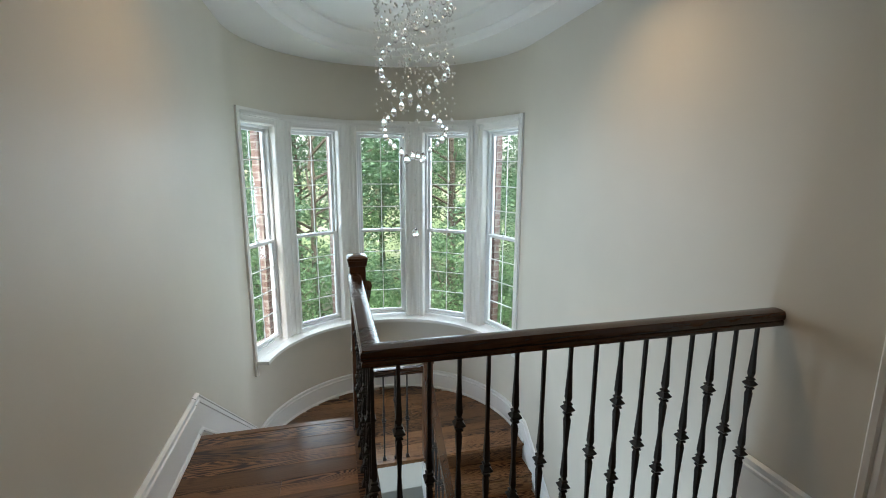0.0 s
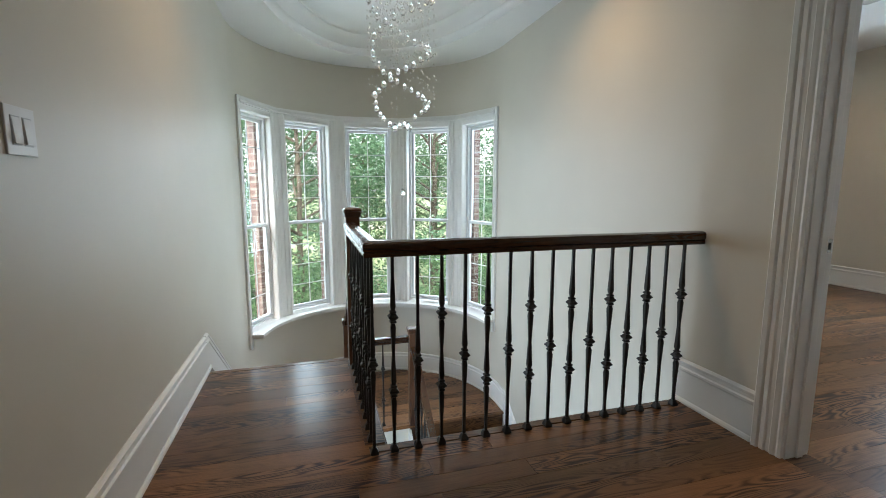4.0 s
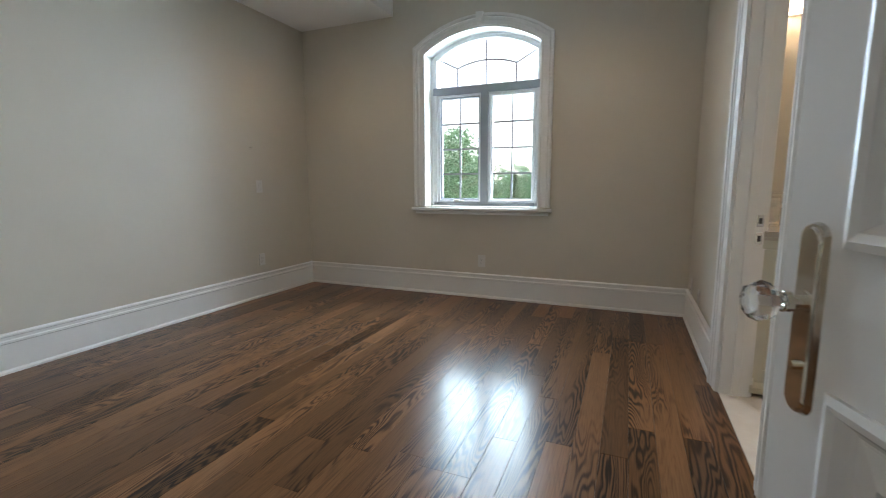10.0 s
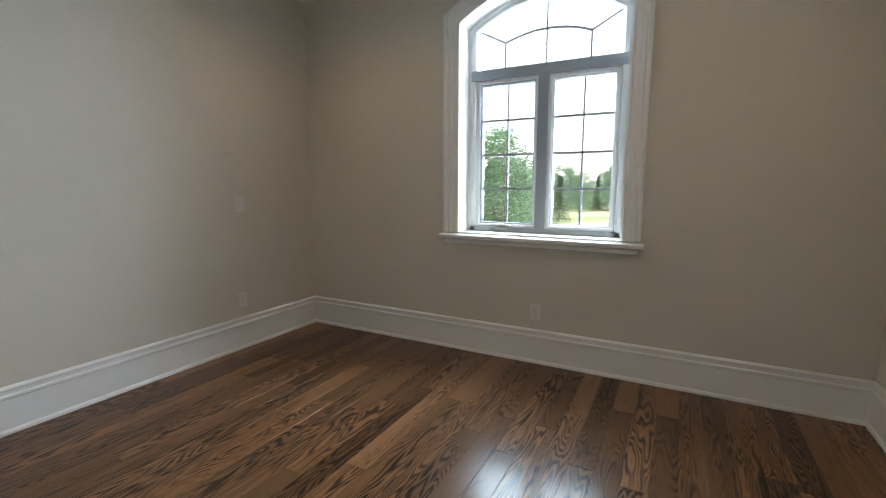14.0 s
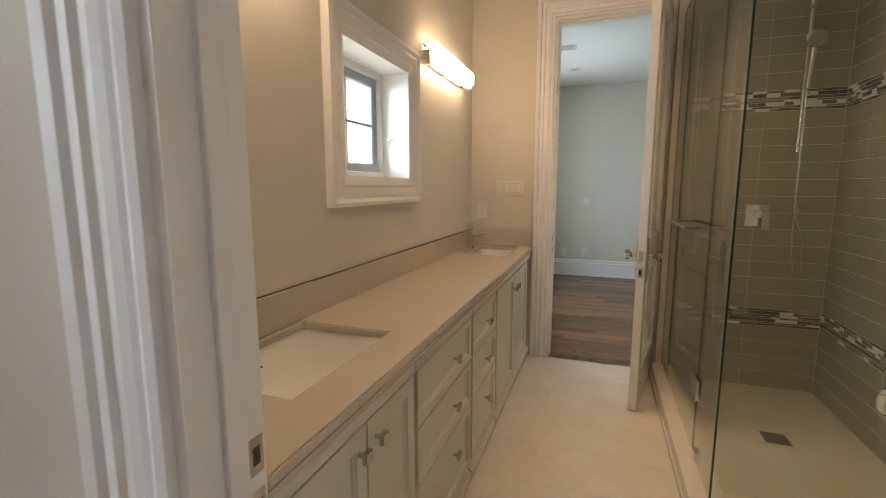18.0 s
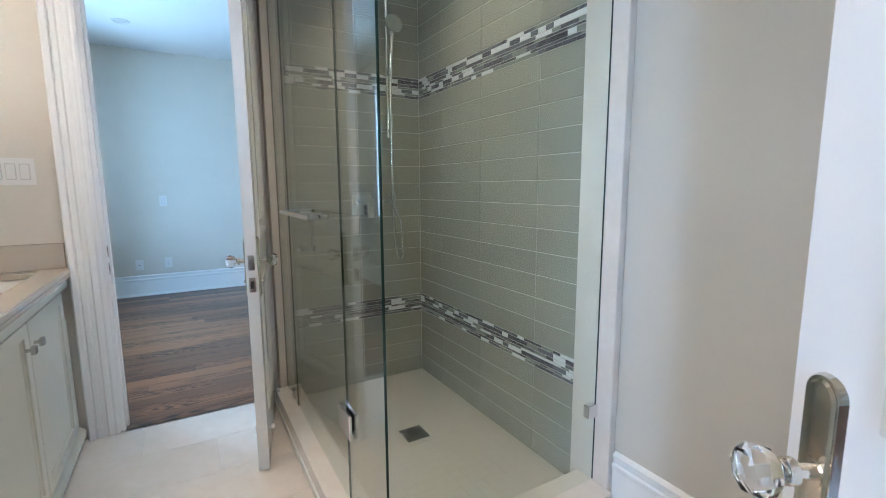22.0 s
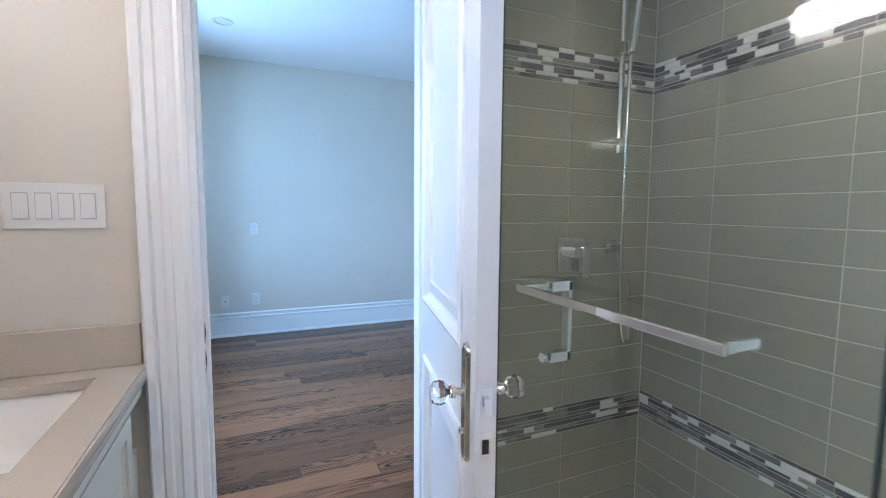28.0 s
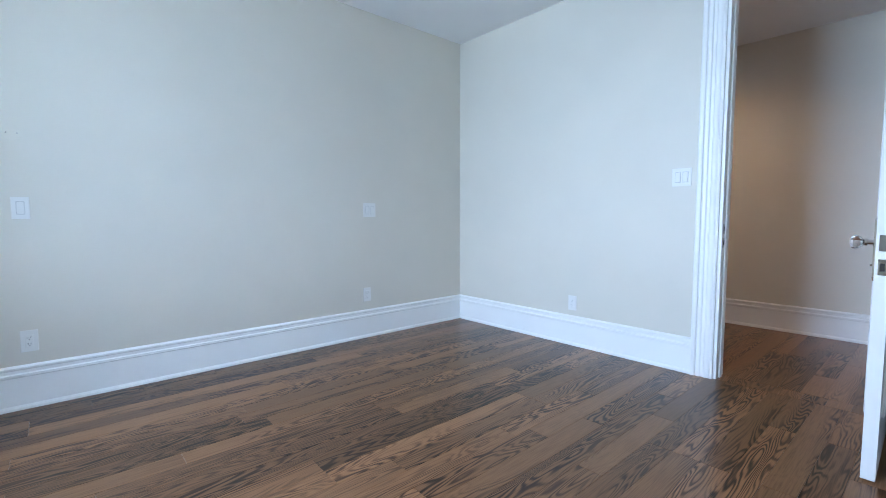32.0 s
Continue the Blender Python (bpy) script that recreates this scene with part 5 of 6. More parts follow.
ZT, ZB = CT - 0.088, 0.10
c = cabinet_unit("sink_cabinet", 0.662, 1.2815, "grey-green painted sink cabinet with two doors under the counter", 0.24)
shaker(c, "cabinet_door", 0.672, 0.945, ZB, ZT, 0.905, 0.70)
shaker(c, "cabinet_door", 0.948, 1.272, ZB, ZT, 0.985, 0.70)
for y0, y1, ky in ((0.062, 0.655, 0.30), (-0.408, 0.050, -0.19)):
    c = cabinet_unit("drawer_cabinet", y0, y1, "grey-green painted bank of three vanity drawers")
    for lo, hi, kz in ((0.575, ZT, 0.665), (0.385, 0.57, 0.48), (ZB, 0.38, 0.285)):
        shaker(c, "drawer_front", y0 + 0.008, y1 - 0.008, lo, hi, ky, kz, 0.042)
c = cabinet_unit("sink_cabinet", -1.555, -0.42, "grey-green painted double-door cabinet under the far sink", 0.24)
shaker(c, "cabinet_door", -0.925, -0.43, ZB, ZT, -0.875, 0.67)
shaker(c, "cabinet_door", -1.43, -0.928, ZB, ZT, -0.975, 0.67)


def countertop():
    root = empty("vanity_countertop", (0, 0, 0), "beige speckled quartz countertop with backsplash", "countertop")
    sinks = [(5.96, 6.275, 0.59, 1.055), (5.925, 6.20, -1.47, -1.04)]
    z0, z1, x0, x1 = CT - 0.026, CT, 5.826, VX1 - 0.001
    ys = [VY0 + 0.002, -1.47, -1.04, 0.59, 1.055, VY1 - 0.002]
    xs = [x0, 5.925, 5.96, 6.20, 6.275, x1]
    bm = bmesh.new()
    for a, b in zip(ys, ys[1:]):
        for p, q in zip(xs, xs[1:]):
            if not any(s[0] <= p and q <= s[1] and s[2] <= a and b <= s[3] for s in sinks):
                box(bm, p, q, a, b, z0, z1)
    bmesh.ops.remove_doubles(bm, verts=bm.verts[:], dist=1e-5)
    bm.verts.index_update()
    twins = {}
    for f in bm.faces:
        twins.setdefault(tuple(sorted(v.index for v in f.verts)), []).append(f)
    bmesh.ops.delete(bm, geom=[f for fs in twins.values() if len(fs) > 1 for f in fs], context="FACES")
    bmesh.ops.dissolve_limit(bm, angle_limit=0.01, verts=bm.verts[:], edges=bm.edges[:])
    edges = [e for e in bm.edges if len(e.link_faces) == 2 and e.calc_face_angle(0) > 1]
    bmesh.ops.bevel(bm, geom=edges, offset=0.004, segments=2, affect="EDGES", clamp_overlap=True)
    part("slab", bm, QUARTZ, root)
    part("front_edge", boxes((x0 + 0.001, x0 + 0.011, VY0 + 0.003, VY1 - 0.003, CT - 0.042, CT - 0.0262), bevel=0.002), QUARTZ, root)
    part("backsplash", boxes((VX1 - 0.021, VX1 - 0.001, VY0 + 0.002, VY1 - 0.002, CT + 0.001, CT + 0.115), bevel=0.002), QUARTZ, root)
    part("backsplash", boxes((x0 + 0.012, VX1 - 0.022, VY0 + 0.002, VY0 + 0.021, CT + 0.001, CT + 0.115), bevel=0.002), QUARTZ, root)
    part("caulk_line", boxes((VX1 - 0.006, VX1 - 0.0005, VY0 + 0.002, VY1 - 0.002, CT + 0.1152, CT + 0.1175)), DARKGAP, root, "dark gap above the backsplash")
    for s in sinks:
        sink(*s)
    faucet(6.20, 1.16, 90)
    faucet(6.24, -1.29)


def sink(x0, x1, y0, y1):
    root = empty("undermount_sink", (0, 0, 0), "white rectangular undermount ceramic sink set in the counter", "sink", "vanity sinks")
    bm = bmesh.new()
    n = 6
    rings = []

    def loop(inset, z, rad):
        pts = []
        for cx, cy, a0 in ((x1 - inset - rad, y1 - inset - rad, 0), (x0 + inset + rad, y1 - inset - rad, 90), (x0 + inset + rad, y0 + inset + rad, 180), (x1 - inset - rad, y0 + inset + rad, 270)):
            for k in range(n + 1):
                a = radians(a0 + 90 * k / n)
                pts.append(bm.verts.new((cx + rad * math.cos(a), cy + rad * math.sin(a), z)))
        return pts

    for inset, z, rad in ((-0.02, CT - 0.027, 0.03), (-0.008, CT - 0.027, 0.03), (-0.002, CT - 0.04, 0.03), (0.012, CT - 0.125, 0.035), (0.022, CT - 0.146, 0.04), (0.042, CT - 0.157, 0.035), (0.06, CT - 0.160, 0.03), (0.11, CT - 0.164, 0.01)):
        rings.append(loop(inset, z, rad))
    for lo, hi in zip(rings, rings[1:]):
        m = len(lo)
        for i in range(m):
            bm.faces.new((lo[i], lo[(i + 1) % m], hi[(i + 1) % m], hi[i]))
    bm.faces.new(rings[-1])
    ob = part("basin", bm, CERAMIC, root, smooth=True)
    cx, cy = (x0 + x1) / 2, (y0 + y1) / 2
    bm = tube(bmesh.new(), (cx, cy, CT - 0.166), (cx, cy, CT - 0.162), 0.03, n=20)
    tube(bm, (cx, cy, CT - 0.162), (cx, cy, CT - 0.158), 0.02, n=20)
    part("drain", bm, CHROME, root)
    for k in (-1, 0, 1):
        bm = tube(bmesh.new(), (x1 - 0.004, cy + 0.026 * k, CT - 0.078 - 0.004 * abs(k)), (x1 + 0.01, cy + 0.026 * k, CT - 0.076 - 0.004 * abs(k)), 0.0085, n=12)
        part("overflow_hole", bm, DARKGAP, root)


def faucet(x, y, turn=0):
    root = empty("basin_faucet", (x, y, CT), "square chrome single-lever faucet beside the sink", "faucet", "vanity faucets", turn=turn)
    part("body", boxes((-0.022, 0.022, -0.022, 0.022, 0.0, 0.155), (-0.027, 0.027, -0.027, 0.027, 0, 0.006), bevel=0.002), CHROME, root)
    part("spout", boxes((-0.115, -0.021, -0.017, 0.017, 0.100, 0.124), (-0.112, -0.092, -0.012, 0.012, 0.092, 0.101), bevel=0.003), CHROME, root)
    part("lever", boxes((-0.022, 0.022, -0.022, 0.022, 0.158, 0.178), (-0.085, 0.022, -0.016, 0.016, 0.178, 0.187), bevel=0.002), CHROME, root)


countertop()


def vanity_light(y0, y1):
    root = empty("vanity_light", (0, 0, 0), "chrome bar wall light with four lit frosted glass shades", "wall lamp", "vanity lights")
    x, zc = VX1, 1.998
    part("backplate", boxes((x - 0.022, x - 0.001, y0 + 0.02, y1 - 0.02, zc - 0.045, zc + 0.045), bevel=0.003), CHROME, root)
    part("end_plate", boxes((x - 0.07, x - 0.02, y1 - 0.018, y1 - 0.004, zc - 0.072, zc + 0.004), bevel=0.003), CHROME, root)
    step = (y1 - y0 - 0.02) / 4
    for k in range(4):
        a = y0 + step * k + 0.016
        b = a + step - 0.032
        bm = boxes((x - 0.105, x - 0.035, a, b, zc - 0.052, zc + 0.056))
        bmesh.ops.bevel(bm, geom=bm.edges[:], offset=0.02, segments=4, affect="EDGES")
        part("shade", bm, LAMPGLASS, root, smooth=True)
        part("shade_clip", boxes((x - 0.036, x - 0.02, (a + b) / 2 - 0.02, (a + b) / 2 + 0.02, zc - 0.02, zc + 0.02)), CHROME, root)


vanity_light(-1.275, -0.50)
vanity_light(0.54, 1.27)


# ---- shower ----
def block_mesh(name, lx, ly, lz, material, bevel=0.0015):
    """A small tile with its front edges eased; x is the way it faces."""
    bm = boxes((0, lx, 0, ly, 0, lz))
    front = [e for e in bm.edges if all(v.co.x > lx - 1e-6 for v in e.verts)]
    bmesh.ops.bevel(bm, geom=front, offset=bevel, segments=1, affect="EDGES")
    return mesh_from(name, bm, material)


def tiled_face(parent, to_world, u0, u1, joints, seed):
    """Stack-bond glass tiles with two stick-mosaic bands; to_world maps (off the wall, along, up)."""
    rnd = random.Random(seed)
    cache = {}

    def put(name, ua, ub, za, zb, material, depth):
        key = (name, round(ub - ua, 4), round(zb - za, 4))
        if key not in cache:
            cache[key] = block_mesh(name, depth, ub - ua, zb - za, material)
        share(name, cache[key], parent, to_world @ Matrix.Translation((0, ua, za)))

    rows = [(0.1017 * i, 0.1017 * (i + 1)) for i in range(4)]
    rows += [(0.517 + 0.1017 * i, 0.517 + 0.1017 * (i + 1)) for i in range(12)]
    rows += [(1.857 + 0.1017 * i, min(1.857 + 0.1017 * (i + 1), HC - 0.002)) for i in range(9)]
    cuts = [u0] + [j for j in joints if u0 < j < u1] + [u1]
    for za, zb in rows:
        if zb - za < 0.012:
            continue
        for a, b in zip(cuts, cuts[1:]):
            put("tile", a + 0.0012, b - 0.0012, za + 0.0015, zb - 0.0015, TILE, 0.010)
    for z0, z1 in ((0.407, 0.517), (1.737, 1.857)):
        n = 7
        hgt = [1.0, 0.7, 1.35, 0.7, 1.0, 1.35, 0.9]
        tot = sum(hgt)
        z = z0
        for k in range(n):
            zb = z + (z1 - z0) * hgt[k] / tot
            u = u0
            while u < u1 - 0.004:
                ln = rnd.choice((0.045, 0.07, 0.095))
                ub = min(u + ln, u1)
                if u1 - ub < 0.012:
                    ub = u1
                put("mosaic_stick", u + 0.0008, ub - 0.0008, z + 0.0012, zb - 0.0012, MOSAIC, 0.010)
                u = ub
            z = zb


# stone jambs, curb
def stone_piece(name, spec, label):
    thing(name, boxes(spec, bevel=0.004), STONE, label, "stone trim", kind="structure")


stone_piece("shower_jamb_west", (VX0 + 0.001, TX + 0.022, -0.145, 0.04, 0.002, 2.62), "cream stone strip edging the tiled wall")
stone_piece("shower_jamb_south", (4.85, 4.955, VY0 + 0.001, TY + 0.016, 0.002, 2.62), "cream stone strip beside the doorway")
thing("shower_curb", boxes((4.85, 4.985, TY + 0.017, -0.105, 0.002, 0.09), (TX + 0.023, 4.985, -0.105, 0.065, 0.002, 0.09), bevel=0.006), STONE, "cream stone curb round the shower floor", "shower curb", kind="structure")
thing("curb_joint", boxes((4.986, 4.994, TY + 0.02, 0.07, 0.001, 0.03)), CERAMIC, "white sealed joint along the curb", "trim", kind="structure")

# drain
drain = empty("shower_drain", (4.46, -0.79, 0.004), "square chrome slotted drain in the shower floor", "drain")
part("drain_frame", frame_ring(-0.05, 0.05, -0.05, 0.05, 0.008, 0.0, 0.004, lambda u, v, d: (u, v, d), 0.001), CHROME, drain)
part("drain_pan", boxes((-0.05, 0.05, -0.05, 0.05, -0.001, 0.0005)), DARKGAP, drain)
for k in range(7):
    part("slat", boxes((-0.05, 0.05, -0.045 + 0.0138 * k, -0.038 + 0.0138 * k, 0.001, 0.0035)), CHROME, drain)

# glass enclosure
GXP, GYP, GH = 4.917, -0.03, 2.36


def shower_enclosure():
    root = empty("shower_enclosure", (0, 0, 0), "frameless clear glass shower enclosure on a stone curb", "shower screen")

    def sheet(name, x0, x1, y0, y1, z0, z1):
        ob = part(name, boxes((x0, x1, y0, y1, z0, z1)), SHOWERG, root)
        ob.visible_shadow = False
        e = []
        t = 0.0008
        along_y = (y1 - y0) > (x1 - x0)
        if along_y:
            e = [(x0, x1, y0 - t, y0, z0, z1), (x0, x1, y1, y1 + t, z0, z1), (x0, x1, y0, y1, z1, z1 + t)]
        else:
            e = [(x0 - t, x0, y0, y1, z0, z1), (x1, x1 + t, y0, y1, z0, z1), (x0, x1, y0, y1, z1, z1 + t)]
        part("glass_edge", boxes(*e), GLASSEDGE, ob, "dark green polished glass edge")
        return ob

    a, b = GXP - 0.003, GXP + 0.003
    sheet("fixed_pane", a, b, TY + 0.02, -1.203, 0.092, GH)
    sheet("glass_door", a, b, -1.198, -0.372, 0.100, GH - 0.01)
    sheet("fixed_pane", a, b, -0.368, GYP + 0.003, 0.092, GH)
    sheet("fixed_pane", TX + 0.024, a - 0.002, GYP - 0.003, GYP + 0.003, 0.092, GH)

    def clamp(name, spec):
        part(name, boxes(spec, bevel=0.003), CHROME, root)

    for z in (0.36, 2.08):
        for s in (-1, 1):
            clamp("hinge", tuple(sorted((GXP + s * 0.0055, GXP + s * 0.016))) + (-0.43, -0.31, z, z + 0.09))
    for y, z in ((-0.30, 0.0915), (-1.30, 0.0915)):
        clamp("clamp", (GXP - 0.014, GXP + 0.014, y - 0.022, y + 0.022, z, z + 0.05))
    clamp("clamp", (4.47, 4.515, GYP - 0.014, GYP + 0.014, 0.0915, 0.14))
    clamp("clamp", (TX + 0.0235, TX + 0.07, GYP - 0.014, GYP + 0.014, 1.93, 1.98))
    clamp("clamp", (TX + 0.0235, TX + 0.07, GYP - 0.014, GYP + 0.014, 0.35, 0.40))
    # towel bar outside, upright pull inside
    bm = boxes((4.985, 4.997, -0.985, -0.495, 1.092, 1.110), (b, 4.985, -0.983, -0.967, 1.093, 1.109), (b, 4.985, -0.513, -0.497, 1.093, 1.109), bevel=0.003)
    part("towel_bar", bm, CHROME, root, "flat chrome towel bar")
    bm = boxes((4.855, 4.867, -0.985, -0.961, 0.92, 1.112), (4.855, a, -0.985, -0.961, 1.088, 1.112), (4.855, a, -0.985, -0.961, 0.92, 0.944), bevel=0.002)
    part("pull_handle", bm, CHROME, root, "square chrome pull handle")
    bm = tube(bmesh.new(), (b, -0.973, 0.932), (b + 0.01, -0.973, 0.932), 0.012, n=14)
    part("pull_boss", bm, CHROME, root)


shower_enclosure()


def shower_set():
    root = empty("hand_shower_set", (0, 0, 0), "chrome slide bar with hand shower and looped hose", "shower")
    x, y = 4.283, TY + 0.06
    part("slide_bar", tube(bmesh.new(), (x, y, 1.49), (x, y, 2.33), 0.0125, n=16), CHROME, root, smooth=True)
    for z in (1.53, 2.29):
        bm = boxes((x - 0.014, x + 0.014, TY, y + 0.012, z - 0.014, z + 0.014), bevel=0.002)
        part("bracket", bm, CHROME, root)
    bm = boxes((x - 0.02, x + 0.02, y - 0.02, y + 0.03, 1.84, 1.885), bevel=0.003)
    part("slider", bm, CHROME, root)
    bm = tube(bmesh.new(), (x, y + 0.045, 1.84), (x, y + 0.075, 2.06), 0.011, 0.013, n=14)
    lathe(bm, [(0.012, 0.0), (0.045, 0.012), (0.052, 0.02), (0.05, 0.03)], 24)
    bm.verts.ensure_lookup_table()
    head = [v for v in bm.verts if v.co.z < 0.1]
    bmesh.ops.transform(bm, matrix=Matrix.Translation((x, y + 0.075, 2.09)) @ Matrix.Rotation(radians(-75), 4, "X"), verts=head)
    part("hand_shower", bm, CHROME, root, smooth=True)
    hose = bpy.data.curves.new("hose", "CURVE")
    hose.dimensions, hose.bevel_depth, hose.bevel_resolution, hose.resolution_u = "3D", 0.007, 3, 10
    sp = hose.splines.new("BEZIER")
    pts = [((x, y + 0.042, 1.83), (0, -0.002, -0.12)), ((x - 0.005, y + 0.03, 1.25), (0, 0, -0.2)), ((x - 0.045, y + 0.03, 0.77), (-0.035, 0, 0)), ((x - 0.07, y + 0.01, 0.93), (0, 0, 0.09)), ((x - 0.03, TY + 0.045, 1.11), (0.0, -0.01, 0.04))]
    sp.bezier_points.add(len(pts) - 1)
    for bp, (p, d) in zip(sp.bezier_points, pts):
        bp.co = p
        bp.handle_left = Vector(p) - Vector(d)
        bp.handle_right = Vector(p) + Vector(d)
    hose.materials.append(CHROME)
    ob = new("hose", hose)
    ob.parent = root
    bm = boxes((x - 0.055, x - 0.005, TY + 0.0005, TY + 0.012, 1.11, 1.16), (x - 0.042, x - 0.018, TY + 0.01, TY + 0.05, 1.12, 1.145), bevel=0.002)
    part("wall_outlet", bm, CHROME, root)
    valve = empty("shower_valve", (4.44, TY, 1.11), "square chrome shower valve with lever", "shower valve")
    part("plate", boxes((-0.062, 0.062, 0.0005, 0.009, -0.068, 0.068), bevel=0.003), CHROME, valve)
    part("stem", tube(bmesh.new(), (0, 0.008, 0.01), (0, 0.05, 0.01), 0.022, n=20), CHROME, valve)
    part("lever", boxes((-0.055, -0.018, 0.03, 0.055, -0.085, 0.03), bevel=0.003), CHROME, valve)


shower_set()

# bathroom baseboards and threshold
baseboard([(VX0, VY1), (VX0, 0.045)])
baseboard([(DB[0] - CAS, VY1), (VX0, VY1)])
thing("bath_threshold", boxes((DB[0] + 0.019, DB[1] - 0.019, VY1 - 0.01, BY0 - 0.001, -0.02, 0.003), bevel=0.003), STONE, "cream stone threshold in the bathroom doorway", "threshold", kind="structure")


def door_stop(at, aim, label):
    root = empty("door_stop", at, label, "door stop", "door stops")
    a = Vector(aim)
    bm = tube(bmesh.new(), (0, 0, 0), a * 0.006, 0.016, n=14)
    tube(bm, a * 0.006, a * 0.065, 0.005, n=10)
    part("rod", bm, CHROME, root)
    part("bumper", tube(bmesh.new(), a * 0.065, a * 0.078, 0.010, n=12), PLATE, root)


door_stop((5.155, -0.93, 0.16), (-1, 0, 0), "small chrome rod stop low on the door leaf")
door_stop((5.05, -1.42, 0.10), (-1, 0, 0), "small chrome rod stop low beside the shower curb")

# tiles of the shower, last of the room
bed = thing("shower_wall_west", boxes((VX0 + 0.0005, TX - 0.0022, TY - 0.01, -0.144, 0.002, HC)), GROUT, "grey-green glass tiled shower wall with two mosaic bands", "tiled wall", kind="structure")
tiled_face(bed, Matrix.Translation((TX - 0.010, 0, 0)), TY, -0.146, (-1.214, -0.82, -0.40), 11)
bed = thing("shower_wall_south", boxes((VX0 + 0.0005, 4.85, VY0 + 0.0005, TY - 0.0022, 0.002, HC)), GROUT, "grey-green glass tiled wall behind the shower fittings", "tiled wall", kind="structure")
tiled_face(bed, Matrix.Translation((TX, TY - 0.010, 0)) @ Matrix.Rotation(radians(90), 4, "Z") @ Matrix.Diagonal((1, -1, 1, 1)), 0.0, 4.849 - TX, (0.40, 0.80), 12)


def shower_floor():
    sub = bpy.data.objects["floor_bath"]
    bm = bmesh.new()
    s, g = 0.052, 0.0018
    nx, ny = int((4.85 - TX) / s), int((-0.105 - TY) / s)
    for i in range(nx + 1):
        for j in range(ny + 1):
            x, y = TX + i * s, TY + j * s
            x2, y2 = min(x + s - g, 4.85), min(y + s - g, -0.105)
            if x2 - x < 0.006 or y2 - y < 0.006 or (abs((x + x2) / 2 - 4.46) < 0.075 and abs((y + y2) / 2 + 0.79) < 0.075):
                continue
            vs = [bm.verts.new(p) for p in ((x, y, -0.004), (x2, y, -0.004), (x2, y2, -0.004), (x, y2, -0.004), (x + .001, y + .001, 0), (x2 - .001, y + .001, 0), (x2 - .001, y2 - .001, 0), (x + .001, y2 - .001, 0))]
            for f in ((4, 5, 6, 7), (0, 1, 5, 4), (1, 2, 6, 5), (2, 3, 7, 6), (3, 0, 4, 7)):
                bm.faces.new([vs[k] for k in f])
    tagged(part("floor_mosaic", bm, SHOWERFLOOR, sub), "small pale square mosaic tiles", kind="stuff")
    part("mortar", boxes((VX0, 4.86, TY - 0.02, -0.09, -0.011, -0.0004)), SHOWERFLOOR, sub)
    part("drain_bed", boxes((4.385, 4.535, -0.865, -0.715, -0.0014, 0.001)), SHOWERFLOOR, sub)
    cache = {}
    ys = [VY0 + 0.002 + 0.305 * k for k in range(10)] + [VY1 - 0.002]
    for k, (a, b) in enumerate(zip(ys, ys[1:])):
        off = 0.305 if k % 2 else 0.0
        xx = [4.06] + [x for x in (4.384 - off, 4.994 - off, 5.604 - off, 6.214 - off) if x > 4.1] + [6.28]
        for x, x2 in zip(xx, xx[1:]):
            if b < 0.065:
                x = max(x, 4.995)
            if x2 - x < 0.03 or x > 5.95:
                continue
            key = (round(x2 - x, 3), round(b - a, 3))
            if key not in cache:
                bm = boxes((0, x2 - x - 0.0012, 0, b - a - 0.0012, -0.0033, 0))
                bmesh.ops.bevel(bm, geom=[e for e in bm.edges if all(v.co.z > -1e-6 for v in e.verts)], offset=0.0006, segments=1, affect="EDGES")
                cache[key] = mesh_from("tile", bm, STONE)
            share("tile", cache[key], sub, Matrix.Translation((x, a, 0.0)))


shower_floor()

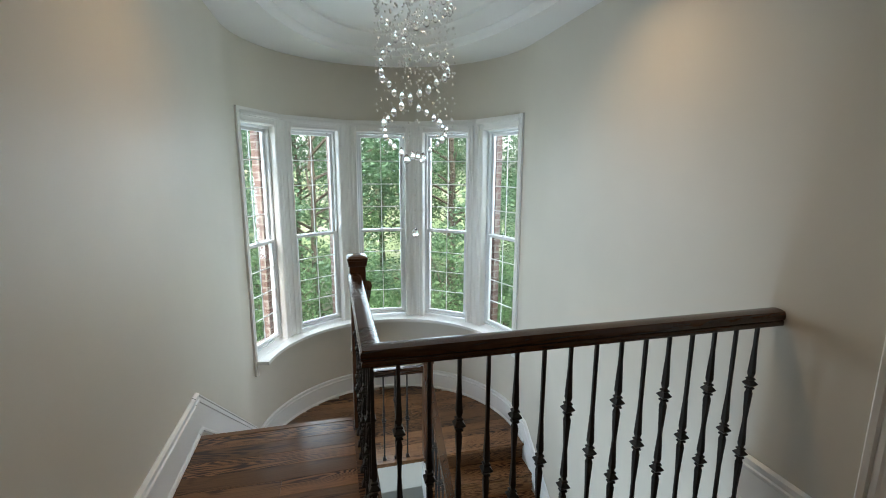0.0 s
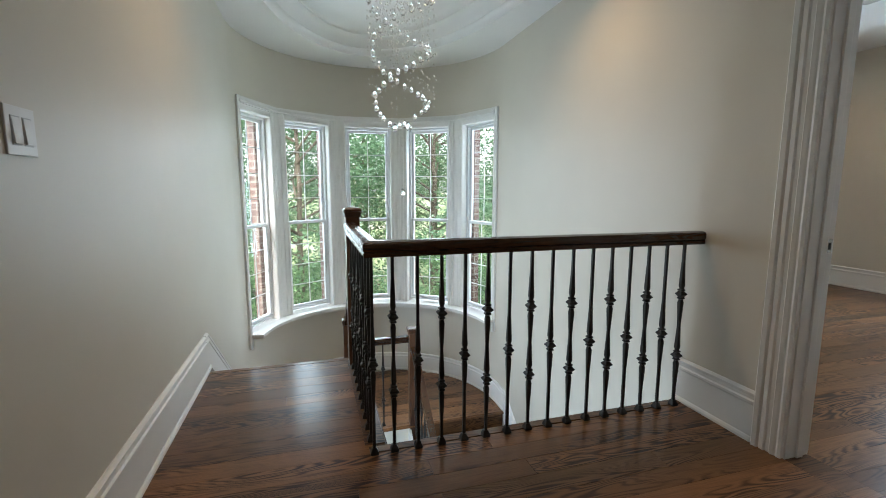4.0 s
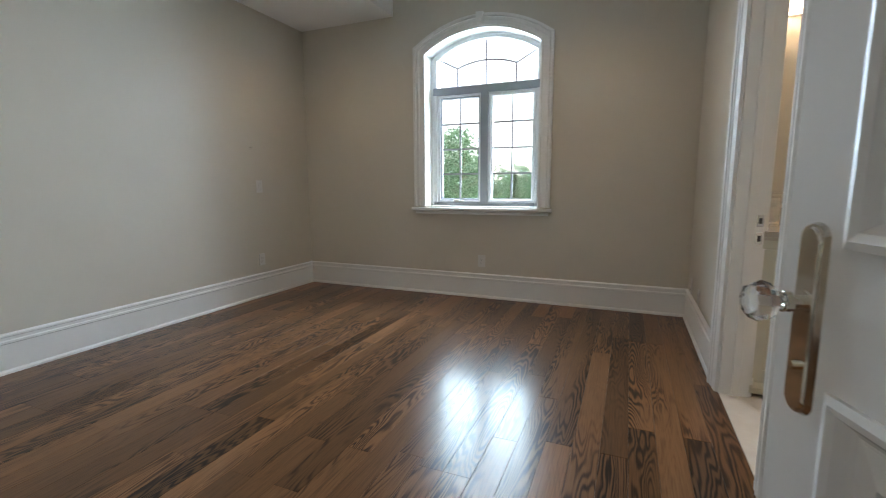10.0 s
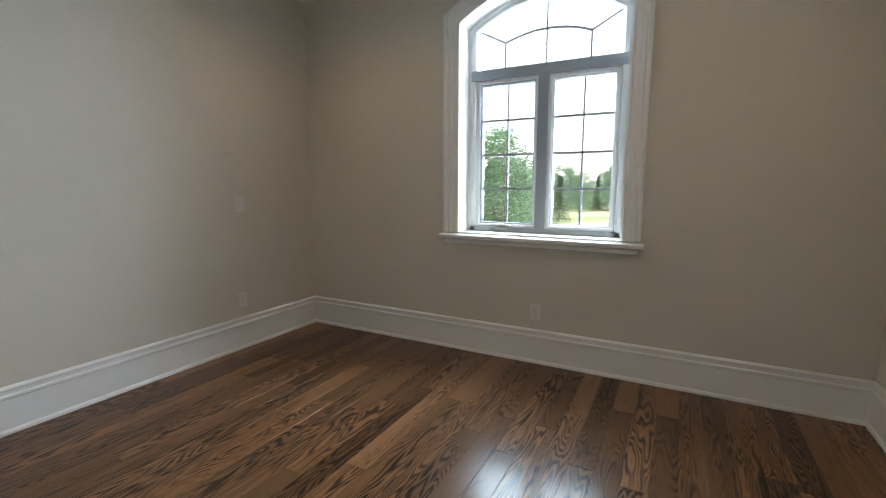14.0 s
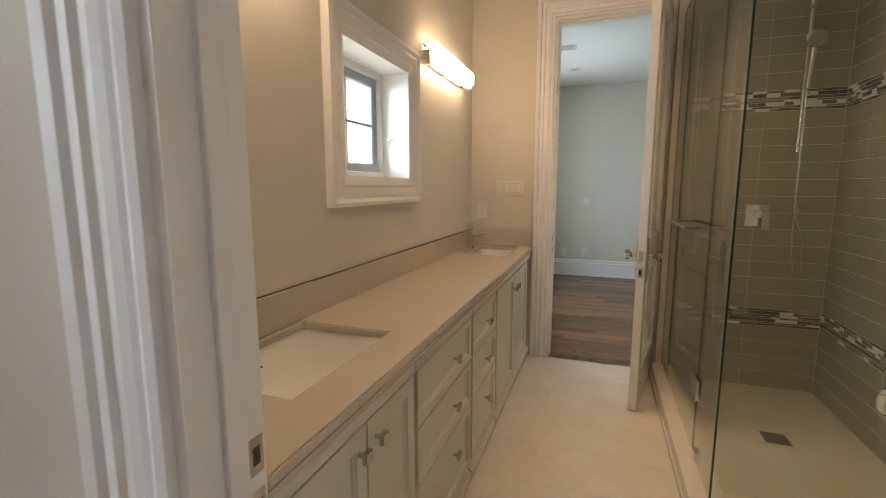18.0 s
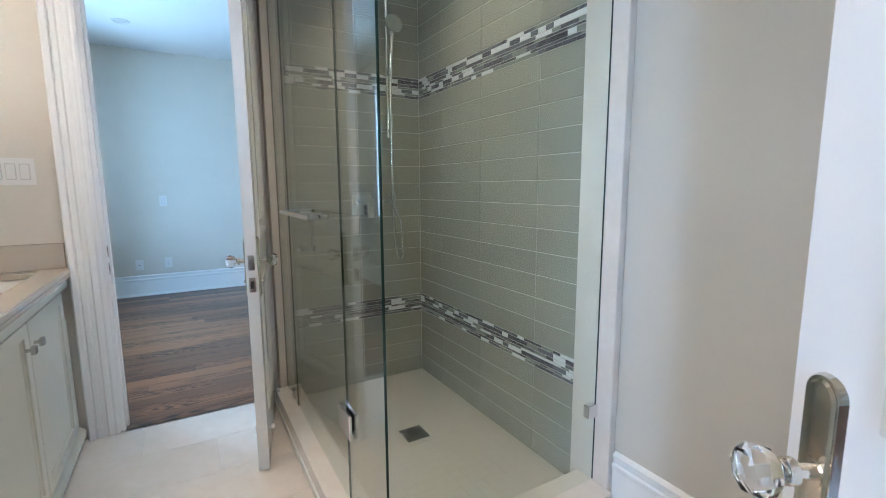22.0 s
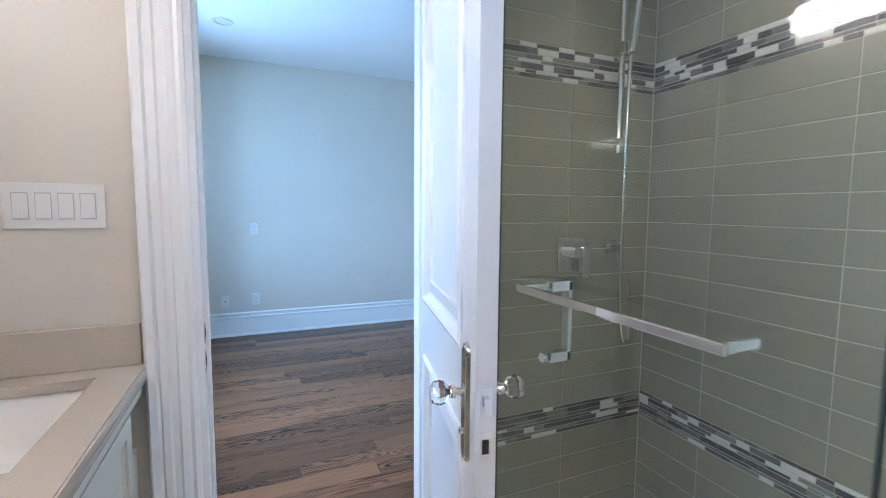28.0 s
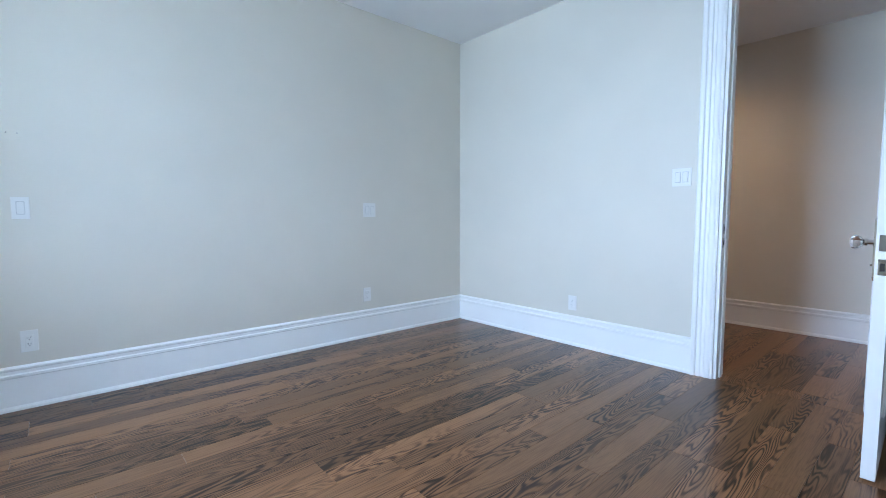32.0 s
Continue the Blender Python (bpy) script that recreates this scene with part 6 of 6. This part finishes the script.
# ---- plates and switches ----
def plate(name, at, facing, gangs=1, kind="switch", label="", group="wall plates"):
    """A screwless cover plate with rockers or sockets; facing is the wall's outward direction as a turn about z."""
    root = empty(name, at, label, "light switch" if kind == "switch" else "outlet" if kind == "outlet" else "wall plate", group, turn=facing)
    w, hh = 0.024 + 0.046 * gangs, 0.0575
    bm = boxes((-w / 2 - 0.001, w / 2 + 0.001, 0.0005, 0.006, -hh, hh), bevel=0.002)
    part("cover", bm, PLATE, root)
    for k in range(gangs):
        x = (k - (gangs - 1) / 2) * 0.046
        if kind == "switch":
            # darker pad: the shade of the gap round the rocker, put into the colour
            bm = boxes((x - 0.017, x + 0.017, 0.005, 0.0075, -0.034, 0.034))
            part("rocker_shade", bm, GAPGREY, root)
            bm = bmesh.new()
            vs = [bm.verts.new(p) for p in ((x - 0.0145, 0.007, -0.031), (x + 0.0145, 0.007, -0.031), (x + 0.0145, 0.007, 0.031), (x - 0.0145, 0.007, 0.031), (x - 0.0145, 0.012, -0.031), (x + 0.0145, 0.012, -0.031), (x + 0.0145, 0.008, 0.031), (x - 0.0145, 0.008, 0.031))]
            for f in ((0, 3, 2, 1), (4, 5, 6, 7), (0, 1, 5, 4), (1, 2, 6, 5), (2, 3, 7, 6), (3, 0, 4, 7)):
                bm.faces.new([vs[i] for i in f])
            part("rocker", bm, PLATE, root)
        elif kind == "outlet":
            part("socket_face", boxes((x - 0.0165, x + 0.0165, 0.005, 0.0085, -0.034, 0.034), bevel=0.0015), PLATE, root)
            for z in (0.017, -0.017):
                part("slots", boxes((x - 0.007, x - 0.005, 0.0083, 0.0088, z - 0.002, z + 0.006), (x + 0.005, x + 0.007, 0.0083, 0.0088, z - 0.002, z + 0.006), (x - 0.002, x + 0.002, 0.0083, 0.0088, z - 0.010, z - 0.006)), DARKGAP, root)
        else:
            part("cable_socket", tube(bmesh.new(), (x, 0.005, 0), (x, 0.014, 0), 0.006, n=12), DARKGAP, root)
    return root


FN, FS, FE, FW = 180, 0, 90, -90   # plates on north, south, east and west walls
plate("wall_switch", (WX, 2.265, 1.27), FW, 2, "switch", "white two-gang rocker switch on the stair hall wall")
plate("wall_switch", (4.29, BY1, 1.06), FN, 2, "switch", "white two-gang rocker switch on the bedroom wall")
plate("wall_outlet", (4.31, BY1, 0.37), FN, 1, "outlet", "white duplex outlet above the bedroom baseboard")
plate("wall_switch", (6.574, BY1, 1.07), FN, 1, "switch", "white rocker switch on the bedroom wall")
plate("wall_outlet", (6.556, BY1, 0.366), FN, 1, "outlet", "white duplex outlet above the bedroom baseboard")
plate("wall_outlet", (BX1, 3.165, 0.354), FE, 1, "outlet", "white duplex outlet under the arched window")
plate("wall_outlet", (7.08, BY0, 0.30), FS, 1, "outlet", "white duplex outlet near the room corner")
plate("wall_outlet", (6.70, BY0, 0.30), FS, 1, "outlet", "white duplex outlet near the room corner")
plate("wall_switch", (6.008, VY0, 1.278), FS, 4, "switch", "white four-gang rocker switch over the vanity")
plate("wall_outlet", (6.219, VY0, 1.104), FS, 1, "outlet", "white decorator outlet above the backsplash")
plate("wall_switch", (5.55, CY0, 1.068), FS, 1, "switch", "white rocker switch on the second bedroom wall")
plate("wall_outlet", (5.551, CY0, 0.36), FS, 1, "outlet", "white duplex outlet above the second bedroom baseboard")
plate("cable_plate", (5.83, CY0, 0.352), FS, 1, "cable", "white cable plate with dark socket by the outlet")
plate("wall_switch", (3.42, CY0, 1.074), FS, 2, "switch", "white two-gang switch on the second bedroom wall")
plate("wall_outlet", (3.454, CY0, 0.363), FS, 1, "outlet", "white duplex outlet above the second bedroom baseboard")
plate("wall_switch", (CX0, -2.864, 1.27), FW, 2, "switch", "white two-gang switch beside the hall doorway")
plate("wall_outlet", (CX0, -3.646, 0.335), FW, 1, "outlet", "white duplex outlet on the second bedroom wall")


def round_plate(at, facing, r, label):
    root = empty("round_cover_plate", at, label, "wall plate", "wall plates", turn=facing)
    bm = tube(bmesh.new(), (0, 0.0005, 0), (0, 0.004, 0), r, n=32)
    part("cover", bm, WALL, root)
    bm = bmesh.new()
    for s in (-1, 1):
        tube(bm, (s * r * 0.6, 0.003, 0), (s * r * 0.6, 0.0048, 0), 0.004, n=10)
    part("screw", bm, NICKEL, root)


round_plate((5.564, CY0, 1.454), FS, 0.035, "small round white cover plate on the wall")
round_plate((4.27, BY1, 1.43), FN, 0.03, "small round white cover plate over the switch")
round_plate((6.5, BY1, 1.43), FN, 0.02, "small round white cover plate on the bedroom wall")


def strike(at, facing, label, twin=True):
    root = empty("strike_plate", at, label, "strike plate", "strike plates", turn=facing)
    for z in (0.0, -0.085) if twin else (0.0,):
        p = part("plate", boxes((-0.014, 0.014, 0.0004, 0.0022, z - 0.029, z + 0.029)), NICKEL, root)
        part("keeper_hole", boxes((-0.007, 0.007, 0.0022, 0.0027, z - 0.014, z + 0.014)), DARKGAP, p)


strike((BX0 - 0.019, DA[1] - 0.018, 0.91), FN, "brushed nickel strike plates in the bedroom jamb", False)
strike((DB[1] - 0.018, VY1 + 0.02, 0.895), FE, "brushed nickel strike plates in the bathroom jamb")
strike((DC[1] - 0.018, VY0 - 0.03, 0.905), FE, "brushed nickel strike plates in the second bedroom jamb")
strike((CX0 - 0.03, DD[0] + 0.018, 0.94), FS, "brushed nickel strike plates in the hall jamb")


def jamb_hinges(frame_root, x0, x1, y0, y1, drop=0.0):
    """Hinge leaves let into the jamb."""
    for z in (0.258, 0.868, DH - 0.742, DH - 0.222):
        bm = boxes((x0, x1, y0, y1, z - drop - 0.05, z - drop + 0.05))
        part("hinge_leaf", bm, HINGE, frame_root)


jamb_hinges(FRAME_A, BX0 - 0.031, BX0 - 0.001, DA[0] + 0.018, DA[0] + 0.0195)
jamb_hinges(FRAME_B, DB[0] + 0.018, DB[0] + 0.0195, VY1 + 0.004, VY1 + 0.034)
jamb_hinges(FRAME_C, DC[0] + 0.018, DC[0] + 0.0195, VY0 - 0.017, VY0 - 0.003, 0.065)
jamb_hinges(FRAME_D, CX0 - 0.034, CX0 - 0.004, DD[1] - 0.0195, DD[1] - 0.018)


# ---- ceiling fixtures ----
def pot_light(x, y, z, label, r=0.055, spot=0.0, beam=110):
    root = empty("recessed_light", (x, y, z), label, "ceiling light", "recessed lights")
    bm = bmesh.new()
    prof = [(r + 0.018, -0.0008), (r + 0.016, -0.006), (r, -0.008), (r - 0.006, -0.0005)]
    n = 32
    rings = [[bm.verts.new((q * math.cos(2 * math.pi * i / n), q * math.sin(2 * math.pi * i / n), zz)) for i in range(n)] for q, zz in prof]
    for lo, hi in zip(rings, rings[1:]):
        for i in range(n):
            bm.faces.new((lo[i], lo[(i + 1) % n], hi[(i + 1) % n], hi[i]))
    part("trim_ring", bm, PLATE, root, smooth=True)
    part("lamp_lens", tube(bmesh.new(), (0, 0, -0.0028), (0, 0, -0.0012), r - 0.004, n=28), POTGLOW if spot else CERAMIC, root)
    if spot:
        spot_lamp("pot_lamp", (x, y, z - 0.02), spot, WARM, beam)


pot_light(6.42, 2.26, HC, "white trimmed recessed ceiling light, lit", spot=6, beam=150)
pot_light(6.47, 4.33, HC, "white trimmed recessed ceiling light, lit", spot=5, beam=150)
pot_light(4.2, 2.26, HC, "white trimmed recessed ceiling light, lit", spot=2.2, beam=150)
pot_light(4.2, 4.33, HC, "white trimmed recessed ceiling light, lit", spot=2.2, beam=150)
pot_light(5.72, -4.03, HC, "white trimmed recessed ceiling light, off")
pot_light(3.18, -4.17, HC, "white trimmed recessed ceiling light, off")
# the next two are unseen, added to fill the bathroom with warm light
pot_light(5.35, 0.35, HC, "white trimmed recessed bathroom light added as fill, lit", spot=8)
pot_light(5.35, -0.85, HC, "white trimmed recessed bathroom light added as fill, lit", spot=8)
pot_light(4.5, -0.75, HC, "white trimmed recessed light over the shower, lit", spot=11)
pot_light(1.21, 3.40, HH + OVAL[4], "white trimmed recessed stair light, lit", r=0.047, spot=11, beam=130)
pot_light(2.60, 3.52, HH + OVAL[4], "white trimmed recessed stair light, lit", r=0.047, spot=14, beam=130)
pot_light(1.9, 1.0, HH, "white trimmed recessed landing light, lit", spot=2.5, beam=150)
pot_light(1.55, -3.3, HH, "white trimmed recessed hall light, lit", spot=13, beam=150)


def vent(x, y, z, w, d, label, along="x"):
    root = empty("ceiling_vent", (x, y, z), label, "vent", turn=0 if along == "x" else 90)
    part("backing", boxes((-w / 2 + 0.01, w / 2 - 0.01, -d / 2 + 0.01, d / 2 - 0.01, -0.0025, -0.0008)), DARKGAP, root)
    part("frame", frame_ring(-w / 2 + 0.018, w / 2 - 0.018, -d / 2 + 0.018, d / 2 - 0.018, 0.018, 0.0008, 0.008, lambda u, v, q: (u, v, -q), 0.003), PLATE, root)
    n = max(3, int((d - 0.04) / 0.014))
    for k in range(n):
        y0 = -d / 2 + 0.02 + (d - 0.04) * k / n
        part("slat", boxes((-w / 2 + 0.017, w / 2 - 0.017, y0, y0 + 0.007, -0.007, -0.003)), PLATE, root)


vent(6.97, 2.13, HC, 0.30, 0.12, "white slotted ceiling vent near the window recess", "y")
vent(5.81, -3.13, HC, 0.30, 0.15, "white slotted ceiling vent in the second bedroom")


def wall_grille():
    root = empty("return_air_grille", (WX, 3.29, 2.365), "white slatted return air grille high on the stair wall", "vent", turn=-90)
    w, h = 0.60, 0.28
    place = lambda u, v, d: (u, d, v)
    part("backing", boxes((-w / 2 + 0.02, w / 2 - 0.02, 0.0006, 0.002, -h / 2 + 0.02, h / 2 - 0.02)), GAPGREY, root)
    part("frame", frame_ring(-w / 2 + 0.025, w / 2 - 0.025, -h / 2 + 0.025, h / 2 - 0.025, 0.025, 0.0006, 0.010, place, 0.004), PLATE, root)
    for k in range(16):
        z = -h / 2 + 0.03 + (h - 0.06) * k / 15.5
        part("slat", boxes((-w / 2 + 0.024, w / 2 - 0.024, 0.003, 0.008, z, z + 0.009)), PLATE, root)
    for u in (-1, 1):
        part("screw", tube(bmesh.new(), (u * (w / 2 - 0.012), 0.0095, 0), (u * (w / 2 - 0.012), 0.0115, 0), 0.004, n=10), NICKEL, root)


wall_grille()


def flush_light():
    root = empty("flush_ceiling_light", (5.44, 3.46, HC), "square frosted glass flush ceiling light on a nickel base", "ceiling light")
    part("base", boxes((-0.14, 0.14, -0.14, 0.14, -0.03, -0.0008), bevel=0.004), NICKEL, root)
    bm = boxes((-0.17, 0.17, -0.17, 0.17, -0.085, -0.031), bevel=0.018)
    part("shade", bm, CERAMIC, root, smooth=True)


flush_light()


# ---- chandelier ----
def chandelier():
    cx, cy, low = 1.872, 3.934, 1.55
    high = HH + OVAL[4]
    root = empty("crystal_chandelier", (cx, cy, high), "spiral chandelier of hanging clear crystal drops on fine wires", "chandelier")
    rnd = random.Random(21)
    bm = lathe(bmesh.new(), [(0.27, -0.03), (0.275, -0.022), (0.275, -0.004), (0.27, -0.001)], 48)
    part("canopy", bm, CHROME, root, "round mirror-chrome ceiling canopy", smooth=True)
    bm = lathe(bmesh.new(), [(0.0015, 0.038), (0.005, 0.033), (0.012, 0.026), (0.0185, 0.014), (0.0205, 0.0), (0.017, -0.011), (0.009, -0.018), (0.002, -0.0205)], 14)
    drop = mesh_from("crystal_drop", bm, CRYSTAL, True)
    wires = bmesh.new()
    beads = bmesh.new()
    # a bead: two staggered rings between two poles
    ball = [(0, 0, -1)] + [(0.88 * math.cos(radians(72 * i)), 0.88 * math.sin(radians(72 * i)), -0.47) for i in range(5)] + [(0.88 * math.cos(radians(72 * i + 36)), 0.88 * math.sin(radians(72 * i + 36)), 0.47) for i in range(5)] + [(0, 0, 1)]
    ball_faces = []
    for i in range(5):
        j = (i + 1) % 5
        ball_faces += [(0, 1 + j, 1 + i), (1 + i, 1 + j, 6 + i), (6 + i, 1 + j, 6 + j), (6 + i, 6 + j, 11)]

    def wire(x, y, z):
        tube(wires, (x, y, z), (x, y, -0.03), 0.00007, n=3)

    def bead(x, y, z, r):
        o = [beads.verts.new((x + r * a, y + r * b, z + r * c)) for a, b, c in ball]
        for f in ball_faces:
            beads.faces.new([o[i] for i in f])

    top, pitch = 2.74, 0.66
    n = 42
    for s in (0, 1):
        for k in range(n):
            z = low + (top - low) * k / (n - 1)
            f = (z - low) / (top - low)
            r = 0.165 + 0.06 * f + rnd.uniform(-0.008, 0.008)
            a = radians(79.5 + 180 * s + 14) + 2 * math.pi * (z - low) / pitch
            if k == 0:
                r = 0.06
            x, y = r * math.cos(a), r * math.sin(a)
            zz = z - high + rnd.uniform(-0.008, 0.008)
            k2 = rnd.uniform(0.66, 0.9)
            share("crystal_drop", drop, root, Matrix.Translation((x, y, zz)) @ Matrix.Diagonal((k2 * 0.92, k2 * 0.92, k2 * 1.12, 1)))
            wire(x, y, zz + 0.045)
    for x, y, z in ((0.03, -0.05, low - 0.015), (-0.045, 0.02, low - 0.02), (0.055, 0.035, low - 0.01), (0.0, 0.0, 1.10)):
        share("crystal_drop", drop, root, Matrix.Translation((x, y, z - high)))
        wire(x, y, z - high + 0.045)
    for z in (1.16, 1.24, 1.33, 1.42):
        bead(0.0, 0.0, z - high, 0.006)
    # small beads on upright strings, sparse at the foot and thick at the top
    for k in range(120):
        r = 0.225 * math.sqrt(rnd.random())
        a = rnd.uniform(0, 2 * math.pi)
        x, y = r * math.cos(a), r * math.sin(a)
        z = low + 0.10 + 0.95 * rnd.random() ** 1.6 * (1.15 - r)
        while z < top:
            if rnd.random() < 0.35 + 0.6 * (z - low) / (top - low):
                bead(x + rnd.uniform(-0.003, 0.003), y + rnd.uniform(-0.003, 0.003), z - high, rnd.uniform(0.0055, 0.008))
            z += rnd.uniform(0.045, 0.085)
    part("wires", wires, NICKEL, root)
    spot_lamp("chandelier_lamp", (cx, cy, high - 0.05), 19, (1.0, 0.8, 0.58), 60)
    tagged(part("bead_cluster", beads, BEADG, root), "many tiny glass beads, whitened for sparkle", kind="stuff")


chandelier()

# ---- outdoors ----
GROUND = -3.9
bm = bmesh.new()
bmesh.ops.create_grid(bm, x_segments=60, y_segments=60, size=450)
rnd = random.Random(2)
for v in bm.verts:
    d = math.hypot(v.co.x - 3, v.co.y)
    v.co.z = GROUND + (rnd.uniform(-0.4, 0.8) if d > 130 else 0)
thing("ground", bm, MEADOW, "rough green meadow around the house", "ground", kind="structure", smooth=True)
thing("gravel_drive", boxes((50, 59, -80, 110, GROUND + 0.01, GROUND + 0.05)), GRAVEL, "pale gravel drive across the meadow", "driveway", kind="structure")


def leaf_cloud(bm, rnd, centre, radius, count, size, droop=0.2):
    cx, cy, cz = centre
    for _ in range(count):
        while True:
            p = Vector((rnd.uniform(-1, 1), rnd.uniform(-1, 1), rnd.uniform(-1, 1)))
            if 0.35 < p.length < 1:
                break
        o = Vector((cx + p.x * radius, cy + p.y * radius, cz + p.z * radius * 0.75))
        d = Vector((rnd.gauss(0, 1), rnd.gauss(0, 1), rnd.gauss(-droop, 0.5))).normalized()
        s = d.cross(Vector((rnd.gauss(0, 1), rnd.gauss(0, 1), rnd.gauss(0, 1)))).normalized()
        k = size * rnd.uniform(0.7, 1.3)
        up = d.cross(s) * k * 0.12
        vs = [bm.verts.new(q) for q in (o, o + d * k * 0.5 + s * k * 0.3 + up, o + d * k, o + d * k * 0.5 - s * k * 0.3 + up)]
        bm.faces.new((vs[0], vs[1], vs[2]))
        bm.faces.new((vs[0], vs[2], vs[3]))


def broadleaf(seed, height, spread, leaves, size, low=0.12):
    """Trunk and limbs in one mesh, leaf clumps in another."""
    rnd = random.Random(seed)
    wood, crown = bmesh.new(), bmesh.new()
    p = Vector((0, 0, -0.3))
    r = height * 0.014
    for k in range(6):
        q = p + Vector((rnd.uniform(-0.2, 0.2), rnd.uniform(-0.2, 0.2), height * 0.15))
        tube(wood, p, q, r, r * 0.8, 9)
        p, r = q, r * 0.8
    clumps = 26
    for k in range(clumps):
        f = low + (1 - low) * (k + 0.5) / clumps
        a = rnd.uniform(0, 2 * math.pi)
        reach = spread * (0.35 + 0.65 * math.sin(math.pi * min(1, f * 0.85 + 0.12))) * rnd.uniform(0.45, 1.0)
        c = Vector((reach * math.cos(a), reach * math.sin(a), f * height + rnd.uniform(-0.4, 0.4)))
        tube(wood, (0, 0, max(0.2, f * height * 0.88 - 0.3)), c, height * 0.004, height * 0.0015, 5)
        leaf_cloud(crown, rnd, c, spread * rnd.uniform(0.3, 0.46), leaves // clumps, size)
    return wood, crown


def conifer(seed, height, spread, leaves):
    rnd = random.Random(seed)
    wood, crown = bmesh.new(), bmesh.new()
    tube(wood, (0, 0, -0.3), (0, 0, height), height * 0.014, 0.01, 9)
    for k in range(leaves // 30):
        f = 0.06 + 0.92 * (k / (leaves / 30))
        a = k * 2.4 + rnd.uniform(-0.4, 0.4)
        reach = spread * (1 - f) * rnd.uniform(0.75, 1.1) + 0.1
        z = f * height
        end = Vector((reach * math.cos(a), reach * math.sin(a), z - reach * 0.25))
        tube(wood, (0, 0, z), end, 0.025, 0.006, 4)
        for j in range(30):
            g = rnd.random()
            o = Vector((0, 0, z)).lerp(end, 0.15 + 0.85 * g) + Vector((rnd.gauss(0, 0.09), rnd.gauss(0, 0.09), rnd.gauss(-0.04, 0.06)))
            d = Vector((math.cos(a) + rnd.gauss(0, 0.7), math.sin(a) + rnd.gauss(0, 0.7), rnd.gauss(-0.3, 0.3))).normalized() * rnd.uniform(0.2, 0.4)
            s = Vector((-d.y, d.x, rnd.gauss(0, 0.1))).normalized() * 0.05
            bm = crown
            vs = [bm.verts.new(q) for q in (o, o + d * 0.5 + s, o + d, o + d * 0.5 - s)]
            bm.faces.new((vs[0], vs[1], vs[2]))
            bm.faces.new((vs[0], vs[2], vs[3]))
    return wood, crown


def make_tree(built, leafmat, label, group):
    wood, crown = built
    root = empty("tree", (0, 0, GROUND), label, "tree", group)
    part("trunk", wood, BARK, root, smooth=True)
    part("crown", crown, leafmat, root)
    return root


def spread_trees(first, spots, seed, size=1.0):
    rnd = random.Random(seed)
    root = first
    for k, (x, y) in enumerate(spots):
        s = size * rnd.uniform(0.8, 1.2)
        m = Matrix.Translation((x, y, GROUND)) @ Matrix.Rotation(rnd.uniform(0, 6.28), 4, "Z") @ Matrix.Diagonal((s, s, s * rnd.uniform(0.9, 1.15), 1))
        if k == 0:
            root.matrix_basis = m
        else:
            copy_thing(root, m)


rnd = random.Random(8)
kinds = [make_tree(broadleaf(1, 11, 2.6, 13000, 0.115), LEAF, "tall leafy green tree in the wood behind the house", "woodland trees"),
         make_tree(broadleaf(2, 8.5, 2.3, 13000, 0.105), LEAFB, "bright green leafy tree at the wood's edge", "woodland trees"),
         make_tree(broadleaf(3, 13, 3.0, 13000, 0.125, 0.3), LEAF, "tall leafy green tree in the wood behind the house", "woodland trees"),
         make_tree(broadleaf(4, 4.5, 1.9, 8000, 0.10, 0.05), LEAFB, "low bright green bush at the wood's edge", "woodland bushes")]
rows = [[], [], [], []]
for k in range(26):
    y = 12.5 + (k % 3) * 3.2 + rnd.uniform(-0.8, 0.8)
    rows[k % 3].append((-13 + 1.15 * k + rnd.uniform(-0.6, 0.6), y))
for k in range(12):
    rows[3].append((-8 + 1.7 * k + rnd.uniform(-0.5, 0.5), 10.6 + rnd.uniform(-0.6, 0.8)))
for k, spots in enumerate(rows):
    spread_trees(kinds[k], spots, 40 + k)
far = [make_tree(broadleaf(5, 9, 3.2, 8000, 0.2), LEAF, "leafy tree far across the meadow", "meadow trees"),
       make_tree(conifer(6, 7, 2.2, 4200), NEEDLE, "dark conifer across the meadow", "meadow trees")]
rows = [[], []]
for k in range(44):
    a, d = radians(2 + 0.78 * k + rnd.uniform(-0.3, 0.3)), 104 + (k % 3) * 9 + rnd.uniform(-3, 3)
    rows[0 if k % 9 else 1].append((4.5 + d * math.cos(a), 2.3 + d * math.sin(a)))
rows[0] += [(31.0, 12.2), (33.5, 14.6), (29.0, 15.2), (36, 13.4), (26.0, 16.0), (41, 21.0)]
rows[0] += [(31 + 3.4 * k, -52 + 2.5 * k + rnd.uniform(-2, 2)) for k in range(6)]
rows[1] += [(72.0, 18.4)]
for k, spots in enumerate(rows):
    spread_trees(far[k], spots, 60 + k, 1.02)

# ---- floorboards of the rooms ----
lay_boards(bpy.data.objects["floor_bedroom"], BX0, BX1, BY0, BY1, 3)
lay_boards(bpy.data.objects["floor_bedroom"], EX - 0.0, BX0, DA[0] + 0.018, DA[1] - 0.018, 31)
lay_boards(bpy.data.objects["floor_bedroom_two"], CX0, CX1, CY0, CY1, 5)
lay_boards(bpy.data.objects["floor_bedroom_two"], DC[0] + 0.018, DC[1] - 0.018, CY1, VY0 + 0.02, 6)
lay_boards(bpy.data.objects["floor_landing"], WX, EX, -0.07, 2.73, 7)
lay_boards(bpy.data.objects["floor_landing"], WX, 1.50, 2.73, 3.84, 8)
lay_boards(bpy.data.objects["floor_landing"], WX, CX0 - 0.13, -5.03, -0.07, 9)
lay_boards(bpy.data.objects["floor_landing"], CX0 - 0.13, CX0, DD[0] + 0.018, DD[1] - 0.018, 10)
